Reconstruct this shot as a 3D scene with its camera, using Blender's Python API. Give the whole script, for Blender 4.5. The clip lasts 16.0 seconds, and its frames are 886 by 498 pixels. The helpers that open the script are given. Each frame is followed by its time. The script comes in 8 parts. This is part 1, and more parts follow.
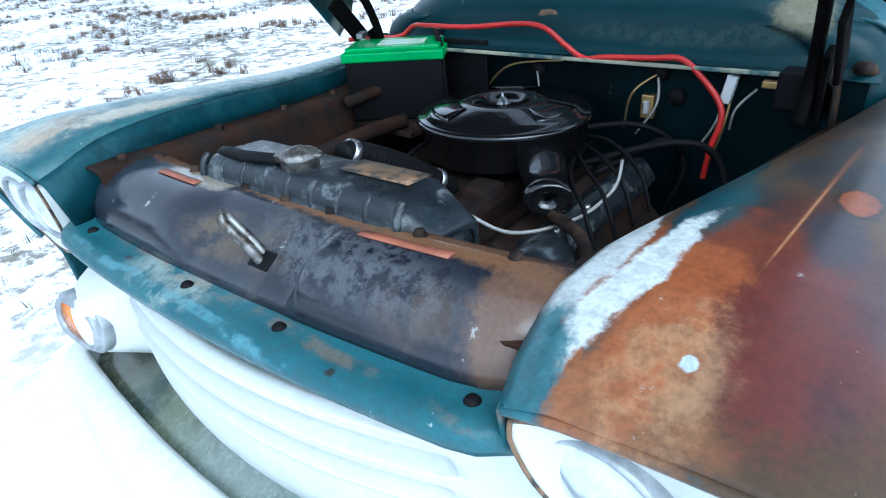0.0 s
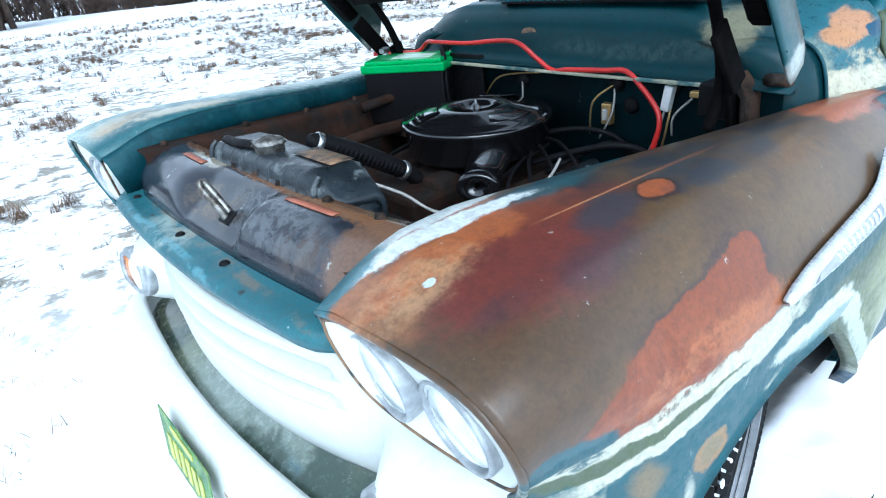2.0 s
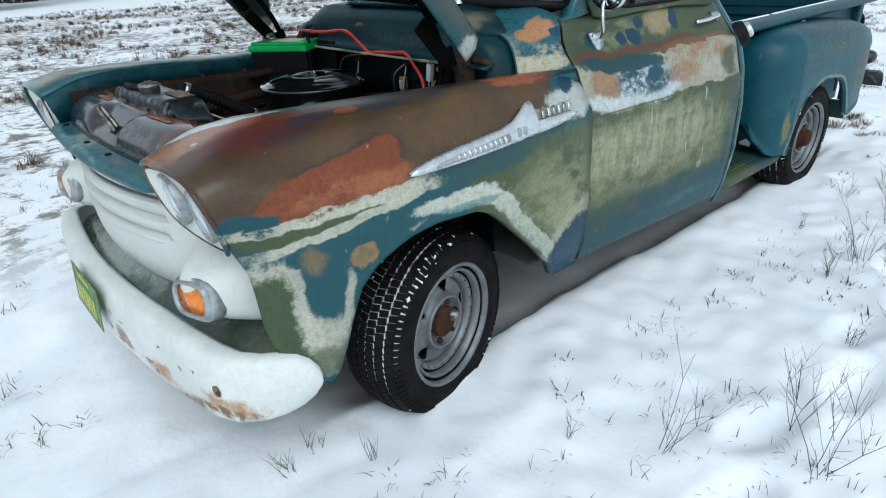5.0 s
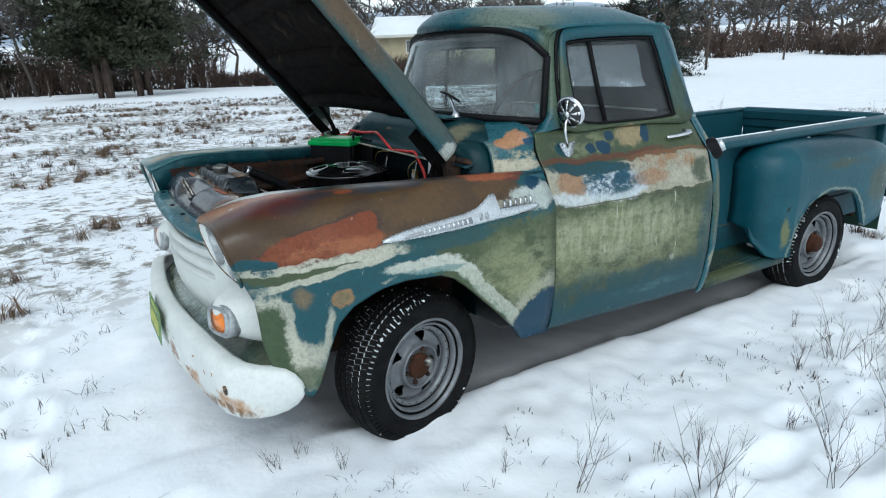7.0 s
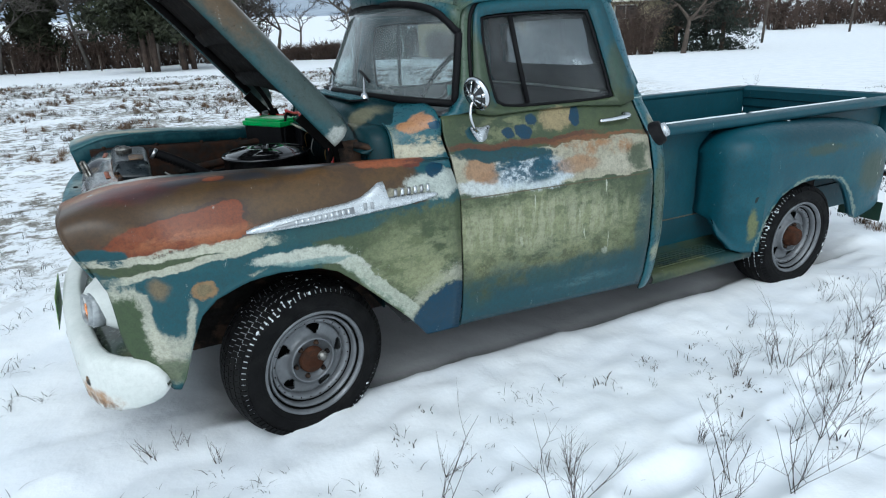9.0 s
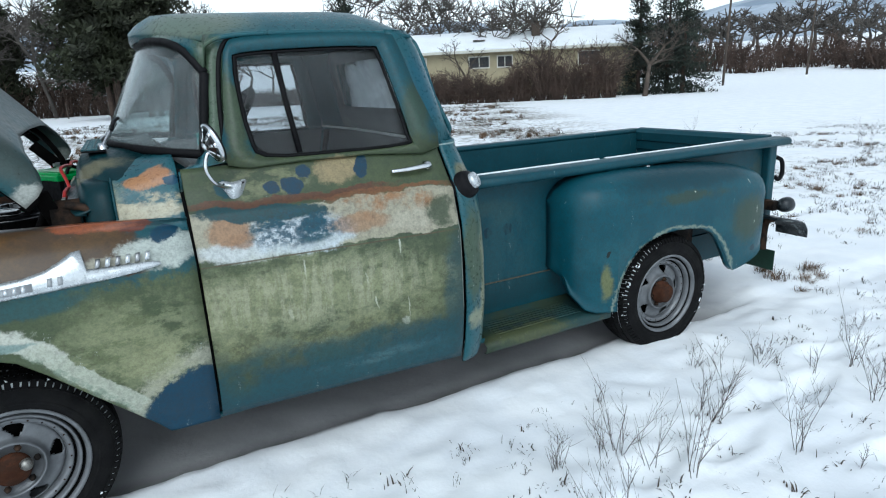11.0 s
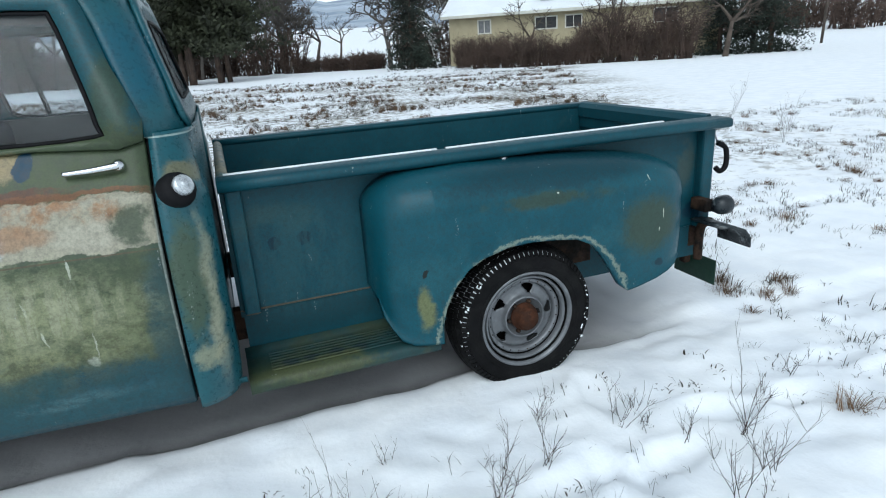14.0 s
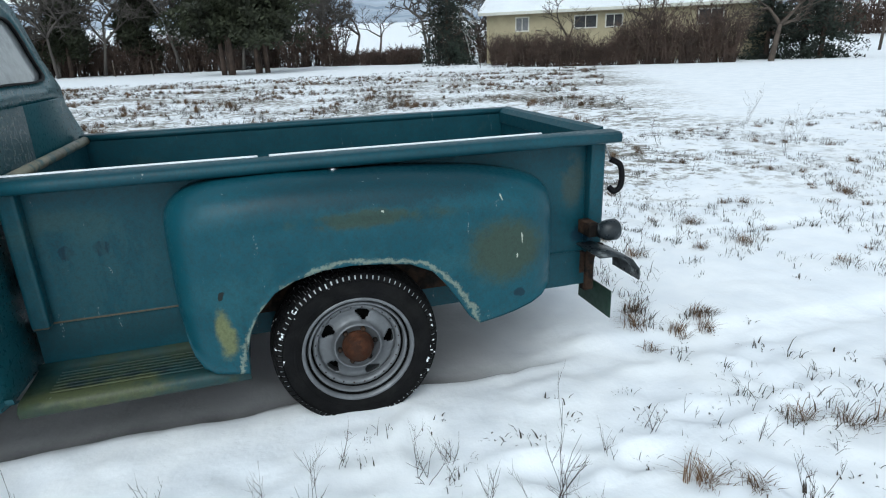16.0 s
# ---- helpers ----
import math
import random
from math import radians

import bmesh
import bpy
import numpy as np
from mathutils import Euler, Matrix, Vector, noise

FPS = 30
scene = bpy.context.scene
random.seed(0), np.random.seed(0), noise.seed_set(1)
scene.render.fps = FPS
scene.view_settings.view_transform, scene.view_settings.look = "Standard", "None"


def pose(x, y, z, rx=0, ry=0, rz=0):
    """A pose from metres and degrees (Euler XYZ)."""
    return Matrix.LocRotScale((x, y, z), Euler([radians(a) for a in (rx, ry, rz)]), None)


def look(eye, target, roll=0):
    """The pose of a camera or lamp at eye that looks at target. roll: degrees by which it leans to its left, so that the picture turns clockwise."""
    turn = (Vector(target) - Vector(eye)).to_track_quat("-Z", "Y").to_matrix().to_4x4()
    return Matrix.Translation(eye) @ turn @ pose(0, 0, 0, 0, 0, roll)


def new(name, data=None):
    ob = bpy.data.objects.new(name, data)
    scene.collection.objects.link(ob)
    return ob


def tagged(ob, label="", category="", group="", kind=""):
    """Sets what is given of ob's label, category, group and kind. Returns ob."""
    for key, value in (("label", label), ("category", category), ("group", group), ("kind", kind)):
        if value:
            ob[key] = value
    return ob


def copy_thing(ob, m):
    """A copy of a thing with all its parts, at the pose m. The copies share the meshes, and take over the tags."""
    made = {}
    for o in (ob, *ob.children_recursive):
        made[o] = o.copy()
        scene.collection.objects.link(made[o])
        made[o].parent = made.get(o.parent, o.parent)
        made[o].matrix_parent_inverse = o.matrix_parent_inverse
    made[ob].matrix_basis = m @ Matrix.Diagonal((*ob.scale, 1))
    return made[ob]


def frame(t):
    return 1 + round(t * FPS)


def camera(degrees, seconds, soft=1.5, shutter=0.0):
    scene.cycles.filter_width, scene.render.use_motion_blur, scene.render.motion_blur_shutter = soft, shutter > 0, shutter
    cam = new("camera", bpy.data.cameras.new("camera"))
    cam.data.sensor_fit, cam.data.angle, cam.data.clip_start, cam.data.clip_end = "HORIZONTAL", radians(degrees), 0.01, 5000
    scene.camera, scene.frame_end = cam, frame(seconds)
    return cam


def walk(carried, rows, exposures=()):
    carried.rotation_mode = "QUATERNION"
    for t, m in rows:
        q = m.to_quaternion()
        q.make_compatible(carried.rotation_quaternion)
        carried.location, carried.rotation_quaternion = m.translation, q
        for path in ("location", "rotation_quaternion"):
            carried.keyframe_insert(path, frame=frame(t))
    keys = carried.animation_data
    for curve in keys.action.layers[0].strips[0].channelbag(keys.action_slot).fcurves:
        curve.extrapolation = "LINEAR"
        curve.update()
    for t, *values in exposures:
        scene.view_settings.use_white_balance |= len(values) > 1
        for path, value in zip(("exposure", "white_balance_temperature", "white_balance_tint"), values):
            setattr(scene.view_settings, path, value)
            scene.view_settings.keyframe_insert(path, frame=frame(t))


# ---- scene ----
cam = camera(73.9, 16.0, soft=1.1)
PATH = [
    (0, (-1.036, -0.739, 1.435), (0.281, 0.42, 0.475), -4.7),
    (0.5, (-0.959, -0.801, 1.443), (0.343, 0.384, 0.494), -5.7),
    (1, (-0.935, -0.88, 1.47), (0.276, 0.449, 0.593), -5.1),
    (1.5, (-0.906, -1.001, 1.462), (0.155, 0.472, 0.622), -6.3),
    (2, (-0.968, -1.147, 1.443), (0.113, 0.28, 0.553), -6.5),
    (2.4, (-0.972, -1.285, 1.441), (0.073, 0.194, 0.592), -4.9),
    (2.5, (-0.951, -1.31, 1.442), (0.067, 0.171, 0.564), -3.7),
    (3, (-0.968, -1.444, 1.443), (0.118, -0.013, 0.563), -2.7),
    (3.5, (-1.05, -1.545, 1.433), (0.071, -0.194, 0.476), -4.4),
    (3.9, (-1.011, -1.722, 1.403), (0.168, -0.414, 0.455), -1.5),
    (4, (-0.975, -1.732, 1.399), (0.203, -0.496, 0.357), -0.6),
    (4.5, (-0.962, -1.918, 1.422), (0.168, -0.56, 0.483), -3.7),
    (5, (-1.02, -2.047, 1.448), (0.108, -0.655, 0.561), -3.5),
    (5.2, (-1.037, -2.105, 1.463), (0.113, -0.678, 0.662), -3.3),
    (7.3, (-0.929, -2.72, 1.534), (0.021, -1.066, 0.932), -2.0),
    (7.5, (-0.878, -2.741, 1.533), (0.066, -1.098, 0.895), -1.5),
    (8, (-0.768, -2.746, 1.504), (0.039, -1.011, 0.923), -3.5),
    (8.5, (-0.588, -2.739, 1.535), (0.297, -1.065, 0.891), -3.3),
    (9, (-0.392, -2.818, 1.528), (0.425, -1.122, 0.852), -2.3),
    (9.5, (-0.237, -2.807, 1.488), (0.597, -1.075, 0.937), -3.9),
    (10, (-0.009, -2.766, 1.518), (0.881, -1.085, 0.901), -4.4),
    (10.2, (0.09, -2.786, 1.492), (1.033, -1.123, 0.905), -3.7),
    (12.3, (1.134, -2.85, 1.47), (1.831, -1.059, 0.915), -2.9),
    (12.5, (1.225, -2.811, 1.481), (1.902, -1.052, 0.812), -4.0),
    (13, (1.436, -2.851, 1.456), (2.045, -1.053, 0.827), -3.0),
    (13.5, (1.627, -2.831, 1.458), (2.231, -1.044, 0.792), -4.9),
    (14, (1.809, -2.785, 1.443), (2.455, -1.005, 0.8), -3.6),
    (14.5, (2.01, -2.771, 1.438), (2.711, -1.022, 0.769), -3.4),
    (14.6, (2.064, -2.781, 1.436), (2.732, -0.999, 0.821), -3.7),
    (14.8, (2.169, -2.797, 1.423), (2.678, -0.978, 0.765), -4.4),
    (15, (2.273, -2.802, 1.412), (2.859, -1.018, 0.724), -5.3),
    (15.5, (2.463, -2.746, 1.415), (3.034, -0.998, 0.63), -4.5),
    (16, (2.662, -2.787, 1.413), (3.186, -0.969, 0.765), -2.1),
]
EXPOSURES = [(0, 1.4, 5100, 2), (0.5, 1.57, 5120, 2), (1.0, 1.64, 5170, 2), (1.5, 1.66, 5200, 2), (3.0, 0.9, 5500, 2), (3.6, 0.58, 5700, 2), (4.5, 0.45, 5850, 2), (7.3, 0.42, 5850, 2), (10, 0.43, 5800, 2), (12.5, 0.44, 5800, 2), (16, 0.40, 5950, 2)]
walk(cam, [(t, look(eye, target, roll)) for t, eye, target, roll in PATH], EXPOSURES)

# ---- world and light ----
world = bpy.data.worlds.new("overcast_sky")
scene.world = world
world.use_nodes = True
wt = world.node_tree
sky = wt.nodes.new("ShaderNodeTexSky")
sky.sky_type, sky.sun_disc = "NISHITA", False
sky.sun_elevation, sky.sun_rotation = radians(48), radians(208)
sky.air_density, sky.dust_density = 1.0, 1.2
soft = wt.nodes.new("ShaderNodeHueSaturation")
soft.inputs["Saturation"].default_value = 0.20
wt.links.new(sky.outputs[0], soft.inputs["Color"])
wt.links.new(soft.outputs[0], wt.nodes["Background"].inputs["Color"])
wt.nodes["Background"].inputs["Strength"].default_value = 0.145
sun_data = bpy.data.lights.new("sun", "SUN")
sun_data.energy, sun_data.angle, sun_data.color = 0.8, radians(45), (1.0, 0.98, 0.95)
sun = new("sun", sun_data)
sun.matrix_world = look((0, 0, 0), (0.314, 0.591, -0.743))

# ---- materials ----


def mat(name, base, rough=0.6, metal=0.0, vary=0.25, scale=6.0, bump=0.0, bump_scale=60.0, second=None, spec=0.5, coat=0.0, fine=40.0, where=(0.45, 0.6)):
    """A material with colour variation at two scales, roughness variation and fine relief."""
    m = bpy.data.materials.new(name)
    m.use_nodes = True
    t = m.node_tree
    b = t.nodes["Principled BSDF"]
    co = t.nodes.new("ShaderNodeTexCoord").outputs["Object"]
    n1 = noise_tex(t, co, scale, 5, 0.6)
    n2 = noise_tex(t, co, fine, 4, 0.7)
    dark = tuple(c * (1 - vary) for c in base)
    light = tuple(min(1, c * (1 + vary)) for c in base)
    c = mix(t, step(t, n1, 0.3, 0.7), dark, light)
    if second:
        c = mix(t, step(t, noise_tex(t, co, scale * 1.7, 8, 0.65), *where), c, second)
    c = mix(t, step(t, n2, 0.35, 0.75, 0.0, 0.3), c, tuple(v * 0.6 for v in base))
    t.links.new(c, b.inputs["Base Color"])
    t.links.new(step(t, n2, 0.3, 0.7, max(0.02, rough - 0.1), min(1, rough + 0.1)), b.inputs["Roughness"])
    b.inputs["Metallic"].default_value = metal
    b.inputs["Specular IOR Level"].default_value = spec
    b.inputs["Coat Weight"].default_value = coat
    if bump:
        relief(t, b, noise_tex(t, co, bump_scale, 6, 0.65), bump)
    return m


def noise_tex(t, co, scale, detail=4, rough=0.5):
    n = t.nodes.new("ShaderNodeTexNoise")
    n.inputs["Scale"].default_value, n.inputs["Detail"].default_value, n.inputs["Roughness"].default_value = scale, detail, rough
    t.links.new(co, n.inputs["Vector"])
    return n.outputs["Fac"]


def step(t, value, lo, hi, out0=0.0, out1=1.0):
    r = t.nodes.new("ShaderNodeMapRange")
    r.interpolation_type = "SMOOTHSTEP"
    r.inputs["From Min"].default_value, r.inputs["From Max"].default_value = lo, hi
    r.inputs["To Min"].default_value, r.inputs["To Max"].default_value = out0, out1
    t.links.new(value, r.inputs["Value"])
    return r.outputs["Result"]


def calc(t, op, a, b=0.0):
    n = t.nodes.new("ShaderNodeMath")
    n.operation = op
    for k, v in enumerate((a, b)):
        if isinstance(v, (int, float)):
            n.inputs[k].default_value = v
        else:
            t.links.new(v, n.inputs[k])
    return n.outputs[0]


def mix(t, fac, a, b):
    n = t.nodes.new("ShaderNodeMix")
    n.data_type = "RGBA"
    if isinstance(fac, (int, float)):
        n.inputs[0].default_value = fac
    else:
        t.links.new(fac, n.inputs[0])
    for k, v in ((6, a), (7, b)):
        if isinstance(v, tuple):
            n.inputs[k].default_value = (*v, 1)
        else:
            t.links.new(v, n.inputs[k])
    return n.outputs[2]


def relief(t, b, height, amount, distance=0.002):
    n = t.nodes.new("ShaderNodeBump")
    n.inputs["Strength"].default_value, n.inputs["Distance"].default_value = amount, distance
    t.links.new(height, n.inputs["Height"])
    t.links.new(n.outputs[0], b.inputs["Normal"])


class Patina:
    """Old paint in layers: each patch is an ellipse or a box in the truck's own x and z, with a ragged edge."""

    def __init__(self, name, base, base2, rough=0.42, fray=0.05):
        self.m = bpy.data.materials.new(name)
        self.m.use_nodes = True
        t = self.t = self.m.node_tree
        self.b = t.nodes["Principled BSDF"]
        geo = t.nodes.new("ShaderNodeTexCoord").outputs["Object"]
        self.raw = geo
        big = t.nodes.new("ShaderNodeTexNoise")
        big.inputs["Scale"].default_value, big.inputs["Detail"].default_value, big.inputs["Roughness"].default_value = 7, 9, 0.62
        t.links.new(geo, big.inputs["Vector"])
        shift = t.nodes.new("ShaderNodeVectorMath")
        shift.operation = "MULTIPLY_ADD"
        t.links.new(big.outputs["Color"], shift.inputs[0])
        shift.inputs[1].default_value = (fray * 2.4,) * 3
        off = t.nodes.new("ShaderNodeVectorMath")
        off.operation = "ADD"
        t.links.new(geo, off.inputs[0])
        off.inputs[1].default_value = (-fray * 1.2,) * 3
        t.links.new(off.outputs[0], shift.inputs[2])
        self.co = shift.outputs[0]
        stretch = t.nodes.new("ShaderNodeMapping")
        stretch.inputs["Scale"].default_value = (3.0, 3.0, 0.7)
        t.links.new(geo, stretch.inputs["Vector"])
        self.streak = noise_tex(t, stretch.outputs[0], 9, 6, 0.7)
        self.cloud = noise_tex(t, geo, 5, 8, 0.65)
        self.grain = noise_tex(t, geo, 55, 5, 0.7)
        self.edge = noise_tex(t, geo, 38, 8, 0.75)
        flat = t.nodes.new("ShaderNodeMapping")
        flat.inputs["Scale"].default_value = (0.8, 0.8, 1.5)
        t.links.new(geo, flat.inputs["Vector"])
        self.mottle = noise_tex(t, flat.outputs[0], 15, 7, 0.68)
        self.c = mix(t, step(t, self.cloud, 0.4, 0.62), base, base2)
        self.r = None
        self.rough = rough
        self.spots = []
        self.span = (-9.0, 9.0)

    def mask(self, c, r, soft, turn=0.0, box=False, yaw=0.0, straight=False):
        t = self.t
        mp = t.nodes.new("ShaderNodeMapping")
        mp.vector_type = "TEXTURE"
        mp.inputs["Location"].default_value = c if len(c) == 3 else (c[0], 0, c[1])
        mp.inputs["Scale"].default_value = r if len(r) == 3 else (r[0], 50, r[1])
        mp.inputs["Rotation"].default_value = (0, radians(turn), radians(yaw))
        t.links.new(self.raw if straight else self.co, mp.inputs["Vector"])
        if box:
            a = t.nodes.new("ShaderNodeVectorMath")
            a.operation = "ABSOLUTE"
            t.links.new(mp.outputs[0], a.inputs[0])
            s = t.nodes.new("ShaderNodeSeparateXYZ")
            t.links.new(a.outputs[0], s.inputs[0])
            d = calc(t, "MAXIMUM", calc(t, "MAXIMUM", s.outputs[0], s.outputs[1]), s.outputs[2])
        else:
            a = t.nodes.new("ShaderNodeVectorMath")
            a.operation = "LENGTH"
            t.links.new(mp.outputs[0], a.inputs[0])
            d = a.outputs["Value"]
        d = calc(t, "ADD", d, step(t, self.edge, 0.3, 0.7, -0.5 * min(0.3, soft + 0.02), 0.5 * min(0.3, soft + 0.02)))
        soft *= 0.6
        return calc(t, "SUBTRACT", 1.0, step(t, d, 1 - soft, 1 + soft))

    def patch(self, c, r, color, soft=0.15, turn=0.0, box=False, amount=1.0, broken=0.0, rough=None, yaw=0.0, straight=False):
        reach = r[-1] * 1.3 + abs(r[0] * math.sin(radians(turn))) + 0.03
        if c[-1] + reach < self.span[0] or c[-1] - reach > self.span[1]:
            return self
        m = self.mask(c, r, soft, turn, box, yaw, straight)
        if broken:
            m = calc(self.t, "MULTIPLY", m, step(self.t, self.streak if broken < 0 else self.edge if broken > 2 else self.mottle if broken > 1 else self.cloud, 0.42, 0.56))
        if amount < 1:
            m = calc(self.t, "MULTIPLY", m, amount)
        self.c = mix(self.t, m, self.c, color)
        if rough:
            self.spots.append((m, rough))
        return self

    def scratch(self, c, r):
        """A pale chipped scratch through the paint."""
        return self.patch(c, r, (0.62, 0.66, 0.56), 0.5, amount=0.85)

    def ring(self, c, r, inner, color, soft=0.05, amount=1.0):
        if c[-1] + r[-1] < self.span[0] - 0.05 or c[-1] - r[-1] > self.span[1] + 0.05:
            return self
        out, inn = self.mask(c, r, soft), self.mask(c, tuple(v * inner for v in r), soft)
        m = calc(self.t, "MULTIPLY", calc(self.t, "MULTIPLY", out, calc(self.t, "SUBTRACT", 1.0, inn)), amount)
        self.c = mix(self.t, m, self.c, color)
        return self

    def done(self, speck=(0.62, 0.66, 0.62), wear=0.5, bump=0.25, gain=0.74, spec=0.36, fleck=0.18):
        t, b = self.t, self.b
        c = mix(t, step(t, self.grain, 0.3, 0.62, wear * 0.55, 0.0), self.c, (0.02, 0.02, 0.018))
        fine = noise_tex(t, self.raw, 150, 3, 0.6)
        c = mix(t, calc(t, "MULTIPLY", step(t, self.streak, 0.64, 0.7), step(t, fine, 0.5, 0.62, 0, 0.55)), c, speck)
        c = mix(t, step(t, fine, 0.40, 0.66, 0.0, fleck), c, (0.012, 0.013, 0.013))
        tone = t.nodes.new("ShaderNodeHueSaturation")
        tone.inputs["Saturation"].default_value, tone.inputs["Value"].default_value = 1.06, gain
        t.links.new(c, tone.inputs["Color"])
        t.links.new(tone.outputs[0], b.inputs["Base Color"])
        b.inputs["Specular IOR Level"].default_value = spec
        r = step(t, self.grain, 0.3, 0.7, self.rough - 0.07, self.rough + 0.12)
        for m, v in self.spots:
            n = t.nodes.new("ShaderNodeMix")
            t.links.new(m, n.inputs[0])
            t.links.new(r, n.inputs[2])
            n.inputs[3].default_value = v
            r = n.outputs[0]
        t.links.new(r, b.inputs["Roughness"])
        relief(t, b, self.grain, bump, 0.0012)
        return self.m


TEAL, DEEP, OLIVE, CREAM, RUST, BLUE, WHITE = (0.015, 0.075, 0.092), (0.008, 0.048, 0.066), (0.065, 0.088, 0.044), (0.50, 0.495, 0.40), (0.215, 0.060, 0.026), (0.007, 0.044, 0.082), (0.66, 0.70, 0.68)
ORANGE, PURPLE, SLATE = (0.29, 0.155, 0.075), (0.095, 0.036, 0.026), (0.026, 0.032, 0.040)

# front fender: bare rusty top, cream band over the wheel, olive behind it
def fender_paint(name, span):
    """The upper and the lower half of the same painted fender, each with the patches that reach it."""
    p = Patina(name, TEAL, (0.020, 0.085, 0.098), fray=0.028)
    p.span = span
    p.patch((0.40, 0.71), (0.36, 0.22), OLIVE, 0.18, box=True)
    p.patch((0.46, 0.74), (0.22, 0.17), (0.20, 0.22, 0.115), 0.8, amount=0.5, broken=1)
    p.patch((0.50, 0.62), (0.12, 0.10), (0.30, 0.31, 0.18), 0.6, amount=0.6, broken=1)
    p.patch((0.08, 0.905), (0.24, 0.030), (0.022, 0.075, 0.080), 0.4, amount=0.9)
    p.ring((0.62, 0.38), (0.285, 0.285), 0.80, CREAM, 0.16, 0.65)
    p.patch((0.44, 0.72), (0.20, 0.15), (0.30, 0.32, 0.19), 0.8, amount=0.55, broken=2)
    p.patch((0.62, 0.38), (0.225, 0.225), BLUE, 0.08)
    p.patch((0.0, 0.836), (0.16, 0.024), (0.52, 0.54, 0.47), 0.3, turn=2, amount=0.95)
    p.patch((0.09, 0.822), (0.09, 0.026), (0.52, 0.54, 0.47), 0.3, turn=14, amount=0.95)
    p.patch((0.175, 0.778), (0.085, 0.028), (0.52, 0.54, 0.47), 0.25, turn=36, amount=0.95)
    p.patch((0.292, 0.645), (0.185, 0.026), (0.44, 0.47, 0.39), 0.2, turn=46.5, box=True, amount=0.9)
    p.patch((0.05, 0.808), (0.13, 0.012), (0.16, 0.26, 0.25), 0.5, turn=5, amount=0.8)
    p.patch((0.272, 0.635), (0.19, 0.013), (0.22, 0.28, 0.22), 0.5, turn=46.5, amount=0.75, broken=3)
    p.patch((-0.26, 0.782), (0.13, 0.010), CREAM, 0.5, turn=-14, amount=0.8, broken=3)
    p.patch((-0.40, 0.60), (0.10, 0.20), TEAL, 0.15, turn=0, box=True)
    p.patch((-0.57, 0.63), (0.10, 0.19), CREAM, 0.12, box=True, turn=-8, amount=0.8)
    p.patch((-0.47, 0.58), (0.06, 0.10), CREAM, 0.4, amount=0.8)
    p.patch((-0.39, 0.66), (0.016, 0.10), CREAM, 0.5, turn=12, amount=0.7)
    p.patch((-0.59, 0.62), (0.075, 0.16), (0.055, 0.085, 0.040), 0.25, box=True, turn=-8)
    p.patch((-0.46, 0.50), (0.07, 0.05), (0.07, 0.10, 0.05), 0.5, amount=0.8)
    p.patch((-0.42, 0.892), (0.20, 0.030), OLIVE, 0.3, turn=-6)
    p.patch((-0.34, 0.872), (0.25, 0.013), CREAM, 0.4, box=True, turn=-7, amount=0.9)
    p.patch((-0.34, 0.80), (0.19, 0.042), TEAL, 0.12, turn=6)
    p.patch((-0.45, 0.72), (0.045, 0.10), TEAL, 0.25, turn=-8)
    p.patch((-0.55, 0.888), (0.10, 0.022), OLIVE, 0.35)
    p.patch((-0.38, 0.918), (0.27, 0.021), CREAM, 0.25, box=True)
    p.patch((-0.326, 0.779), (0.040, 0.032), (0.27, 0.17, 0.085), 0.22, amount=0.9)
    p.patch((-0.326, 0.779), (0.026, 0.020), (0.19, 0.15, 0.085), 0.4)
    p.patch((-0.456, 0.800), (0.028, 0.034), (0.22, 0.15, 0.075), 0.8, amount=0.7)
    p.patch((-0.12, 1.075), (0.60, 0.124), (0.075, 0.046, 0.026), 0.06, box=True, rough=0.30)
    p.patch((0.02, 1.06), (0.42, 0.07), (0.11, 0.066, 0.030), 0.5, amount=0.8, broken=1)
    p.patch((0.0, -0.66, 1.09), (0.40, 0.07, 0.05), SLATE, 0.5, amount=0.9, broken=1)
    p.patch((-0.33, -0.60, 1.10), (0.10, 0.05, 0.05), (0.018, 0.020, 0.026), 0.5, amount=0.9)
    p.patch((-0.22, -0.74, 1.06), (0.34, 0.035, 0.030), SLATE, 0.6, amount=0.7, broken=1)
    p.patch((-0.45, -0.67, 1.09), (0.21, 0.085, 0.06), PURPLE, 0.25)
    p.patch((-0.43, -0.62, 1.10), (0.12, 0.06, 0.05), (0.19, 0.055, 0.030), 0.5, amount=0.7)
    p.patch((-0.60, -0.78, 0.98), (0.05, 0.06, 0.05), (0.19, 0.060, 0.030), 0.4)
    p.patch((-0.52, 0.985), (0.06, 0.035), (0.10, 0.060, 0.030), 0.5, amount=0.8)
    for cx, cz, rx, rz in ((-0.39, 0.975, 0.200, 0.055), (-0.26, 1.000, 0.115, 0.052)):
        p.patch((cx, cz), (rx, rz), (0.050, 0.030, 0.024), 0.14, turn=-7, amount=0.8)
    for cx, cz, rx, rz in ((-0.39, 0.975, 0.185, 0.048), (-0.27, 0.995, 0.105, 0.044), (-0.225, 1.018, 0.060, 0.030), (-0.235, 0.965, 0.075, 0.034), (-0.49, 0.965, 0.090, 0.046)):
        p.patch((cx, cz), (rx, rz), (0.180, 0.052, 0.024), 0.10, turn=-7)
    p.patch((-0.33, 0.958), (0.19, 0.026), (0.31, 0.120, 0.058), 0.7, amount=0.85, broken=2)
    p.patch((-0.42, 0.995), (0.12, 0.020), (0.22, 0.070, 0.034), 0.7, amount=0.7, broken=3)
    p.patch((-0.56, 0.930), (0.045, 0.030), TEAL, 0.3)
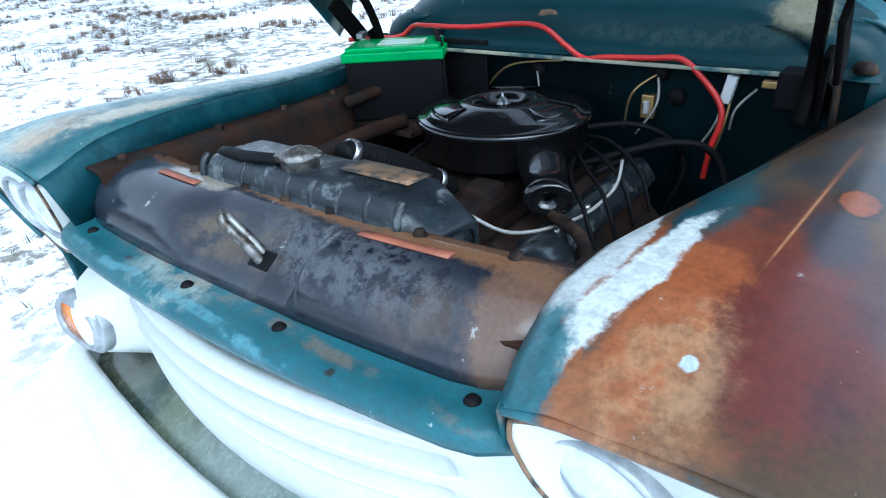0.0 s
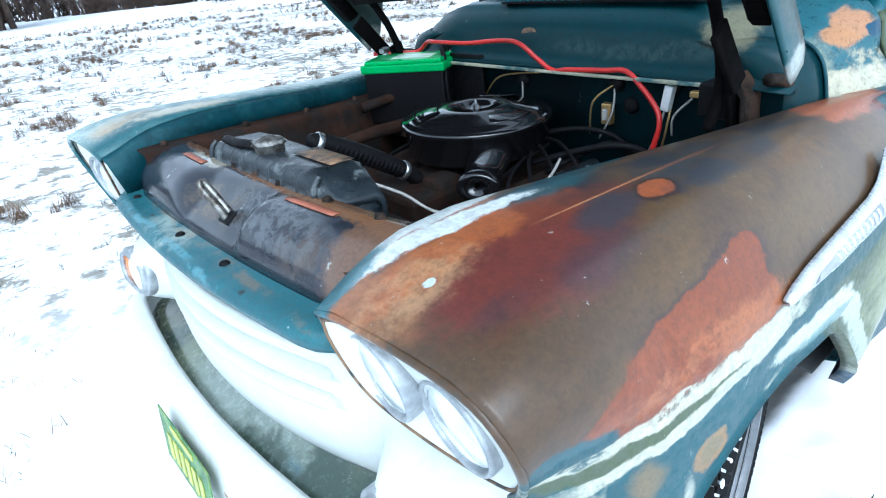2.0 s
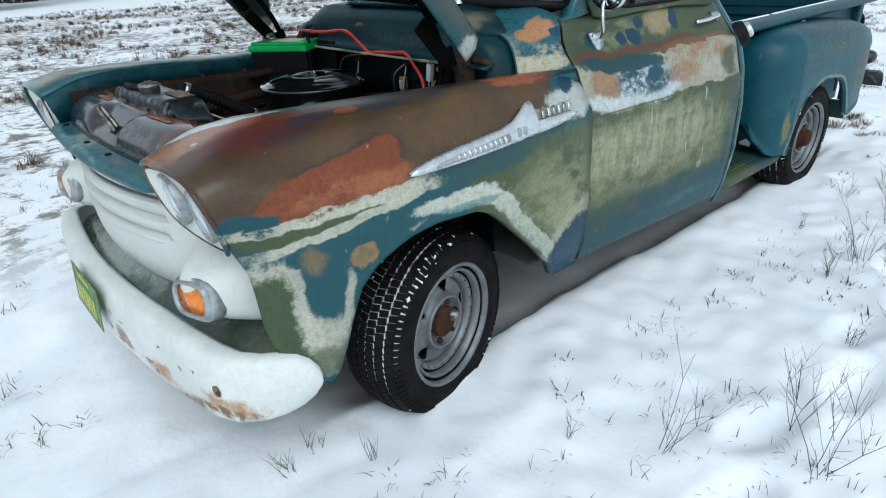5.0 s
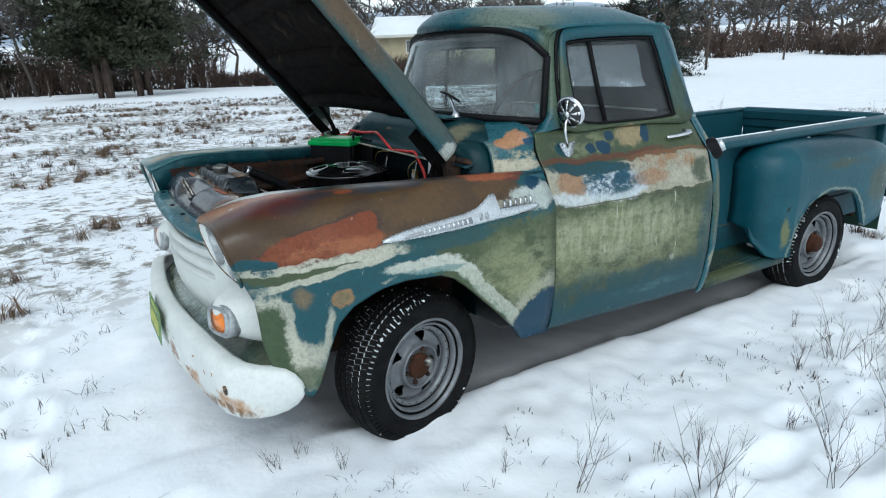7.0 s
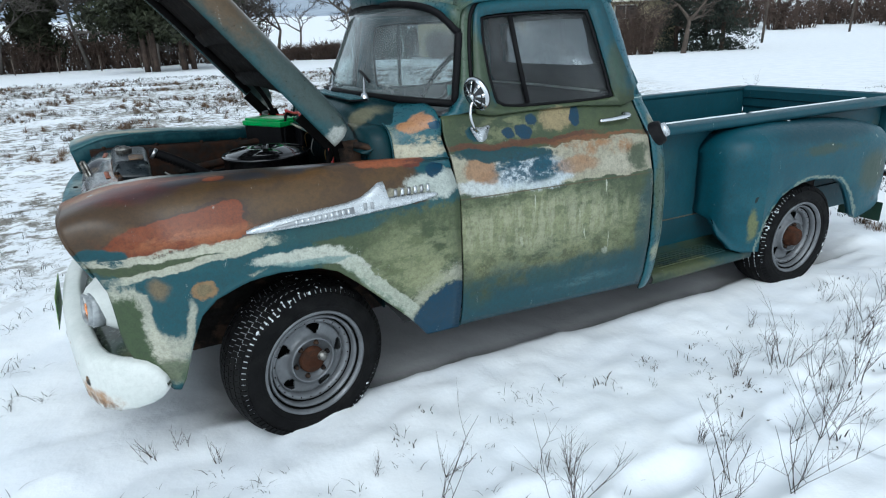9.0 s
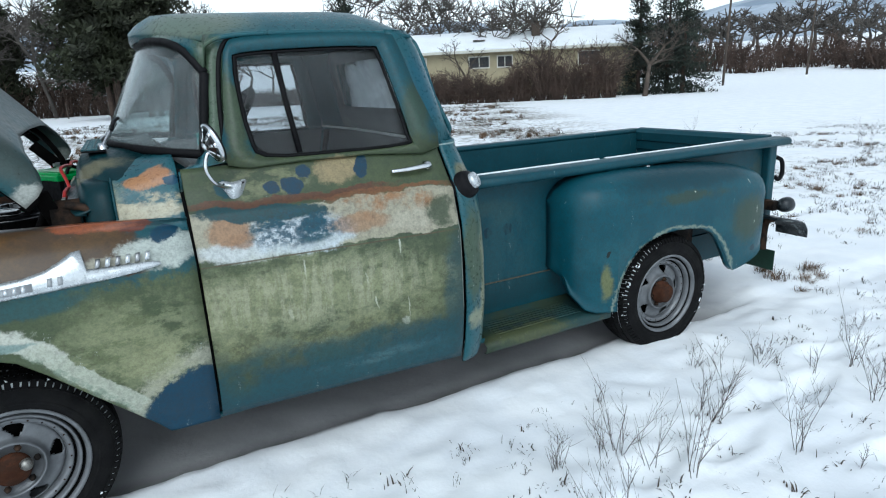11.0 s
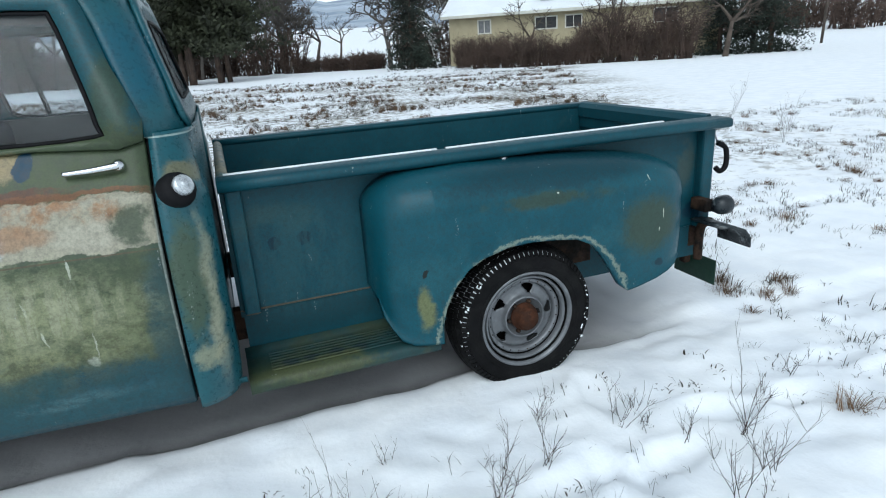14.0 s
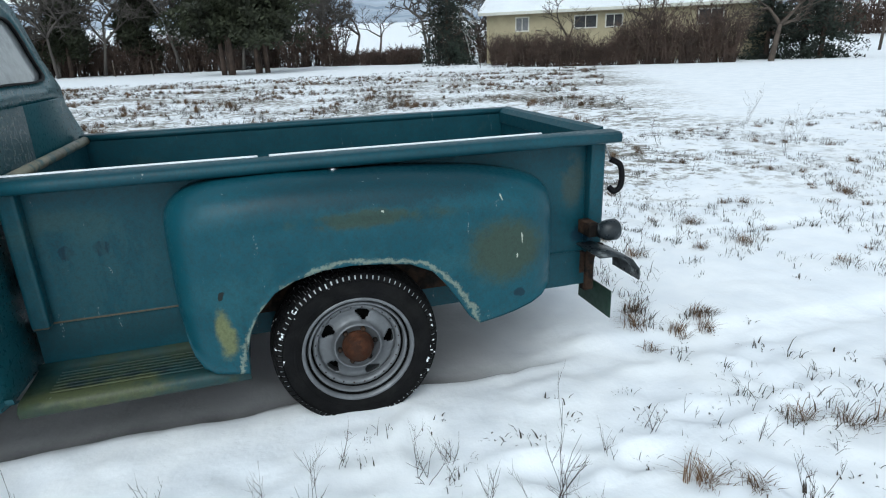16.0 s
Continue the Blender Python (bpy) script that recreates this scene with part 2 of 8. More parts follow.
    p.patch((-0.38, 0.921), (0.26, 0.012), CREAM, 0.35, box=True, turn=-2, broken=3, amount=0.9)
    p.patch((-0.60, -0.56, 1.09), (0.14, 0.075, 0.08), (0.27, 0.105, 0.048), 0.25, amount=0.85)
    p.patch((-0.48, -0.555, 1.09), (0.10, 0.05, 0.06), (0.24, 0.085, 0.035), 0.3)
    p.patch((-0.66, -0.60, 1.06), (0.05, 0.08, 0.05), (0.32, 0.15, 0.075), 0.5, amount=0.5)
    p.patch((-0.45, -0.495, 1.09), (0.17, 0.032, 0.06), WHITE, 0.25, amount=0.95)
    p.patch((-0.12, -0.555, 1.09), (0.48, 0.022, 0.05), DEEP, 0.3)
    p.patch((-0.62, 0.950), (0.055, 0.018), TEAL, 0.25)
    p.patch((0.37, -0.715, 1.09), (0.120, 0.05, 0.035), (0.20, 0.062, 0.028), 0.15)
    p.patch((-0.232, -0.707, 1.096), (0.040, 0.032, 0.05), (0.04, 0.022, 0.016), 0.2)
    p.patch((-0.232, -0.707, 1.096), (0.031, 0.024, 0.05), (0.27, 0.085, 0.040), 0.15)
    p.patch((0.54, 1.005), (0.13, 0.050), (0.50, 0.54, 0.50), 0.25, amount=0.9)
    p.patch((0.40, 0.985), (0.10, 0.025), CREAM, 0.4, amount=0.6)
    p.patch((0.57, 1.055), (0.045, 0.020), BLUE, 0.2)
    p.patch((0.50, 1.080), (0.05, 0.02), (0.030, 0.10, 0.12), 0.3, broken=1)
    p.patch((0.48, 1.090), (0.05, 0.015), (0.13, 0.04, 0.026), 0.3)
    # bare top: red and purple bloom, blue-black clouds, rusted crease, white scuffed inner edge
    p.patch((-0.16, -0.63, 1.10), (0.20, 0.030, 0.05), (0.020, 0.021, 0.026), 0.5, amount=0.85, broken=1)
    p.patch((0.15, -0.69, 1.10), (0.24, 0.030, 0.05), (0.016, 0.018, 0.023), 0.5, amount=0.9, broken=2, yaw=-12)
    p.patch((0.20, -0.76, 1.06), (0.26, 0.035, 0.05), (0.125, 0.068, 0.030), 0.5, amount=0.8, broken=1)
    p.patch((-0.08, -0.73, 1.08), (0.16, 0.030, 0.05), (0.030, 0.036, 0.048), 0.5, amount=0.85, broken=1)
    p.patch((-0.50, -0.70, 1.09), (0.15, 0.085, 0.06), (0.125, 0.036, 0.030), 0.5, amount=0.85)
    p.patch((-0.43, -0.745, 1.07), (0.11, 0.040, 0.05), (0.034, 0.034, 0.042), 0.6, amount=0.55, broken=1)
    p.patch((-0.335, -0.695, 1.10), (0.07, 0.035, 0.05), (0.034, 0.040, 0.050), 0.6, amount=0.8)
    p.patch((-0.59, -0.745, 1.05), (0.05, 0.030, 0.05), (0.034, 0.034, 0.042), 0.6, amount=0.45)
    p.patch((-0.59, -0.605, 1.10), (0.105, 0.045, 0.05), (0.33, 0.125, 0.060), 0.4, amount=0.9)
    p.patch((-0.62, -0.62, 1.09), (0.10, 0.050, 0.05), (0.46, 0.30, 0.17), 0.5, amount=0.5, broken=2)
    p.patch((-0.47, -0.600, 1.10), (0.05, 0.040, 0.05), (0.30, 0.10, 0.045), 0.4, amount=0.9)
    p.patch((-0.216, -0.664, 1.10), (0.24, 0.004, 0.05), (0.20, 0.075, 0.035), 0.6, amount=0.6, yaw=-3.7, straight=True)
    p.patch((-0.30, -0.659, 1.10), (0.13, 0.0016, 0.05), (0.42, 0.22, 0.12), 0.6, amount=0.8, yaw=-3.7, straight=True)
    p.patch((-0.30, -0.575, 1.10), (0.12, 0.030, 0.05), (0.018, 0.070, 0.082), 0.4, amount=0.85, broken=1)
    p.patch((-0.51, -0.548, 1.10), (0.17, 0.022, 0.05), WHITE, 0.3, amount=0.95, yaw=-8.8)
    p.patch((-0.66, -0.500, 1.04), (0.085, 0.042, 0.09), (0.030, 0.14, 0.17), 0.3, amount=0.9)
    p.patch((-0.70, -0.58, 1.025), (0.025, 0.12, 0.020), (0.38, 0.22, 0.11), 0.5, amount=0.6, broken=3)
    p.patch((-0.605, -0.638, 1.097), (0.0095, 0.0085, 0.05), (0.55, 0.62, 0.62), 0.3)
    p.patch((0.40, -0.715, 1.09), (0.15, 0.055, 0.040), (0.27, 0.090, 0.045), 0.2)
    p.patch((0.45, -0.705, 1.09), (0.016, 0.010, 0.05), (0.55, 0.55, 0.50), 0.2)
    return p.done(wear=0.5, gain=0.92)


M_FENDER = fender_paint("fender_paint_upper", (0.90, 9.0))
M_FENDER_LOW = fender_paint("fender_paint_lower", (-9.0, 0.965))

# far fender: paler, chalky
p = Patina("fender_paint_chalky", TEAL, (0.05, 0.12, 0.13), fray=0.03)
p.patch((-0.25, 0.78, 1.08), (0.50, 0.16, 0.08), (0.42, 0.46, 0.42), 0.5, amount=0.8)
p.patch((-0.60, 0.72, 1.08), (0.14, 0.10, 0.08), (0.08, 0.17, 0.19), 0.4, amount=0.8)
p.patch((-0.63, 0.64, 1.08), (0.10, 0.07, 0.08), (0.17, 0.115, 0.06), 0.4)
p.patch((-0.50, 0.56, 1.09), (0.16, 0.05, 0.08), (0.45, 0.40, 0.30), 0.4, amount=0.8)
p.patch((-0.70, 0.70, 1.07), (0.05, 0.16, 0.05), (0.32, 0.22, 0.12), 0.4, amount=0.7)
p.patch((-0.10, 0.53, 1.09), (0.60, 0.022, 0.05), DEEP, 0.3)
p.patch((-0.20, 0.76, 1.08), (0.62, 0.13, 0.06), (0.46, 0.55, 0.54), 0.5, amount=0.75)
p.patch((-0.66, 0.66, 1.06), (0.06, 0.06, 0.06), (0.30, 0.19, 0.10), 0.5, amount=0.7)
p.patch((-0.45, 0.70, 1.08), (0.42, 0.15, 0.07), (0.48, 0.54, 0.50), 0.6, amount=0.6)
p.patch((-0.68, 0.62, 1.06), (0.06, 0.10, 0.06), (0.34, 0.24, 0.14), 0.6, amount=0.6)
M_FENDER_FAR = p.done(gain=1.1)

# door: olive and cream in clouds, blue at the foot, sanded band along the shoulder
p = Patina("door_paint", (0.060, 0.085, 0.046), (0.080, 0.105, 0.050), fray=0.03)
p.patch((1.00, 0.73), (0.46, 0.15), (0.20, 0.215, 0.115), 0.6, amount=0.55, broken=1)
p.patch((0.90, 0.78), (0.34, 0.10), (0.32, 0.34, 0.20), 0.9, amount=0.45)
p.patch((1.05, 0.80), (0.40, 0.06), (0.30, 0.32, 0.19), 0.8, amount=0.35, broken=1)
p.patch((1.00, 0.62), (0.40, 0.05), (0.26, 0.27, 0.14), 0.6, amount=0.6, broken=1)
p.patch((1.12, 0.42), (0.60, 0.095), (0.016, 0.070, 0.092), 0.35, box=True)
p.patch((1.36, 0.50), (0.26, 0.085), (0.016, 0.070, 0.092), 0.5, amount=0.95)
p.patch((1.57, 0.66), (0.06, 0.24), (0.018, 0.065, 0.078), 0.5, amount=0.8)
p.patch((1.20, 0.46), (0.30, 0.030), (0.13, 0.18, 0.18), 0.6, amount=0.6, broken=1)
p.patch((0.72, 0.49), (0.07, 0.05), OLIVE, 0.4, amount=0.9)
p.patch((0.94, 0.575), (0.05, 0.020), BLUE, 0.5, amount=0.8, broken=1)
p.patch((0.88, 0.52), (0.10, 0.03), (0.014, 0.060, 0.090), 0.6, amount=0.7, broken=1)
p.patch((1.21, 0.575), (0.07, 0.022), (0.030, 0.060, 0.045), 0.6, amount=0.8)
p.patch((1.10, 1.012), (0.55, 0.075), (0.40, 0.38, 0.29), 0.05, box=True)
p.patch((0.84, 0.960), (0.22, 0.034), (0.62, 0.66, 0.66), 0.4)
p.patch((1.00, 0.985), (0.17, 0.062), (0.62, 0.69, 0.74), 0.3)
p.patch((0.95, 1.030), (0.16, 0.035), (0.62, 0.69, 0.74), 0.6, broken=3)
p.patch((1.30, 1.045), (0.21, 0.045), (0.33, 0.165, 0.075), 0.35, amount=0.9, broken=1)
p.patch((1.20, 1.000), (0.12, 0.030), (0.36, 0.22, 0.13), 0.4, amount=0.8)
p.patch((1.40, 0.985), (0.10, 0.040), (0.46, 0.44, 0.35), 0.5, amount=0.8)
p.patch((0.755, 1.030), (0.062, 0.046), (0.36, 0.215, 0.125), 0.35, turn=-20, amount=0.9)
p.patch((0.79, 1.00), (0.04, 0.03), (0.36, 0.215, 0.125), 0.5, amount=0.8)
p.patch((0.88, 1.075), (0.22, 0.024), (0.014, 0.060, 0.070), 0.2, turn=2)
p.patch((0.96, 1.035), (0.14, 0.040), (0.012, 0.070, 0.105), 0.3, broken=2)
p.patch((1.04, 1.005), (0.07, 0.045), (0.014, 0.085, 0.125), 0.4, broken=2)
p.patch((0.98, 1.000), (0.17, 0.045), (0.012, 0.065, 0.105), 0.6, amount=0.9, broken=3)
p.patch((1.55, 1.000), (0.08, 0.060), (0.055, 0.080, 0.045), 0.4, amount=0.9, broken=1)
p.patch((0.98, 1.108), (0.36, 0.012), (0.12, 0.050, 0.028), 0.4, box=True, amount=0.9)
p.patch((1.35, 1.096), (0.24, 0.008), (0.22, 0.10, 0.05), 0.5, box=True, amount=0.8)
p.patch((1.17, 1.185), (0.085, 0.045), (0.36, 0.29, 0.165), 0.4, amount=0.9)
p.patch((0.90, 1.170), (0.16, 0.05), (0.22, 0.235, 0.13), 0.5, amount=0.8, broken=2)
p.patch((0.785, 1.158), (0.045, 0.030), (0.012, 0.070, 0.090), 0.2)
p.patch((0.930, 1.149), (0.030, 0.024), BLUE, 0.15)
p.patch((1.000, 1.144), (0.034, 0.026), BLUE, 0.15)
p.patch((1.045, 1.190), (0.028, 0.024), BLUE, 0.2)
p.patch((1.262, 1.178), (0.027, 0.040), BLUE, 0.15, turn=15)
p.patch((1.10, 1.52), (0.60, 0.24), (0.017, 0.088, 0.112), 0.2, box=True)
p.patch((0.84, 1.40), (0.035, 0.15), (0.075, 0.100, 0.050), 0.5, amount=0.85)
p.patch((1.52, 1.36), (0.05, 0.12), (0.060, 0.085, 0.045), 0.5, amount=0.7)
p.scratch((1.34, 0.60), (0.020, 0.016))
p.scratch((1.355, 0.655), (0.003, 0.035))
p.scratch((1.23, 0.70), (0.004, 0.020))
p.scratch((0.91, 0.715), (0.005, 0.016))
p.scratch((1.33, 0.895), (0.004, 0.030))
p.scratch((0.98, 0.87), (0.004, 0.030))
p.scratch((1.20, 0.80), (0.003, 0.025))
p.patch((1.05, 0.72), (0.48, 0.18), (0.30, 0.32, 0.18), 0.8, amount=0.30, broken=3)
p.patch((1.0, 0.60), (0.40, 0.10), (0.030, 0.050, 0.034), 0.8, amount=0.55, broken=3)
p.patch((1.30, 0.45), (0.28, 0.06), (0.06, 0.15, 0.18), 0.7, amount=0.6, broken=3)
p.patch((1.02, 0.74), (0.48, 0.19), (0.36, 0.385, 0.23), 0.7, amount=0.50, broken=2)
p.patch((1.00, 0.78), (0.42, 0.10), (0.46, 0.47, 0.33), 0.7, amount=0.55, broken=-1)
p.patch((1.0, 0.55), (0.42, 0.08), (0.035, 0.075, 0.070), 0.7, amount=0.6, broken=2)
p.patch((1.05, 0.50), (0.55, 0.085), (0.016, 0.075, 0.088), 0.6, amount=0.75, broken=1)
p.patch((1.15, 0.44), (0.50, 0.050), (0.018, 0.080, 0.098), 0.5, amount=0.7)
p.patch((1.20, 0.475), (0.20, 0.020), (0.10, 0.19, 0.21), 0.7, amount=0.6, broken=2)
p.patch((1.10, 0.926), (0.47, 0.0025), (0.10, 0.075, 0.040), 0.4, box=True, amount=0.8, straight=True)
p.patch((1.592, 0.80), (0.006, 0.26), (0.42, 0.46, 0.42), 0.5, amount=0.75, straight=True)
M_DOOR = p.done(wear=0.6, gain=0.78)

# cab shell: teal roof, worn cowl side and pillars
p = Patina("cab_paint", (0.014, 0.076, 0.096), (0.019, 0.090, 0.110), rough=0.30, fray=0.03)
p.patch((0.56, 1.135), (0.12, 0.040), (0.40, 0.36, 0.25), 0.4, amount=0.85, broken=2)
p.patch((0.52, 1.115), (0.14, 0.026), (0.42, 0.39, 0.29), 0.5, amount=0.85)
p.patch((0.535, 1.205), (0.060, 0.020), (0.33, 0.17, 0.085), 0.3, turn=-6)
p.patch((0.585, 1.226), (0.040, 0.026), (0.34, 0.18, 0.10), 0.3)
p.patch((0.622, 1.214), (0.028, 0.016), BLUE, 0.15)
p.patch((0.78, -0.40, 1.72), (0.20, 0.22, 0.07), (0.26, 0.25, 0.15), 0.7, amount=0.4)
p.patch((0.80, -0.60, 1.45), (0.06, 0.2, 0.25), OLIVE, 0.5, amount=0.8)
p.patch((1.705, -0.80, 0.72), (0.022, 0.2, 0.24), (0.40, 0.39, 0.26), 0.9, amount=0.65)
p.patch((1.66, -0.70, 1.236), (0.12, 0.3, 0.003), (0.34, 0.42, 0.40), 0.5, amount=0.8, straight=True)
p.patch((1.58, -0.6, 1.45), (0.10, 0.2, 0.14), (0.010, 0.075, 0.115), 0.6, amount=0.7)
p.patch((1.65, -0.82, 0.80), (0.05, 0.2, 0.20), (0.055, 0.080, 0.045), 0.5, amount=0.85)
p.patch((1.66, -0.80, 0.54), (0.05, 0.2, 0.05), (0.34, 0.34, 0.22), 0.5, amount=0.6)
p.patch((1.68, -0.72, 1.13), (0.05, 0.2, 0.035), (0.18, 0.16, 0.085), 0.5, amount=0.7)
p.patch((0.33, -0.62, 1.16), (0.14, 0.10, 0.06), (0.36, 0.33, 0.22), 0.5, amount=0.8, broken=1)
M_CAB = p.done(gain=1.05)

# bed and rear fender: plain teal with olive show-through
p = Patina("bed_paint", (0.012, 0.068, 0.092), (0.016, 0.080, 0.106), rough=0.42, fray=0.03)
p.patch((2.05, 0.780), (0.030, 0.030), (0.006, 0.032, 0.052), 0.25)
p.patch((1.94, 0.780), (0.022, 0.024), (0.006, 0.032, 0.052), 0.25)
p.patch((2.0, 0.46), (0.34, 0.07), (0.012, 0.052, 0.066), 0.5, amount=0.7)
p.patch((1.95, 0.87), (0.16, 0.06), (0.045, 0.095, 0.090), 0.6, amount=0.5, broken=1)
p.patch((3.90, 0.85), (0.05, 0.12), (0.07, 0.085, 0.065), 0.6, amount=0.6, broken=1)
p.patch((3.95, 0.60), (0.04, 0.04), (0.006, 0.035, 0.060), 0.4)
p.patch((2.0, 0.70), (0.25, 0.20), (0.026, 0.088, 0.105), 0.7, amount=0.6, broken=-1)
p.patch((2.1, 0.527), (0.40, 0.003), (0.16, 0.11, 0.06), 0.5, box=True, amount=0.7, straight=True)
M_BED = p.done(wear=0.5, gain=0.82, spec=0.24)
p = Patina("rear_fender_paint", (0.011, 0.076, 0.104), (0.015, 0.088, 0.118), rough=0.36, fray=0.03)
p.patch((2.9, 0.62), (0.60, 0.12), (0.026, 0.105, 0.130), 0.6, amount=0.6, broken=1)
p.patch((3.05, 0.955), (0.46, 0.06), (0.008, 0.045, 0.062), 0.6, amount=0.85)
p.patch((3.48, 0.68), (0.15, 0.12), (0.050, 0.072, 0.045), 0.6, amount=0.8)
p.patch((2.95, 0.86), (0.30, 0.030), (0.045, 0.068, 0.042), 0.6, amount=0.75, broken=1)
p.patch((2.44, 0.50), (0.030, 0.09), (0.20, 0.21, 0.09), 0.6, amount=0.8)
p.patch((3.53, 0.49), (0.025, 0.020), (0.006, 0.035, 0.055), 0.3)
p.patch((2.452, 0.640), (0.010, 0.014), (0.01, 0.016, 0.016), 0.3)
p.ring((2.92, 0.36), (0.45, 0.360), 0.965, (0.34, 0.38, 0.30), 0.02, 0.6)
p.scratch((3.46, 0.884), (0.003, 0.012))
p.scratch((3.546, 0.72), (0.003, 0.014))
p.scratch((3.52, 0.66), (0.003, 0.008))
p.scratch((3.01, 0.877), (0.004, 0.004))
M_REAR = p.done(wear=0.5, gain=0.84, spec=0.26)
p = Patina("step_paint", (0.018, 0.062, 0.064), (0.040, 0.066, 0.040), rough=0.5, fray=0.03)
p.patch((2.15, -0.76, 0.34), (0.45, 0.05, 0.05), (0.17, 0.18, 0.075), 0.5, amount=0.45, broken=1)
for x in (1.92, 2.0, 2.1, 2.2):
    p.patch((x, -0.70, 0.35), (0.035, 0.025, 0.03), (0.008, 0.028, 0.036), 0.4, amount=0.8)
M_STEP = p.done(wear=0.8)
# hood outside
p = Patina("hood_paint", (0.016, 0.078, 0.092), (0.03, 0.065, 0.060), rough=0.34)
p.patch((-0.10, 1.65), (0.72, 0.060), (0.13, 0.088, 0.050), 0.6, turn=50, amount=0.95)
p.patch((0.10, 1.30), (0.30, 0.30), (0.022, 0.095, 0.11), 0.6, amount=0.6)
p.patch((0.22, 1.19), (0.05, 0.05), (0.50, 0.52, 0.48), 0.4, amount=0.9)
M_HOOD = p.done()
# black latch panel with rust along its rear edge
p = Patina("latch_panel_paint", (0.016, 0.019, 0.027), (0.026, 0.031, 0.042), rough=0.15, fray=0.015)
p.patch((-0.535, 0.0, 1.08), (0.034, 0.60, 0.05), (0.22, 0.115, 0.060), 0.3, amount=0.9)
p.patch((-0.62, 0.02, 1.02), (0.03, 0.11, 0.025), (0.12, 0.085, 0.055), 0.6, amount=0.6, broken=1)
p.patch((-0.63, -0.33, 1.04), (0.04, 0.06, 0.04), (0.12, 0.08, 0.05), 0.6, amount=0.5, broken=1)
p.patch((-0.60, -0.45, 1.06), (0.10, 0.05, 0.10), (0.17, 0.10, 0.065), 0.4, amount=0.8)
p.patch((-0.60, -0.12, 1.04), (0.10, 0.10, 0.10), (0.10, 0.085, 0.065), 0.6, amount=0.5, broken=1)
p.patch((-0.62, 0.33, 1.05), (0.06, 0.12, 0.10), (0.05, 0.055, 0.065), 0.6, amount=0.6, broken=1)
p.patch((-0.62, -0.20, 1.06), (0.05, 0.20, 0.06), (0.13, 0.14, 0.15), 0.6, amount=0.6, broken=3)
p.patch((-0.62, 0.05, 1.03), (0.05, 0.13, 0.03), (0.16, 0.12, 0.075), 0.6, amount=0.6, broken=2)
p.patch((-0.57, 0.20, 1.08), (0.03, 0.10, 0.04), (0.40, 0.36, 0.27), 0.6, amount=0.7, broken=2)
M_LATCH = p.done(wear=0.1, bump=0.06, gain=0.85, spec=0.5)
p = Patina("shelf_paint", (0.012, 0.062, 0.076), (0.020, 0.080, 0.094), rough=0.40, fray=0.02)
p.patch((-0.72, 0.10, 0.99), (0.05, 0.10, 0.05), (0.30, 0.34, 0.30), 0.5, amount=0.5, broken=2)
p.patch((-0.70, -0.10, 0.99), (0.010, 0.40, 0.03), (0.16, 0.10, 0.06), 0.7, amount=0.45, broken=2)
p.patch((-0.745, 0.0, 0.985), (0.008, 0.50, 0.02), (0.09, 0.20, 0.23), 0.6, amount=0.7, broken=2)
for y in (-0.27, 0.23):
    p.patch((-0.722, y, 0.985), (0.005, 0.008, 0.03), (0.010, 0.012, 0.012), 0.5)
M_SHELF = p.done(wear=0.5, gain=1.4)
p = Patina("valance_paint", (0.052, 0.078, 0.062), (0.105, 0.115, 0.075), rough=0.20, fray=0.04)
p.patch((-0.78, 0.35, 0.60), (0.10, 0.22, 0.10), (0.19, 0.22, 0.15), 0.6, amount=0.8, broken=1)
# pale and teal patches paint in reflections on the shiny panel
p.patch((-0.75, -0.10, 0.60), (0.10, 0.35, 0.10), (0.30, 0.36, 0.33), 0.6, amount=0.7, broken=1)
p.patch((-0.75, -0.30, 0.60), (0.06, 0.15, 0.10), (0.02, 0.08, 0.11), 0.5, amount=0.8, broken=1)
M_VALANCE = p.done(wear=0.4, gain=1.0, spec=0.6)
# white front: paint with rust chips towards the lower edge
p = Patina("white_paint", (0.72, 0.75, 0.72), (0.78, 0.80, 0.77), rough=0.42, fray=0.03)
M_WHITE = p.done(speck=(0.66, 0.68, 0.66), wear=0.14, bump=0.08, gain=0.80, spec=0.4, fleck=0.02)
p = Patina("bumper_paint", (0.70, 0.73, 0.70), (0.78, 0.80, 0.77), rough=0.42, fray=0.06)
p.patch((-0.75, -0.60, 0.44), (0.20, 0.22, 0.045), (0.40, 0.20, 0.07), 0.5, amount=0.9, broken=1)
p.patch((-0.84, -0.25, 0.47), (0.10, 0.05, 0.03), (0.25, 0.12, 0.05), 0.5, amount=0.9, broken=1)
p.patch((-0.74, -0.70, 0.41), (0.14, 0.12, 0.03), (0.16, 0.08, 0.035), 0.5, amount=0.9, broken=-1)
chips = random.Random(3)
for k in range(18):
    y = chips.uniform(-0.80, 0.05)
    p.patch((-0.75, y, chips.choice((0.40, 0.41, 0.43, 0.46, 0.52))), (0.3, chips.uniform(0.004, 0.022), chips.uniform(0.003, 0.010)), chips.choice(((0.10, 0.055, 0.03), (0.30, 0.14, 0.05), (0.03, 0.025, 0.02))), 0.4)
M_BUMPER = p.done(speck=(0.10, 0.055, 0.03), wear=0.18, bump=0.1, gain=0.86, spec=0.4, fleck=0.02)

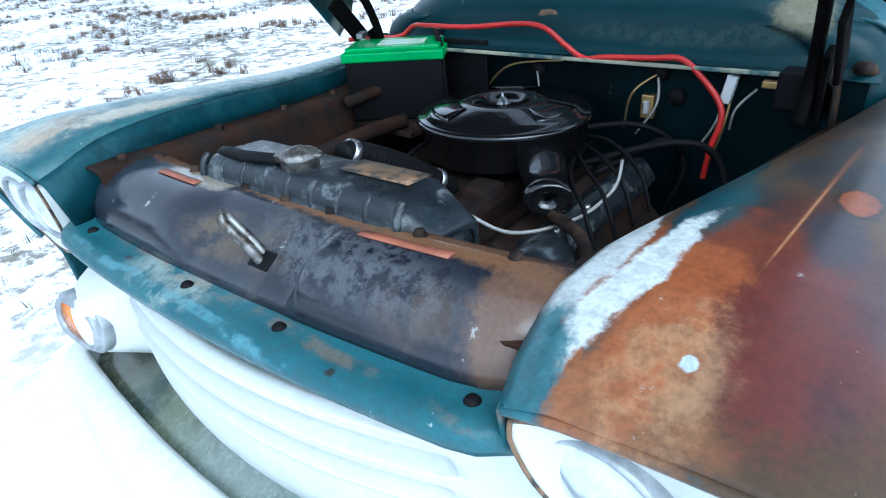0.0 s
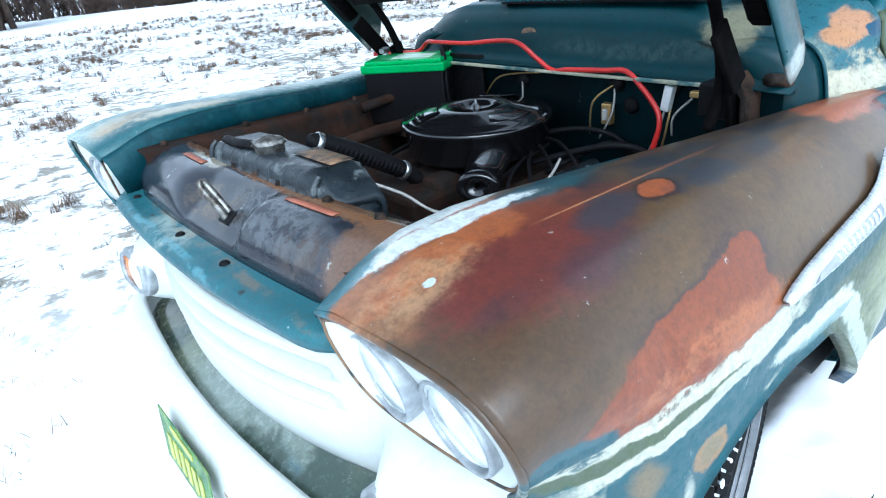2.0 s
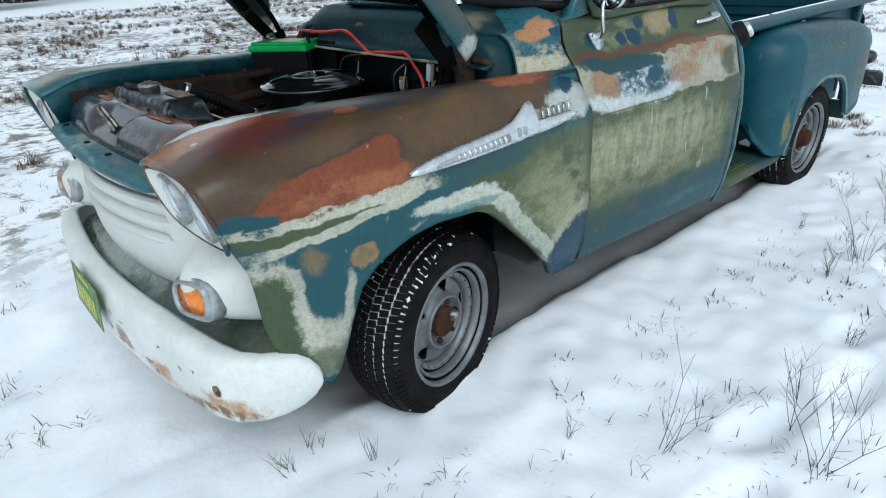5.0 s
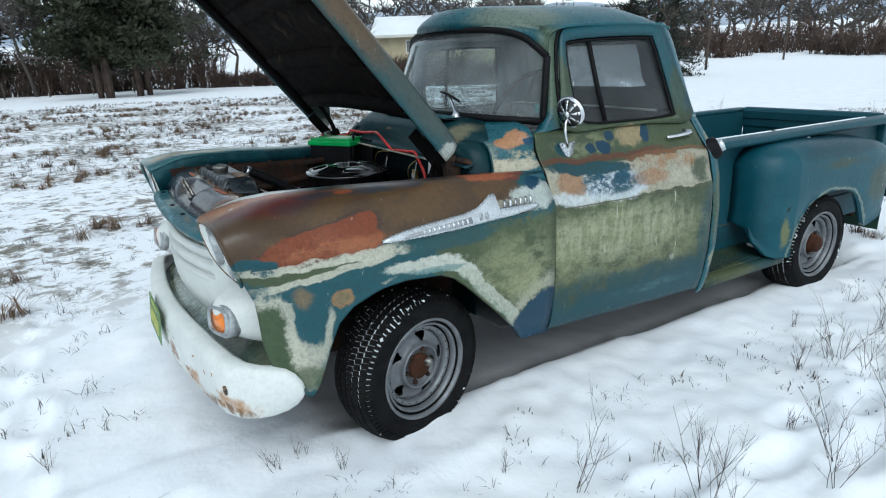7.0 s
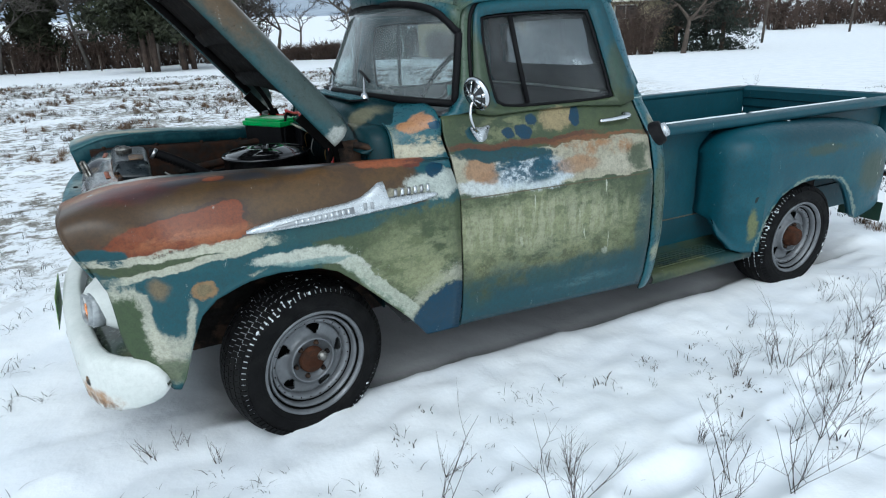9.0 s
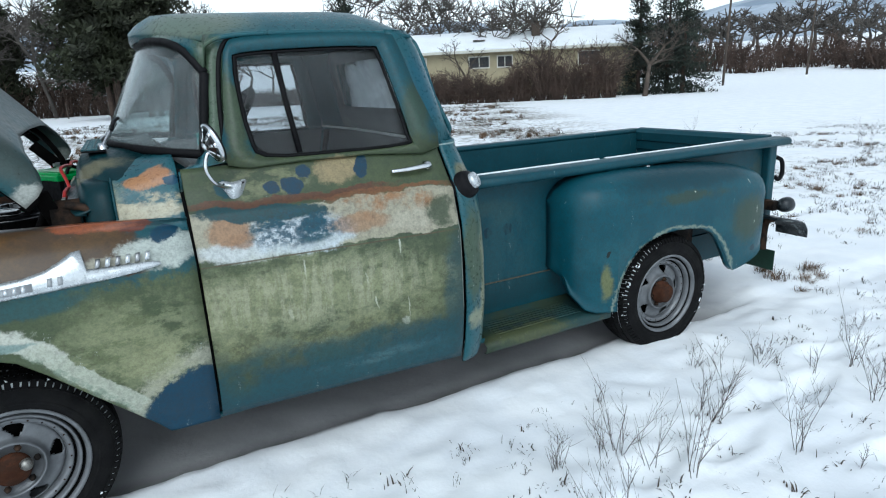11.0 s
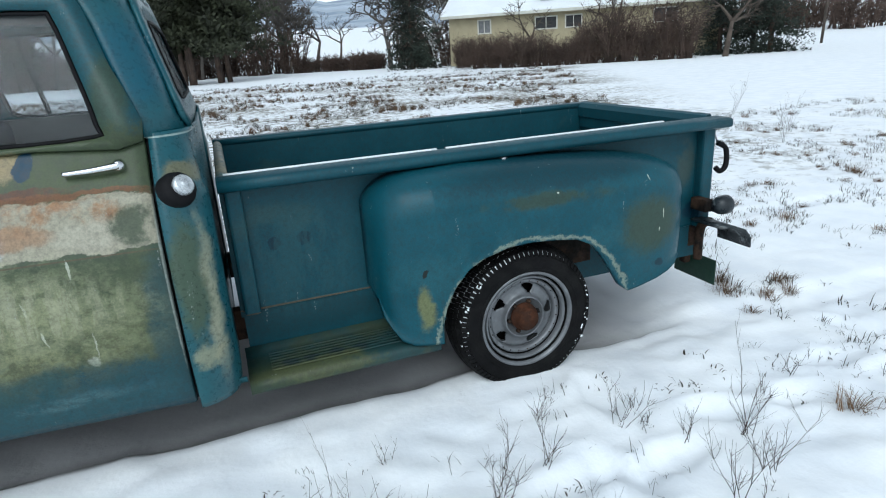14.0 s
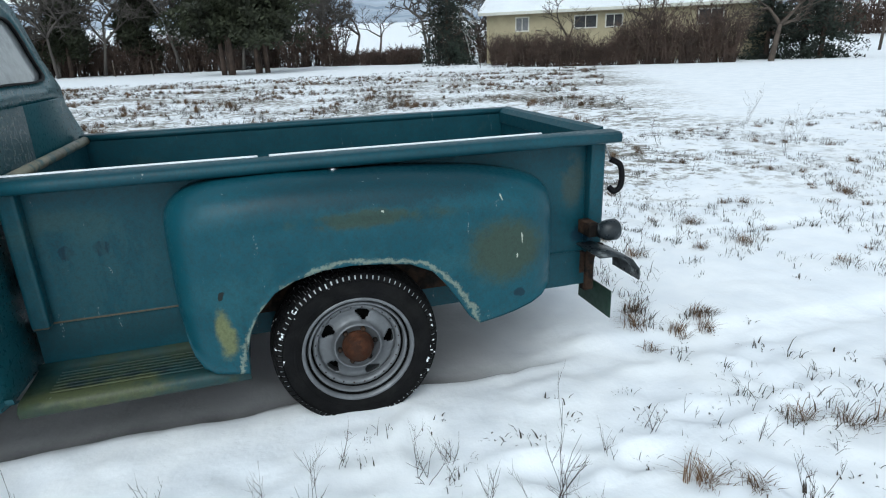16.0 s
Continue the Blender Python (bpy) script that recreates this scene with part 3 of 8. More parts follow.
M_INNER = mat("rusty_inner_fender", (0.030, 0.0145, 0.009), 0.85, spec=0.12, vary=0.5, second=(0.018, 0.016, 0.015), bump=0.5)
M_ENGINE = mat("greasy_cast_iron", (0.019, 0.010, 0.007), 0.8, spec=0.12, vary=0.5, second=(0.015, 0.013, 0.012), bump=0.7, scale=12)
M_BLACK = mat("gloss_black_enamel", (0.006, 0.006, 0.007), 0.14, vary=0.3, spec=0.6, coat=0.3)
M_RAD = mat("worn_black_radiator", (0.014, 0.019, 0.023), 0.34, spec=0.40, vary=0.4, second=(0.11, 0.125, 0.13), scale=14, where=(0.53, 0.64), bump=0.4)
M_RADRUST = mat("flaking_brown_paint", (0.17, 0.10, 0.05), 0.6, vary=0.4, second=(0.02, 0.02, 0.02), scale=20, bump=0.6)
M_RUBBER = mat("black_rubber", (0.005, 0.005, 0.006), 0.62, spec=0.14, vary=0.3, bump=0.2)
M_TYRE = mat("tyre_rubber", (0.0045, 0.0045, 0.005), 0.75, spec=0.12, vary=0.4, second=(0.009, 0.009, 0.009), bump=0.35, bump_scale=90)
M_TREAD = mat("snow_packed_groove", (0.016, 0.016, 0.017), 0.75, vary=0.3, second=(0.78, 0.81, 0.84), scale=8, where=(0.37, 0.46), bump=0.6)
M_RIM = mat("dull_silver_rim", (0.15, 0.158, 0.168), 0.42, metal=0.35, vary=0.2, bump=0.15, scale=12)
M_GROOVE = mat("black_rim_groove", (0.005, 0.005, 0.005), 0.7, spec=0.12, vary=0.3)
M_HUB = mat("rusty_hub", (0.055, 0.022, 0.012), 0.9, spec=0.12, vary=0.45, second=(0.035, 0.018, 0.012), bump=0.7, scale=18)
M_STEEL = mat("bare_steel", (0.42, 0.43, 0.44), 0.35, metal=0.9, vary=0.25, bump=0.2)
M_CAPSTEEL = mat("dull_cap_steel", (0.22, 0.215, 0.20), 0.42, metal=0.7, vary=0.4, scale=30, second=(0.06, 0.05, 0.04), bump=0.3)
M_CHROME = mat("chrome", (0.72, 0.74, 0.76), 0.12, metal=1.0, vary=0.1)
M_TRIM = mat("pitted_silver_trim", (0.55, 0.58, 0.60), 0.28, metal=0.55, vary=0.15, scale=25, bump=0.15)
M_TRIMDARK = mat("dark_trim_inset", (0.36, 0.375, 0.39), 0.5, metal=0.3)
M_DARK = mat("dark_cab_lining", (0.030, 0.031, 0.033), 0.8, vary=0.3)
M_GREY = mat("grey_cab_lining", (0.15, 0.152, 0.158), 0.8, vary=0.2)
M_FRAME = mat("black_chassis_steel", (0.011, 0.009, 0.008), 0.8, spec=0.12, vary=0.4, second=(0.05, 0.03, 0.02), bump=0.4)
M_GREEN = mat("bright_green_plastic", (0.010, 0.36, 0.075), 0.35, vary=0.12, spec=0.5)
M_CASE = mat("black_plastic_case", (0.004, 0.004, 0.005), 0.55, spec=0.14, vary=0.3)
M_RED = mat("red_cable_sheath", (0.50, 0.020, 0.016), 0.38, vary=0.15)
M_WIRE = mat("grey_wire_sheath", (0.32, 0.31, 0.29), 0.5, vary=0.3)
M_COPPER = mat("brass_fitting", (0.45, 0.30, 0.12), 0.4, metal=0.8)
M_STRIPE = mat("faded_orange_tape", (0.27, 0.085, 0.045), 0.6, vary=0.2, bump=0.3, scale=18)
M_AMBER = mat("amber_lens_plastic", (0.72, 0.20, 0.02), 0.16, vary=0.25, scale=30, spec=0.6)
M_PLATE = mat("faded_green_plate", (0.050, 0.16, 0.050), 0.5, vary=0.35, scale=22, second=(0.16, 0.24, 0.05), bump=0.2)
M_PLATETEXT = mat("plate_yellow", (0.40, 0.42, 0.10), 0.5, vary=0.3, scale=40)
M_DARKGREEN = mat("dark_green_plate", (0.010, 0.035, 0.022), 0.45, vary=0.3)
M_BEZEL = mat("dull_lamp_bezel", (0.34, 0.36, 0.37), 0.45, metal=0.5, vary=0.25, scale=30, bump=0.2)
M_HOODIN = mat("rusty_hood_liner", (0.005, 0.0035, 0.003), 0.85, spec=0.05, vary=0.5, second=(0.030, 0.021, 0.014), scale=4, where=(0.58, 0.70), bump=0.4)
M_HOODFRAME = mat("black_hood_frame", (0.004, 0.0035, 0.0035), 0.8, spec=0.05, vary=0.4, bump=0.3)
# firewall teal with the hood's shade put into it by a low gain
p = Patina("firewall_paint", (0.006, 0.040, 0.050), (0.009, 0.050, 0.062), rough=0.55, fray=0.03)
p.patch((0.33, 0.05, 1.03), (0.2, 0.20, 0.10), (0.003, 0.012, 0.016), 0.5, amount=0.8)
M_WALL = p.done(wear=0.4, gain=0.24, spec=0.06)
p = Patina("cowl_paint", (0.008, 0.052, 0.064), (0.012, 0.064, 0.078), rough=0.34, fray=0.03)
p.patch((0.33, -0.50, 1.24), (0.2, 0.055, 0.045), (0.36, 0.34, 0.22), 0.5, amount=0.8)
p.patch((0.40, 0.0, 1.29), (0.10, 0.60, 0.02), (0.014, 0.080, 0.098), 0.6, amount=0.6, broken=1)
p.patch((0.30, -0.30, 1.19), (0.1, 0.30, 0.02), (0.10, 0.17, 0.16), 0.6, amount=0.35, broken=3)
M_LIP = mat("dark_teal_lip", (0.006, 0.040, 0.052), 0.5, spec=0.2, vary=0.35, second=(0.014, 0.060, 0.072), scale=9, bump=0.2)
M_COWL = p.done(wear=0.4, gain=0.46, spec=0.16)


def glass(name, tint, dust_haze=0.0, gloss=0.03):
    """Thin clear glass: see-through, with a mirror gloss and a pale film for dust and reflected sky."""
    m = bpy.data.materials.new(name)
    m.use_nodes = True
    t = m.node_tree
    t.nodes.remove(t.nodes["Principled BSDF"])
    clear, shine, film = t.nodes.new("ShaderNodeBsdfTransparent"), t.nodes.new("ShaderNodeBsdfGlossy"), t.nodes.new("ShaderNodeBsdfDiffuse")
    clear.inputs["Color"].default_value = (*tint, 1)
    shine.inputs["Roughness"].default_value = gloss
    film.inputs["Color"].default_value = (0.52, 0.54, 0.55, 1)
    veil, haze = t.nodes.new("ShaderNodeBsdfTranslucent"), t.nodes.new("ShaderNodeMixShader")
    veil.inputs["Color"].default_value = (0.62, 0.65, 0.66, 1)
    haze.inputs[0].default_value = 0.65
    t.links.new(film.outputs[0], haze.inputs[1])
    t.links.new(veil.outputs[0], haze.inputs[2])
    face = t.nodes.new("ShaderNodeLayerWeight")
    face.inputs["Blend"].default_value = 0.5
    fres = calc(t, "ADD", 0.016, calc(t, "MULTIPLY", calc(t, "POWER", face.outputs["Facing"], 4.0), 0.7))
    k, d = t.nodes.new("ShaderNodeMixShader"), t.nodes.new("ShaderNodeMixShader")
    n = noise_tex(t, t.nodes.new("ShaderNodeTexCoord").outputs["Object"], 3.5, 6, 0.65)
    t.links.new(step(t, n, 0.3, 0.7, dust_haze * 0.3, dust_haze * 1.7), d.inputs[0])
    t.links.new(clear.outputs[0], d.inputs[1])
    t.links.new(haze.outputs[0], d.inputs[2])
    t.links.new(fres, k.inputs[0])
    t.links.new(d.outputs[0], k.inputs[1])
    t.links.new(shine.outputs[0], k.inputs[2])
    t.links.new(k.outputs[0], t.nodes["Material Output"].inputs["Surface"])
    return m


M_GLASS = glass("window_glass", (0.88, 0.90, 0.91), 0.058)
# windshield film kept strong in place of the sky's reflection
M_WINDSHIELD = glass("hazy_windshield_glass", (0.88, 0.95, 0.95), 0.23)
M_DUSTYGLASS = glass("dusty_rear_glass", (0.90, 0.92, 0.92), 0.72)
M_LENS = mat("ribbed_headlight_glass", (0.62, 0.66, 0.68), 0.10, metal=0.35, vary=0.12, scale=30, fine=160, spec=0.7, coat=0.5)

# ---- building helpers ----


def link(name, mesh, material, parent=None, label="", smooth=True, thick=0.0, bevel=0.0):
    """One mesh object, as a part of parent where one is given."""
    for m in material if isinstance(material, (list, tuple)) else (material,):
        mesh.materials.append(m)
    mesh.polygons.foreach_set("use_smooth", [smooth] * len(mesh.polygons))
    ob = new(name, mesh)
    if parent:
        ob.parent = parent
    if label:
        ob["label"] = label
    if thick:
        s = ob.modifiers.new("thickness", "SOLIDIFY")
        s.thickness, s.offset = thick, -1
    if bevel:
        s = ob.modifiers.new("edges", "BEVEL")
        s.width, s.segments, s.limit_method, s.angle_limit = bevel, 2, "ANGLE", radians(40)
    return ob


def part(name, bm, material, parent, label="", smooth=False, thick=0.0, bevel=0.0):
    mesh = bpy.data.meshes.new(name)
    bm.to_mesh(mesh)
    bm.free()
    return link(name, mesh, material, parent, label, smooth, thick, bevel)


def sheet(name, grid, material, parent, label="", thick=0.004, smooth=True, skip=(), flip=False, wrap=False):
    """A sheet of quads over a grid of points [row][column]."""
    g = np.asarray(grid, float)
    n, k = g.shape[:2]
    faces = []
    for i in range(n - 1):
        for j in range(k if wrap else k - 1):
            if (i, j) in skip:
                continue
            q = (i * k + j, i * k + (j + 1) % k, (i + 1) * k + (j + 1) % k, (i + 1) * k + j)
            faces.append(q[::-1] if flip else q)
    mesh = bpy.data.meshes.new(name)
    mesh.from_pydata(g.reshape(-1, 3).tolist(), [], faces)
    mesh.update()
    return link(name, mesh, material, parent, label, smooth, thick)


def add_box(bm, c, s, turn=(0, 0, 0)):
    m = Matrix.Translation(c) @ Euler([radians(a) for a in turn]).to_matrix().to_4x4() @ Matrix.Diagonal((*s, 1))
    return bmesh.ops.create_cube(bm, size=1, matrix=m)["verts"]


def box(name, c, s, material, parent, label="", bevel=0.004, turn=(0, 0, 0)):
    bm = bmesh.new()
    add_box(bm, c, s, turn)
    return part(name, bm, material, parent, label, bevel=bevel)


def tube(name, points, r, material, parent, label="", sides=8, taper=1.0, smooth_steps=6):
    """A round bar along a smooth line through points."""
    pts = [Vector(q) for q in points]
    if smooth_steps > 1 and len(pts) > 2:
        line = []
        for i in range(len(pts) - 1):
            a, b, c, d = pts[max(i - 1, 0)], pts[i], pts[i + 1], pts[min(i + 2, len(pts) - 1)]
            for s in range(smooth_steps):
                u = s / smooth_steps
                line.append(0.5 * ((2 * b) + (c - a) * u + (2 * a - 5 * b + 4 * c - d) * u * u + (3 * b - a - 3 * c + d) * u ** 3))
        pts = line + [pts[-1]]
    verts, faces = tube_data(pts, r, sides, taper)
    mesh = bpy.data.meshes.new(name)
    mesh.from_pydata(verts, [], faces)
    return link(name, mesh, material, parent, label)


def tube_data(pts, r, sides, taper=1.0, base=0):
    verts, faces = [], []
    side = None
    for i, q in enumerate(pts):
        d = (pts[min(i + 1, len(pts) - 1)] - pts[max(i - 1, 0)]).normalized()
        if side is None:
            side = d.orthogonal().normalized()
        side = (side - d * side.dot(d)).normalized()
        up = d.cross(side)
        k = r * (1 + (taper - 1) * i / max(1, len(pts) - 1))
        for s in range(sides):
            a = 2 * math.pi * s / sides
            verts.append(tuple(q + side * (k * math.cos(a)) + up * (k * math.sin(a))))
    n = len(pts)
    for i in range(n - 1):
        for s in range(sides):
            s2 = (s + 1) % sides
            faces.append((base + i * sides + s, base + i * sides + s2, base + (i + 1) * sides + s2, base + (i + 1) * sides + s))
    faces.append(tuple(base + s for s in reversed(range(sides))))
    faces.append(tuple(base + (n - 1) * sides + s for s in range(sides)))
    return verts, faces


def lathe(name, profile, material, parent, label="", segs=40, axis="z", at=(0, 0, 0), smooth=True, turn=None):
    """A body turned round an axis from (radius, height) pairs."""
    verts, faces = [], []
    for r, h in profile:
        for s in range(segs):
            a = 2 * math.pi * s / segs
            verts.append((r * math.cos(a), r * math.sin(a), h))
    for i in range(len(profile) - 1):
        for s in range(segs):
            s2 = (s + 1) % segs
            faces.append((i * segs + s, i * segs + s2, (i + 1) * segs + s2, (i + 1) * segs + s))
    m = {"z": Matrix(), "y": pose(0, 0, 0, -90, 0, 0), "-y": pose(0, 0, 0, 90, 0, 0), "x": pose(0, 0, 0, 0, 90, 0)}[axis]
    if turn is not None:
        m = turn
    m = Matrix.Translation(at) @ m
    mesh = bpy.data.meshes.new(name)
    mesh.from_pydata([tuple(m @ Vector(v)) for v in verts], [], faces)
    mesh.update()
    return link(name, mesh, material, parent, label, smooth)


def frame_panel(name, outer, inner, material, parent, label="", thick=0.02):
    """A flat-ish ring between two outlines with as many points each."""
    n = len(outer)
    mesh = bpy.data.meshes.new(name)
    mesh.from_pydata([tuple(q) for q in list(outer) + list(inner)], [], [(i, (i + 1) % n, n + (i + 1) % n, n + i) for i in range(n)])
    mesh.update()
    return link(name, mesh, material, parent, label, True, thick)


def smooth_loop(points, k=4):
    """A closed smooth outline through points."""
    pts, out = [Vector(q) for q in points], []
    n = len(pts)
    for i in range(n):
        a, b, c, d = pts[i - 1], pts[i], pts[(i + 1) % n], pts[(i + 2) % n]
        for s in range(k):
            u = s / k
            out.append(0.5 * ((2 * b) + (c - a) * u + (2 * a - 5 * b + 4 * c - d) * u * u + (3 * b - a - 3 * c + d) * u ** 3))
    return out


def fill(name, outline, material, parent, label="", thick=0.004, crown=None):
    """A pane or plate that fills an outline."""
    c = sum((Vector(q) for q in outline), Vector()) / len(outline)
    if crown:
        c = c + Vector(crown)
    n = len(outline)
    mesh = bpy.data.meshes.new(name)
    mesh.from_pydata([tuple(q) for q in outline] + [tuple(c)], [], [(i, (i + 1) % n, n) for i in range(n)])
    mesh.update()
    return link(name, mesh, material, parent, label, True, thick)


def lerp(x, xs, ys):
    return float(np.interp(x, xs, ys))


def mirror_y(ob, name=None, material=None):
    """A copy of a part on the other side of the truck."""
    me = ob.data.copy()
    for v in me.vertices:
        v.co.y = -v.co.y
    me.flip_normals()
    if material:
        me.materials.clear()
        me.materials.append(material)
    o = new(name or ob.name.split(".")[0], me)
    o.parent = ob.parent
    for mod in ob.modifiers:
        q = o.modifiers.new(mod.name, mod.type)
        if mod.type == "SOLIDIFY":
            q.thickness, q.offset = mod.thickness, mod.offset
        elif mod.type == "BEVEL":
            q.width, q.segments, q.limit_method, q.angle_limit = mod.width, mod.segments, mod.limit_method, mod.angle_limit
    return o


# ---- the truck ----
truck = tagged(new("pickup_truck"), "old teal stepside pickup truck, worn paint, hood open, on snow", "pickup truck")

# front fenders
X_SIDE = ([-0.72, -0.65, -0.60, -0.55, -0.45, -0.30, 0.0, 0.40, 0.64], [-0.745, -0.780, -0.805, -0.828, -0.858, -0.872, -0.876, -0.870, -0.848])
X_BROW = ([-0.72, -0.65, -0.60, -0.55, -0.45, -0.30, 0.0, 0.40, 0.64], [-0.838, -0.845, -0.850, -0.855, -0.864, -0.872, -0.876, -0.870, -0.848])
X_LOW = ([-0.70, -0.60, -0.54, -0.47, -0.451, -0.449, -0.43, -0.40, -0.36, -0.30, -0.20, -0.10, 0.05, 0.13, 0.21, 0.30, 0.38, 0.44, 0.48, 0.64],
         [0.60, 0.50, 0.445, 0.435, 0.44, 0.46, 0.51, 0.60, 0.69, 0.745, 0.785, 0.80, 0.788, 0.755, 0.68, 0.59, 0.51, 0.44, 0.385, 0.37])
X_IN = ([-0.72, -0.64, -0.55, -0.45, -0.20, 0.0, 0.20, 0.32, 0.64], [-0.505, -0.484, -0.474, -0.488, -0.552, -0.600, -0.640, -0.662, -0.735])
X_TOP = ([-0.74, -0.70, -0.66, -0.60, -0.55, -0.45, -0.20, 0.40, 0.64], [1.036, 1.050, 1.063, 1.081, 1.092, 1.099, 1.100, 1.092, 1.084])
Z_FRONT = ([0.42, 0.50, 0.62, 0.80, 0.87, 0.90, 0.95, 1.00, 1.04, 1.2], [-0.47, -0.56, -0.605, -0.612, -0.638, -0.652, -0.674, -0.690, -0.699, -0.702])


def ramp(v, lo, hi):
    k = min(1.0, max(0.0, (v - lo) / (hi - lo)))
    return k * k * (3 - 2 * k)


def fender_section(x):
    """From the inner lip over the top and the hooded brow down the side."""
    lo, hi, zl, yi, zt = lerp(x, *X_SIDE), lerp(x, *X_BROW), lerp(x, *X_LOW), lerp(x, *X_IN), lerp(x, *X_TOP)
    zc = 0.945
    f = ramp(-x, 0.40, 0.68)
    rows = [(yi + 0.002, (zt - 0.062) * (1 - f) + 0.955 * f), (yi, zt - 0.012 - 0.010 * f), (yi - 0.012, zt - 0.002 - 0.008 * f), (yi - 0.05, zt + 0.002)]
    rows.append((0.5 * (yi - 0.05 + hi + 0.09), zt + 0.003))
    full = ((0.115, zt - 0.010), (0.085, zt - 0.026), (0.052, zt - 0.060), (0.025, zc + 0.045), (0.008, zc + 0.015), (0.001, zc + 0.003), (0.003, zc - 0.012), (0.001, zc - 0.04))
    brow = ((0.115, zt + 0.005), (0.085, zt + 0.004), (0.048, zt), (0.022, zt - 0.012), (0.006, zt - 0.034), (0.001, zt - 0.062), (0.002, zc - 0.008), (0.004, zc - 0.04))
    for (da, za), (db, zb) in zip(full, brow):
        z = za + (zb - za) * f
        side = lo + (hi - lo) * (ramp(z, 0.84, 0.97))
        rows.append((side + da + (db - da) * f, z))
    z0 = rows[-1][1]
    for k in range(1, 9):
        z = z0 + (zl - z0) * k / 8
        side = lo + (hi - lo) * ramp(z, 0.84, 0.97)
        rows.append((side + 0.05 * max(0, (0.62 - z) / 0.25) ** 2 * (1 if x > 0.3 else 0.6), z))
    rows += [(rows[-1][0] - 0.006, zl - 0.004), (rows[-1][0] + 0.022, zl - 0.002)]
    return rows


def fender_grid():
    cols = [0, 0.008, 0.02, 0.04, 0.06, 0.09, 0.12, 0.15, 0.17, 0.184, 0.19, 0.195, 0.21, 0.235, 0.27, 0.31, 0.36, 0.42, 0.48, 0.54, 0.60, 0.64, 0.69, 0.74, 0.79, 0.83, 0.86, 0.88, 0.91, 0.96, 1.0]
    g = []
    for r in range(len(fender_section(0))):
        xf = -0.68
        for _ in range(10):
            xf = 0.5 * xf + 0.5 * lerp(fender_section(xf)[r][1], *Z_FRONT)
        xs = [xf + (0.636 - xf) * s for s in cols]
        g.append([(x, *fender_section(x)[r]) for x in xs])
    return g


def far_lift(x, z):
    """The far front corner stands a little proud."""
    return 0.042 * ramp(-x, -0.10, 0.62) * ramp(z, 0.80, 1.03)


near_grid = fender_grid()
fender = sheet("front_fender", near_grid, [M_FENDER, M_FENDER_LOW], truck, "rusty patinated front fender with cream wheel arch band", thick=0.006, flip=False)
for q in fender.data.polygons:
    q.material_index = 1 if q.index // (len(near_grid[0]) - 1) >= 11 else 0
far_grid = [[(x, -y - (0.040 * ramp(-x, 0.56, 0.71) if r < 3 else 0), z + far_lift(x, z)) for x, y, z in row] for r, row in enumerate(fender_grid())]
fender_far = sheet("front_fender", far_grid[2:], M_FENDER_FAR, truck, "chalky pale teal front fender", thick=0.006, flip=True)
sheet("fender_lip", far_grid[:3], M_LIP, fender_far, "dark teal inner lip of the fender", thick=0.004, flip=True)

# inner fenders: rusty trough walls beside the engine
for s in (-1, 1):
    sheet("inner_fender", [[(x, s * (-lerp(x, *X_IN) - dy), z + (far_lift(x, z) if s > 0 else 0)) for x in np.linspace(-0.62, 0.33, 20)] for dy, z in ((0.002, 1.045), (0.02, 1.044), (0.055, 1.042), (0.068, 1.036), (0.075, 1.020), (0.090, 0.90), (0.13, 0.75), (0.16, 0.55))], M_INNER, truck, "rust-brown inner fender panel", thick=0.004, flip=s > 0)
for s in (-1, 1):
    for x in (-0.56, -0.36, -0.16, 0.04, 0.22):
        lathe("fender_bolt", [(0.0, 0.012), (0.007, 0.012), (0.009, 0.008), (0.010, 0.0)], M_FRAME, truck, segs=8, at=(x, s * (-lerp(x, *X_IN) - 0.035), 1.043 + (far_lift(x, 1.05) if s > 0 else 0)))
    # splash shield behind the wheel arch
    sheet("wheel_house", [[(x, s * y, z) for x in np.linspace(-0.46, 0.48, 13)] for y, z in ((-0.84, 0.86), (-0.62, 0.86), (-0.48, 0.80), (-0.44, 0.45))], M_FRAME, truck, thick=0.003, flip=s > 0)

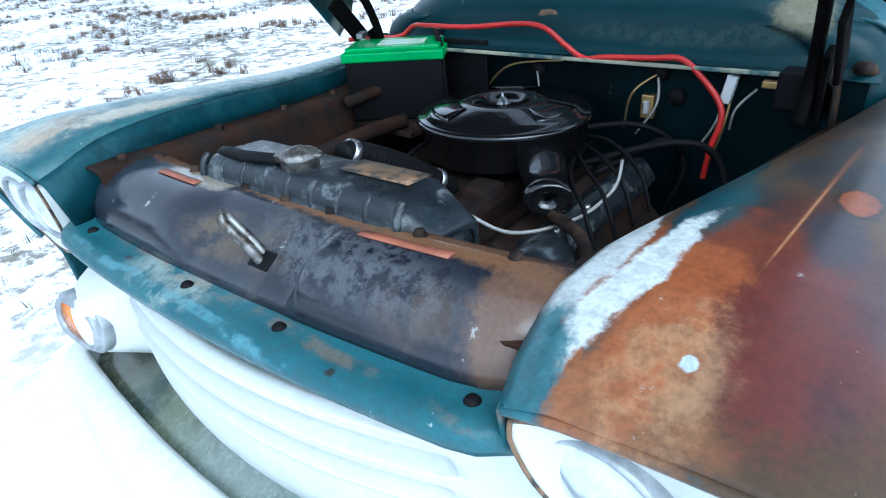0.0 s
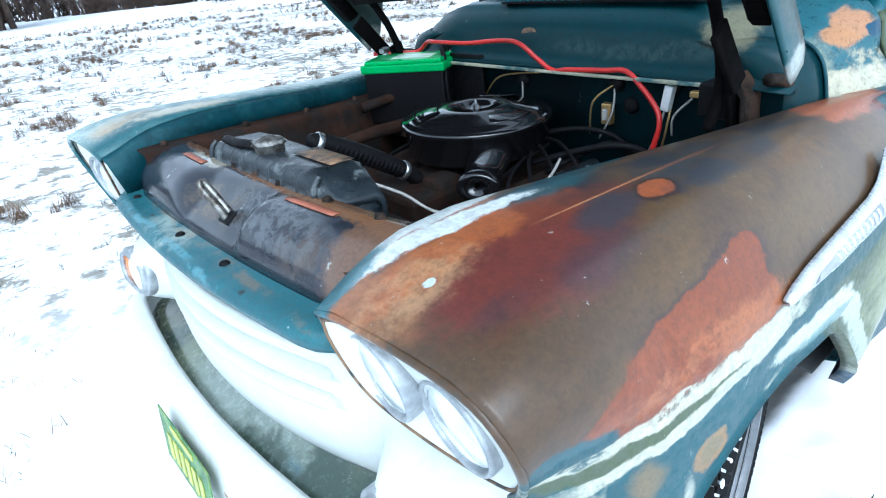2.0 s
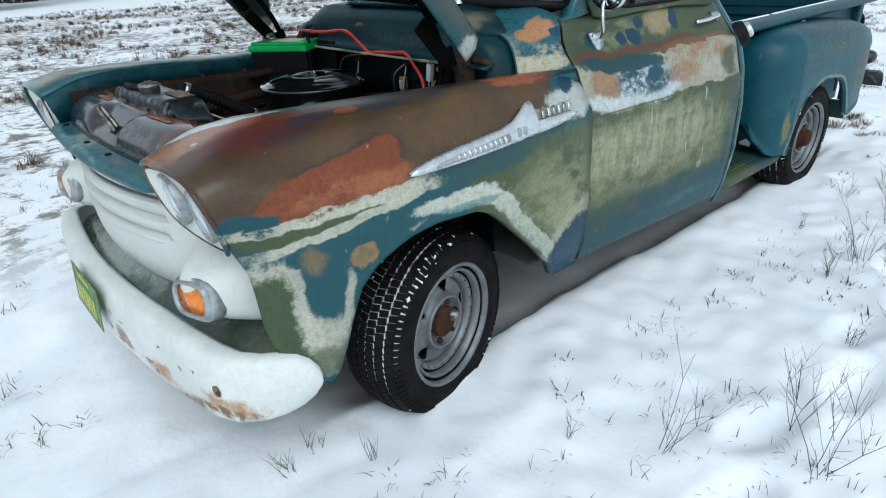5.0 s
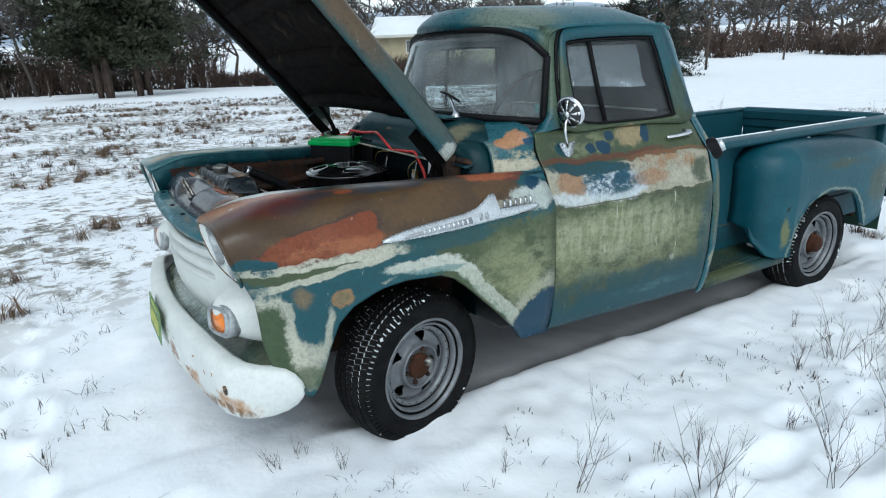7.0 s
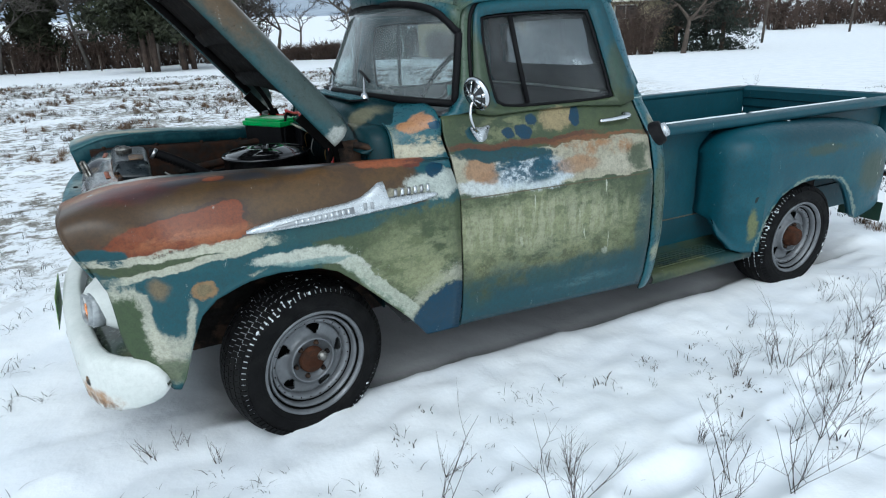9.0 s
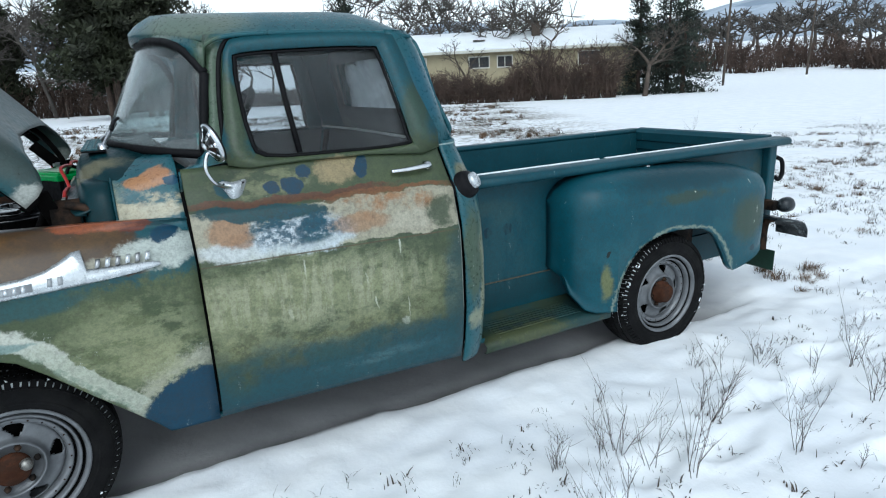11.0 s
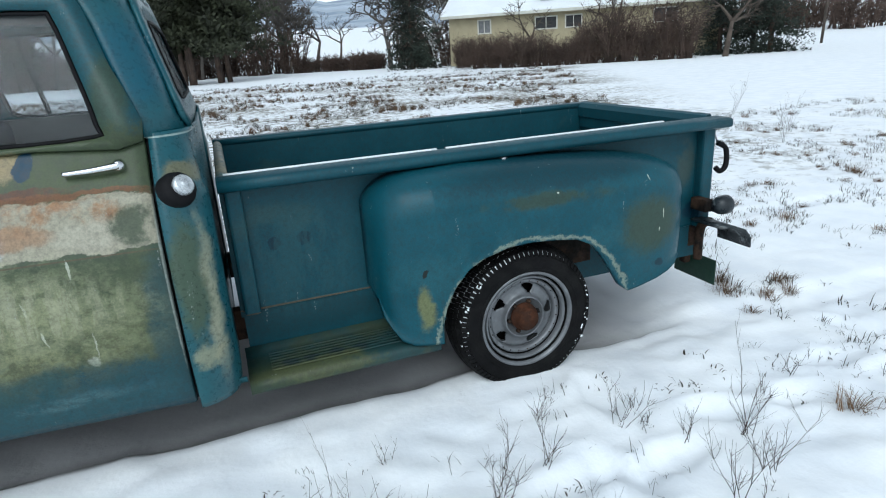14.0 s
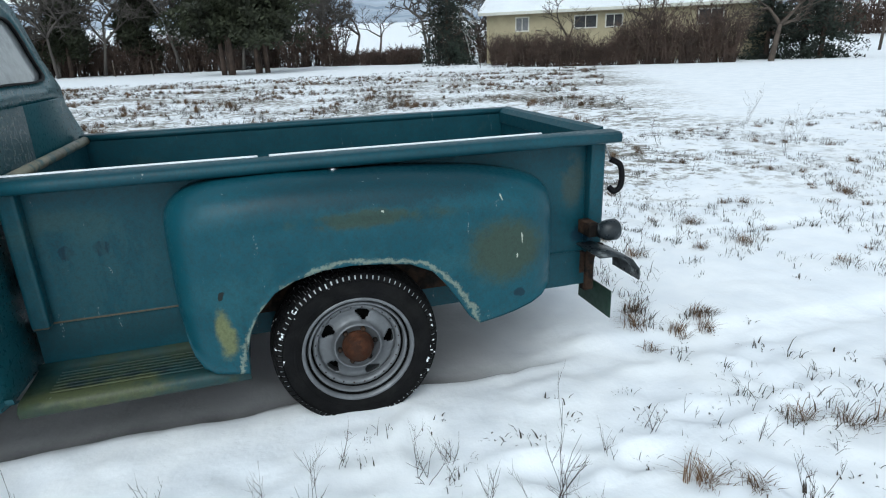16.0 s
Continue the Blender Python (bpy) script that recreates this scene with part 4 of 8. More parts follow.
# headlight panels and lamps
def headlight_side(s):
    up = (lambda x, z: far_lift(x, z)) if s < 0 else (lambda x, z: 0.0)
    P = lambda x, y, z: (x, y * s, z + up(x, z))
    # outline under the brow: pointed at the inner top and at the outer foot
    out = smooth_loop([P(*q) for q in ((-0.696, -0.508, 1.024), (-0.690, -0.575, 1.036), (-0.688, -0.650, 1.042), (-0.689, -0.725, 1.044), (-0.689, -0.785, 1.034), (-0.683, -0.820, 1.002), (-0.668, -0.822, 0.950), (-0.650, -0.802, 0.896), (-0.639, -0.770, 0.862), (-0.645, -0.715, 0.860), (-0.653, -0.650, 0.866), (-0.661, -0.590, 0.878), (-0.672, -0.540, 0.905), (-0.686, -0.512, 0.962))], 4)
    mid = Vector(P(-0.664, -0.66, 0.950))
    panel = sheet("headlight_panel", [[tuple(q + (mid - q) * k + Vector((d, 0, 0))) for q in out] for k, d in ((0.0, 0.060), (0.0, 0.004), (0.012, 0.0), (0.05, 0.0), (0.10, 0.004), (0.5, 0.006), (0.98, 0.008))], M_WHITE, truck, "white headlight surround panel", 0.006, wrap=True, flip=s > 0)
    for y, z, x in ((-0.590, 0.957, -0.672), (-0.720, 0.944, -0.661)):
        face = pose(0, 0, 0, 0, -90, 0) @ pose(0, 0, 0, -6 * s, -9, 0)
        c = P(x, y, z)
        lamp = lathe("headlight", [(0.067, -0.02), (0.069, 0.003), (0.067, 0.007), (0.064, 0.008), (0.061, 0.004), (0.060, -0.004)], M_BEZEL, panel, "round sealed headlight in a steel ring", segs=32, at=c, turn=face)
        lathe("lens", [(0.061, -0.003), (0.055, 0.003), (0.043, 0.007), (0.023, 0.010), (0.0, 0.011)], M_LENS, lamp, "clear ribbed glass lens", segs=32, at=c, turn=face)
    tube("panel_gasket", out[::2] + [out[0]], 0.0030, M_RADRUST, panel, "rusty seam round the headlight panel", sides=6, smooth_steps=2)
    tube("brow_lip", [P(*q) for q in ((-0.697, -0.500, 1.034), (-0.700, -0.560, 1.049), (-0.700, -0.640, 1.054), (-0.701, -0.740, 1.056), (-0.700, -0.800, 1.046), (-0.696, -0.832, 1.018), (-0.686, -0.840, 0.980), (-0.672, -0.832, 0.940), (-0.655, -0.808, 0.890), (-0.645, -0.785, 0.862))], 0.006, M_FENDER if s > 0 else M_FENDER_FAR, panel, "rolled brow edge over the headlights", sides=8, smooth_steps=3)
    return panel


headlight_side(1)
headlight_side(-1)

# teal shelf in front of the latch panel
def shelf_x(y):
    return -0.731 + 0.13 * y * y + 7.0 * max(0.0, abs(y) - 0.44) ** 2


sheet("hood_shelf", [[(shelf_x(y) + dx, y, z) for y in np.linspace(-0.50, 0.52, 31)] for dx, z in ((0.14, 0.985), (0.075, 0.990), (0.070, 0.985), (0.03, 0.985), (0.010, 0.983), (0.001, 0.978), (-0.002, 0.968), (0.002, 0.955), (0.03, 0.950))], M_SHELF, truck, "teal painted shelf panel below the hood lip", flip=True)
for y in (-0.44, -0.15, 0.06, 0.40):
    lathe("rubber_bumper", [(0.0, 0.009), (0.007, 0.009), (0.010, 0.005), (0.011, 0.0)], M_RUBBER, truck, segs=12, at=(shelf_x(y) + 0.042, y, 0.985))

# latch panel: a rounded black hump with a recess for the latch
def hump(y, k):
    # k runs from the front foot over the crown to the rear edge
    ends = max(0.0, (abs(y) - 0.40) / 0.12)
    prof = [(-0.690, 0.985), (-0.688, 1.005), (-0.680, 1.030), (-0.662, 1.055), (-0.638, 1.072), (-0.612, 1.080), (-0.585, 1.082), (-0.560, 1.081), (-0.540, 1.079), (-0.538, 1.060)]
    x, z = prof[k]
    dip = max(0.0, 1 - max(0.0, abs(y + 0.02) - 0.115) / (0.022 if y < 0 else 0.05))
    dip = dip * dip * (3 - 2 * dip)
    if 1 <= k <= 6:
        flat = ((0, -0.682, -0.674, -0.656, -0.634, -0.612, -0.594)[k], (0, 1.000, 1.012, 1.026, 1.041, 1.057, 1.077)[k])
        x, z = x + (flat[0] - x) * dip, z + (flat[1] - z) * dip
    x += 0.022 + 0.10 * y * y
    if ends > 0:
        z -= 0.05 * min(ends, 1) ** 2 * (k / 9) * 0.4
        x += 0.05 * min(ends, 1) ** 2
    return x, y, z


latch_panel = sheet("latch_panel", [[hump(y, k) for y in sorted(set(np.round(np.concatenate([np.linspace(-0.52, 0.52, 27), np.linspace(-0.20, 0.11, 32)]), 4)))] for k in range(10)], M_LATCH, truck, "black rounded latch panel with rusty rear edge", flip=True)
for ya, yb in ((-0.335, -0.190), (0.19, 0.315)):
    sheet("orange_tape", [[(x + 0.022 + 0.10 * y * y, y, 1.0845 - 12 * (x + 0.585) ** 2) for y in np.linspace(ya, yb, 6)] for x in (-0.593, -0.585, -0.576)], M_STRIPE, latch_panel, "faded orange tape strip", thick=0.0008, flip=True)
tube("latch_hook", [(-0.626, -0.050, 1.026), (-0.632, -0.040, 1.050), (-0.642, -0.016, 1.082), (-0.644, -0.006, 1.096), (-0.636, -0.002, 1.100), (-0.630, -0.008, 1.088), (-0.622, -0.030, 1.060), (-0.614, -0.046, 1.034)], 0.0075, M_CAPSTEEL, latch_panel, "bare steel hood latch hook")
box("latch_slot", (-0.624, -0.050, 1.0335), (0.030, 0.042, 0.006), M_CASE, latch_panel, bevel=0.002, turn=(0, -36, 0))
for y in (-0.10, 0.0, 0.10, -0.26, 0.26, -0.40, 0.40):
    lathe("panel_bolt", [(0.0, 0.008), (0.007, 0.008), (0.009, 0.003), (0.011, 0.0)], M_FRAME, latch_panel, segs=8, at=(-0.530 + 0.10 * y * y, y, 1.080))

# radiator
RAD = ((0.058, -0.30), (0.058, -0.02), (0.058, 0.006), (0.052, 0.019), (0.040, 0.025), (-0.030, 0.030), (-0.046, 0.028), (-0.054, 0.018), (-0.057, 0.004), (-0.058, -0.006), (-0.066, -0.008), (-0.066, -0.020), (-0.058, -0.022), (-0.058, -0.12), (-0.060, -0.30))


def rad_pt(y, dx, dz):
    e = max(0.0, (abs(y) - 0.20) / 0.07)
    return (-0.470 + dx * (1 - 0.10 * e), y, 1.085 + dz - (0.045 * min(1.0, e) if dz > -0.01 else 0.02 * min(1.0, e) if dz > -0.2 else 0))


rad_y = [-0.272, -0.268, -0.255, -0.235, -0.215, -0.20] + list(np.linspace(-0.18, 0.18, 13)) + [0.20, 0.215, 0.235, 0.255, 0.268, 0.272]
rad = sheet("radiator", [[rad_pt(y, dx * (0.8 if abs(y) > 0.27 else 1), dz - (0.01 if abs(y) > 0.27 else 0)) for dx, dz in RAD] for y in rad_y], M_RAD, truck, "dented black radiator top tank", thick=0.004)
for y in (-0.271, 0.271):
    fill("end_plate", [rad_pt(y, dx * 0.82, dz - 0.008) for dx, dz in RAD], M_RAD, rad, thick=0.003)
for k in range(9):
    y = -0.225 + 0.056 * k
    tube("rib", [(-0.529, y, 0.95), (-0.529, y, 1.055), (-0.528, y, 1.085), (-0.523, y, 1.104), (-0.512, y, 1.114)], 0.0062, M_RAD, rad)
sheet("flaked_patch", [[(x, y, 1.1185 - 0.05 * (x + 0.45)) for y in np.linspace(-0.20, -0.06, 6)] for x in (-0.475, -0.45, -0.425)], M_RADRUST, rad, "flaking brown paint patch", thick=0.001)
lathe("filler_neck", [(0.028, -0.01), (0.028, 0.018), (0.034, 0.022)], M_CAPSTEEL, rad, segs=20, at=(-0.487, 0.012, 1.112))
cap = lathe("radiator_cap", [(0.029, 0.0), (0.029, 0.009), (0.024, 0.013), (0.016, 0.014), (0.010, 0.019), (0.0, 0.020)], M_CAPSTEEL, rad, "steel pressure cap with two ears", segs=20, at=(-0.487, 0.012, 1.130))
box("cap_ears", (-0.487, 0.012, 1.136), (0.014, 0.078, 0.007), M_CAPSTEEL, cap, bevel=0.003, turn=(0, 0, 25))
tube("overflow_hose", [(-0.50, 0.04, 1.128), (-0.51, 0.12, 1.125), (-0.50, 0.20, 1.115), (-0.48, 0.255, 1.06), (-0.47, 0.265, 0.95)], 0.010, M_RUBBER, rad)
hose = tube("radiator_hose", [(-0.40, 0.02, 1.105), (-0.37, 0.02, 1.098), (-0.28, 0.015, 1.045), (-0.18, 0.01, 0.975), (-0.15, 0.005, 0.945)], 0.020, M_RUBBER, truck, "ribbed black radiator hose with steel clamp", sides=14)
for k in range(16):
    u = 0.10 + 0.8 * k / 15
    c = Vector((-0.37, 0.02, 1.098)).lerp(Vector((-0.18, 0.01, 0.975)), u)
    lathe("hose_rib", [(0.0195, -0.003), (0.0225, 0.0), (0.0195, 0.003)], M_RUBBER, hose, segs=14, at=c, turn=(Vector((0.19, -0.01, -0.123)).to_track_quat("Z", "Y").to_matrix().to_4x4()))
for c in ((-0.385, 0.02, 1.102), (-0.185, 0.01, 0.978)):
    lathe("hose_clamp", [(0.021, -0.007), (0.024, -0.006), (0.024, 0.006), (0.021, 0.007)], M_STEEL, hose, segs=16, at=c, turn=(Vector((0.19, -0.01, -0.123)).to_track_quat("Z", "Y").to_matrix().to_4x4()))

# engine
engine = new("engine")
engine.parent = truck
engine["label"] = "rust-brown greasy engine block"
bm = bmesh.new()
add_box(bm, (-0.02, 0.0, 0.72), (0.56, 0.26, 0.34))
part("block", bm, M_ENGINE, engine, bevel=0.015)
for s in (-1, 1):
    box("cylinder_head", (-0.02, s * 0.19, 0.80), (0.52, 0.18, 0.20), M_ENGINE, engine, bevel=0.015, turn=(s * 42, 0, 0))
box("intake_manifold", (-0.02, 0, 0.90), (0.46, 0.20, 0.08), M_ENGINE, engine, bevel=0.015)
for s in (-1, 1):
    cover = box("valve_cover", (0.0, s * 0.235, 0.885), (0.48, 0.11, 0.075), M_RAD if s < 0 else M_ENGINE, engine, "dark valve cover", 0.02, (s * 38, 0, 0))
    for k in range(4):
        lathe("cover_bolt", [(0.0, 0.01), (0.008, 0.01), (0.008, 0.0)], M_STEEL, cover, segs=8, at=(-0.18 + 0.12 * k, s * 0.265, 0.925))
tube("upper_rail", [(-0.40, -0.30, 0.80), (-0.10, -0.35, 0.82), (0.25, -0.38, 0.80)], 0.02, M_ENGINE, engine)
box("thermostat_housing", (-0.12, -0.055, 0.925), (0.09, 0.08, 0.07), M_ENGINE, engine, bevel=0.02)
tube("exhaust_manifold", [(-0.22, -0.34, 0.80), (-0.05, -0.36, 0.82), (0.12, -0.36, 0.80), (0.26, -0.36, 0.70)], 0.035, M_ENGINE, engine)
lathe("alternator", [(0.0, 0.06), (0.05, 0.06), (0.065, 0.045), (0.065, -0.045), (0.05, -0.06), (0.0, -0.06)], M_RAD, engine, "dark alternator body", segs=20, at=(-0.30, -0.30, 0.90), axis="x")
tube("alternator_bracket", [(-0.30, -0.40, 0.94), (-0.24, -0.34, 0.97), (-0.16, -0.24, 0.95)], 0.012, M_FRAME, engine)
tube("heater_hose", [(0.10, -0.20, 0.93), (0.20, -0.30, 0.99), (0.28, -0.32, 0.95), (0.32, -0.30, 0.88)], 0.008, M_RUBBER, engine)
tube("heater_hose", [(0.08, -0.16, 0.95), (0.18, -0.34, 1.00), (0.24, -0.42, 0.95), (0.22, -0.46, 0.80)], 0.008, M_RUBBER, engine)
for k in range(5):
    y0 = -0.12 - 0.05 * k
    tube("plug_lead", [(0.16, -0.08 - 0.02 * k, 0.98), (0.14 - 0.05 * k, -0.20, 1.00 - 0.01 * k), (0.10 - 0.08 * k, -0.30, 0.96), (0.08 - 0.08 * k, -0.34, 0.88)], 0.0045, M_RUBBER, engine)
tube("grey_wire", [(-0.36, -0.06, 1.03), (-0.30, -0.14, 0.99), (-0.26, -0.22, 0.95), (-0.14, -0.28, 0.94), (-0.02, -0.30, 0.96), (0.06, -0.28, 0.99)], 0.0035, M_WIRE, engine)
tube("dark_wire", [(-0.18, 0.10, 0.98), (-0.08, 0.18, 0.97), (0.10, 0.20, 0.98), (0.30, 0.16, 0.98)], 0.006, M_RUBBER, engine)

# air cleaner
air = lathe("air_cleaner", [(0.06, -0.115), (0.10, -0.10), (0.12, -0.085), (0.185, -0.082), (0.192, -0.075), (0.192, -0.012), (0.20, -0.008), (0.202, 0.0), (0.196, 0.006), (0.186, 0.004), (0.178, 0.010), (0.165, 0.016), (0.10, 0.026), (0.092, 0.030), (0.05, 0.030), (0.045, 0.022), (0.03, 0.016), (0.0, 0.014)], M_BLACK, truck, "gloss black round air cleaner", segs=64, at=(0.077, 0.021, 1.050))
for k in range(3):
    a = 2 * math.pi * k / 3 + 0.4
    sheet("lid_emboss", [[(0.077 + r * math.cos(a + d), 0.021 + r * math.sin(a + d), z) for d in np.linspace(-w, w, 7)] for r, w, z in ((0.165, 0.42, 1.067), (0.158, 0.40, 1.072), (0.105, 0.30, 1.080), (0.098, 0.28, 1.077))], M_BLACK, air, thick=0.002)
lathe("wing_nut", [(0.0, 0.014), (0.008, 0.014), (0.013, 0.004), (0.016, 0.0)], M_STEEL, air, segs=14, at=(0.077, 0.021, 1.068))
for s in (-1, 1):
    box("nut_wing", (0.077 + 0.012 * s, 0.021 + 0.010 * s, 1.080), (0.014, 0.005, 0.018), M_STEEL, air, bevel=0.002, turn=(0, 20 * s, 40))
sheet("snorkel", [[tuple(Vector((0.03, -0.10, 1.005)).lerp(Vector((-0.175, -0.245, 0.985)), u) + Vector((0.6 * w * k * math.cos(a), -0.8 * w * k * math.cos(a), 0.62 * w * math.sin(a)))) for a in np.linspace(0, 2 * math.pi, 20, endpoint=False)] for u, w, k in ((0, 0.055, 1), (0.4, 0.050, 1), (0.7, 0.046, 0.95), (0.85, 0.044, 0.9), (0.88, 0.050, 0.92), (1.0, 0.050, 0.92), (1.0, 0.040, 0.9), (0.97, 0.006, 0.9))], M_BLACK, air, "gloss black intake snorkel", thick=0.004, wrap=True)

# battery
bat = new("battery")
bat.parent = truck
bat["label"] = "black battery with bright green lid"
BT = pose(0.215, 0.470, 0.0, 0, 0, -58)
bm = bmesh.new()
for v in add_box(bm, (0, 0, 1.045), (0.27, 0.175, 0.17)):
    v.co = BT @ v.co
part("case", bm, M_CASE, bat, bevel=0.006)
bm = bmesh.new()
for q, s in (((0, 0, 1.136), (0.285, 0.19, 0.026)), ((0, -0.01, 1.154), (0.262, 0.150, 0.014))):
    for v in add_box(bm, q, s):
        v.co = BT @ v.co
lid = part("lid", bm, M_GREEN, bat, "bright green plastic lid", bevel=0.005)
bm = bmesh.new()
for v in add_box(bm, (0.02, -0.02, 1.1622), (0.13, 0.07, 0.002)):
    v.co = BT @ v.co
part("sticker", bm, mat("pale_sticker", (0.55, 0.70, 0.55), 0.5), lid, "pale label on the lid")
for x in (-0.115, 0.115):
    q = BT @ Vector((x, 0.055, 1.155))
    post = lathe("terminal", [(0.0, 0.03), (0.011, 0.03), (0.013, 0.0)], M_STEEL, bat, segs=12, at=q)
    box("clamp", (q.x, q.y, q.z + 0.018), (0.045, 0.026, 0.016), M_STEEL if x < 0 else M_CASE, post, bevel=0.003, turn=(0, 0, 20))
q = BT @ Vector((0.115, 0.02, 1.17))
tube("black_cable", [q, q + Vector((-0.03, -0.02, 0.01)), q + Vector((-0.05, -0.05, -0.03)), q + Vector((-0.06, -0.06, -0.10)), q + Vector((-0.05, -0.06, -0.20))], 0.008, M_RUBBER, bat)
box("battery_tray", (0.215, 0.48, 0.952), (0.30, 0.34, 0.015), M_FRAME, bat, bevel=0.003)
box("side_panel", (0.30, 0.30, 1.06), (0.012, 0.16, 0.20), M_CASE, bat, bevel=0.003, turn=(0, 0, 0))

# firewall and cowl
FW = 0.335
wall = sheet("firewall", [[(FW + (0.03 if z < 0.8 else 0), y, z) for y in np.linspace(-0.64, 0.64, 9)] for z in (0.45, 0.75, 0.85, 1.0, 1.12)], M_WALL, truck, "teal firewall panel darkened as if shaded by the hood", thick=0.006, smooth=False, flip=True)
cowl_rows = ((0.318, 1.118, 0.0), (0.285, 1.125, 0.0), (0.284, 1.133, 0.0), (0.305, 1.140, 0.0), (0.318, 1.165, 0.02), (0.322, 1.20, 0.02), (0.330, 1.235, 0.02), (0.348, 1.262, 0.02), (0.372, 1.272, 0.02), (0.376, 1.280, 0.02), (0.40, 1.284, 0.02), (0.60, 1.292, 0.02))


def cowl_pt(y, x, z, bow):
    a = abs(y) / 0.70
    drop = max(0.0, (a - 0.72) / 0.28) ** 2
    e, up = max(0.0, (abs(y) - 0.36) / 0.30), min(1.0, max(0.0, (z - 1.12) / 0.15))
    return (x + 0.02 * a * a + 0.03 * drop + 0.075 * e * e * up, y, z - 0.012 * drop + 0.012 * (1 - a * a) - 0.085 * e ** 1.5 * up)


cowl = sheet("cowl", [[cowl_pt(y, *r) for y in np.linspace(-0.655, 0.655, 47)] for r in cowl_rows], M_COWL, truck, "teal cowl with a pale lower lip", thick=0.005, flip=True)
bm = bmesh.new()
add_box(bm, (0.276, 0.0, 1.134), (0.012, 1.08, 0.008))
part("cowl_lip", bm, mat("pale_worn_edge", (0.34, 0.33, 0.24), 0.5, vary=0.3, second=(0.03, 0.10, 0.11)), cowl, bevel=0.002)
lathe("paint_chip", [(0.0, 0.001), (0.02, 0.001), (0.024, 0.0)], M_RADRUST, cowl, "bare chip in the paint", segs=9, at=(0.3255, 0.05, 1.222), turn=pose(0, 0, 0, 0, -80, 0) @ Matrix.Diagonal((0.7, 1.4, 1, 1)))
grille_v = new("cowl_vent")
grille_v.parent = truck
grille_v["label"] = "slotted cowl vent below the windshield"
box("vent_tray", (0.40, -0.12, 1.297), (0.075, 0.62, 0.006), M_CASE, grille_v, bevel=0.001)
for k in range(24):
    box("vent_slat", (0.40, -0.42 + 0.0255 * k, 1.303), (0.078, 0.010, 0.006), M_CAB, grille_v, bevel=0.0015)
for x in (0.375, 0.40, 0.425):
    box("vent_bar", (x, -0.12, 1.305), (0.006, 0.62, 0.005), M_CAB, grille_v, bevel=0.001)

# wiring on the firewall
red = tube("red_cable", [(0.17, 0.62, 1.165), (0.24, 0.57, 1.160), (0.285, 0.52, 1.160), (0.29, 0.47, 1.19), (0.27, 0.40, 1.196), (0.275, 0.26, 1.196), (0.268, 0.10, 1.210), (0.255, 0.02, 1.205), (0.27, -0.03, 1.165), (0.278, -0.075, 1.137), (0.276, -0.13, 1.143), (0.277, -0.24, 1.148), (0.278, -0.30, 1.150), (0.275, -0.345, 1.12), (0.275, -0.39, 1.07), (0.270, -0.402, 1.03), (0.265, -0.39, 0.97), (0.26, -0.385, 0.90)], 0.0065, M_RED, truck, "thick red battery cable", sides=10)
for y, z in ((-0.24, 1.105), (-0.285, 1.055), (-0.395, 1.115), (0.08, 1.09)):
    lathe("grommet", [(0.0, 0.012), (0.014, 0.012), (0.020, 0.005), (0.022, 0.0)], M_RUBBER, wall, segs=14, at=(FW - 0.004, y, z), turn=pose(0, 0, 0, 0, -90, 0))
fuse = box("fuse_holder", (FW - 0.018, -0.225, 1.03), (0.02, 0.030, 0.055), M_COPPER, wall, "small brass fuse holder", 0.003)
box("fuse", (FW - 0.030, -0.225, 1.03), (0.012, 0.014, 0.03), M_WIRE, fuse, bevel=0.003)
box("connector", (FW - 0.03, -0.40, 1.090), (0.02, 0.022, 0.06), mat("white_plastic_plug", (0.6, 0.62, 0.62), 0.4), wall, "white wiring plug", 0.003, (10, 0, 0))
box("regulator", (FW - 0.045, -0.53, 1.105), (0.06, 0.07, 0.075), M_CASE, wall, "black square relay box", 0.006)
box("relay_terminal", (FW - 0.045, -0.48, 1.11), (0.02, 0.03, 0.014), M_COPPER, wall, bevel=0.002)
for k, (a, b, c) in enumerate((((-0.24, 1.105), (-0.19, 1.06), (-0.17, 0.97)), ((-0.24, 1.10), (-0.25, 1.04), (-0.20, 0.96)), ((-0.395, 1.11), (-0.385, 1.02), (-0.35, 0.95)), ((-0.405, 1.11), (-0.40, 1.0), (-0.37, 0.90)), ((-0.45, 1.09), (-0.42, 1.05), (-0.41, 1.0)), ((0.08, 1.09), (0.06, 1.04), (0.08, 1.0)), ((0.25, 1.02), (0.15, 1.10), (0.0, 1.12)))):
    tube("thin_wire", [(FW - 0.012, *a), (FW - 0.035, *b), (FW - 0.02, *c)], 0.0028, M_WIRE if k % 3 else M_COPPER, wall, sides=6)
tube("loom", [(0.20, -0.10, 0.99), (0.26, -0.20, 1.00), (0.30, -0.28, 0.97), (0.30, -0.33, 0.90), (0.28, -0.30, 0.80)], 0.007, M_RUBBER, wall)
for s in (-1, 1):
    tube("cowl_brace", [(0.30, s * 0.62, 1.15), (0.36, s * 0.635, 1.13), (0.38, s * 0.64, 1.05), (0.36, s * 0.62, 0.92)], 0.013, M_FRAME, truck)
tube("coil_spring_tube", [(0.02, 0.50, 1.03), (0.13, 0.47, 1.045), (0.22, 0.44, 1.05)], 0.016, M_INNER, truck)
tube("cross_tube", [(-0.30, 0.46, 0.93), (-0.05, 0.40, 0.97), (0.10, 0.36, 0.98)], 0.020, M_INNER, truck)

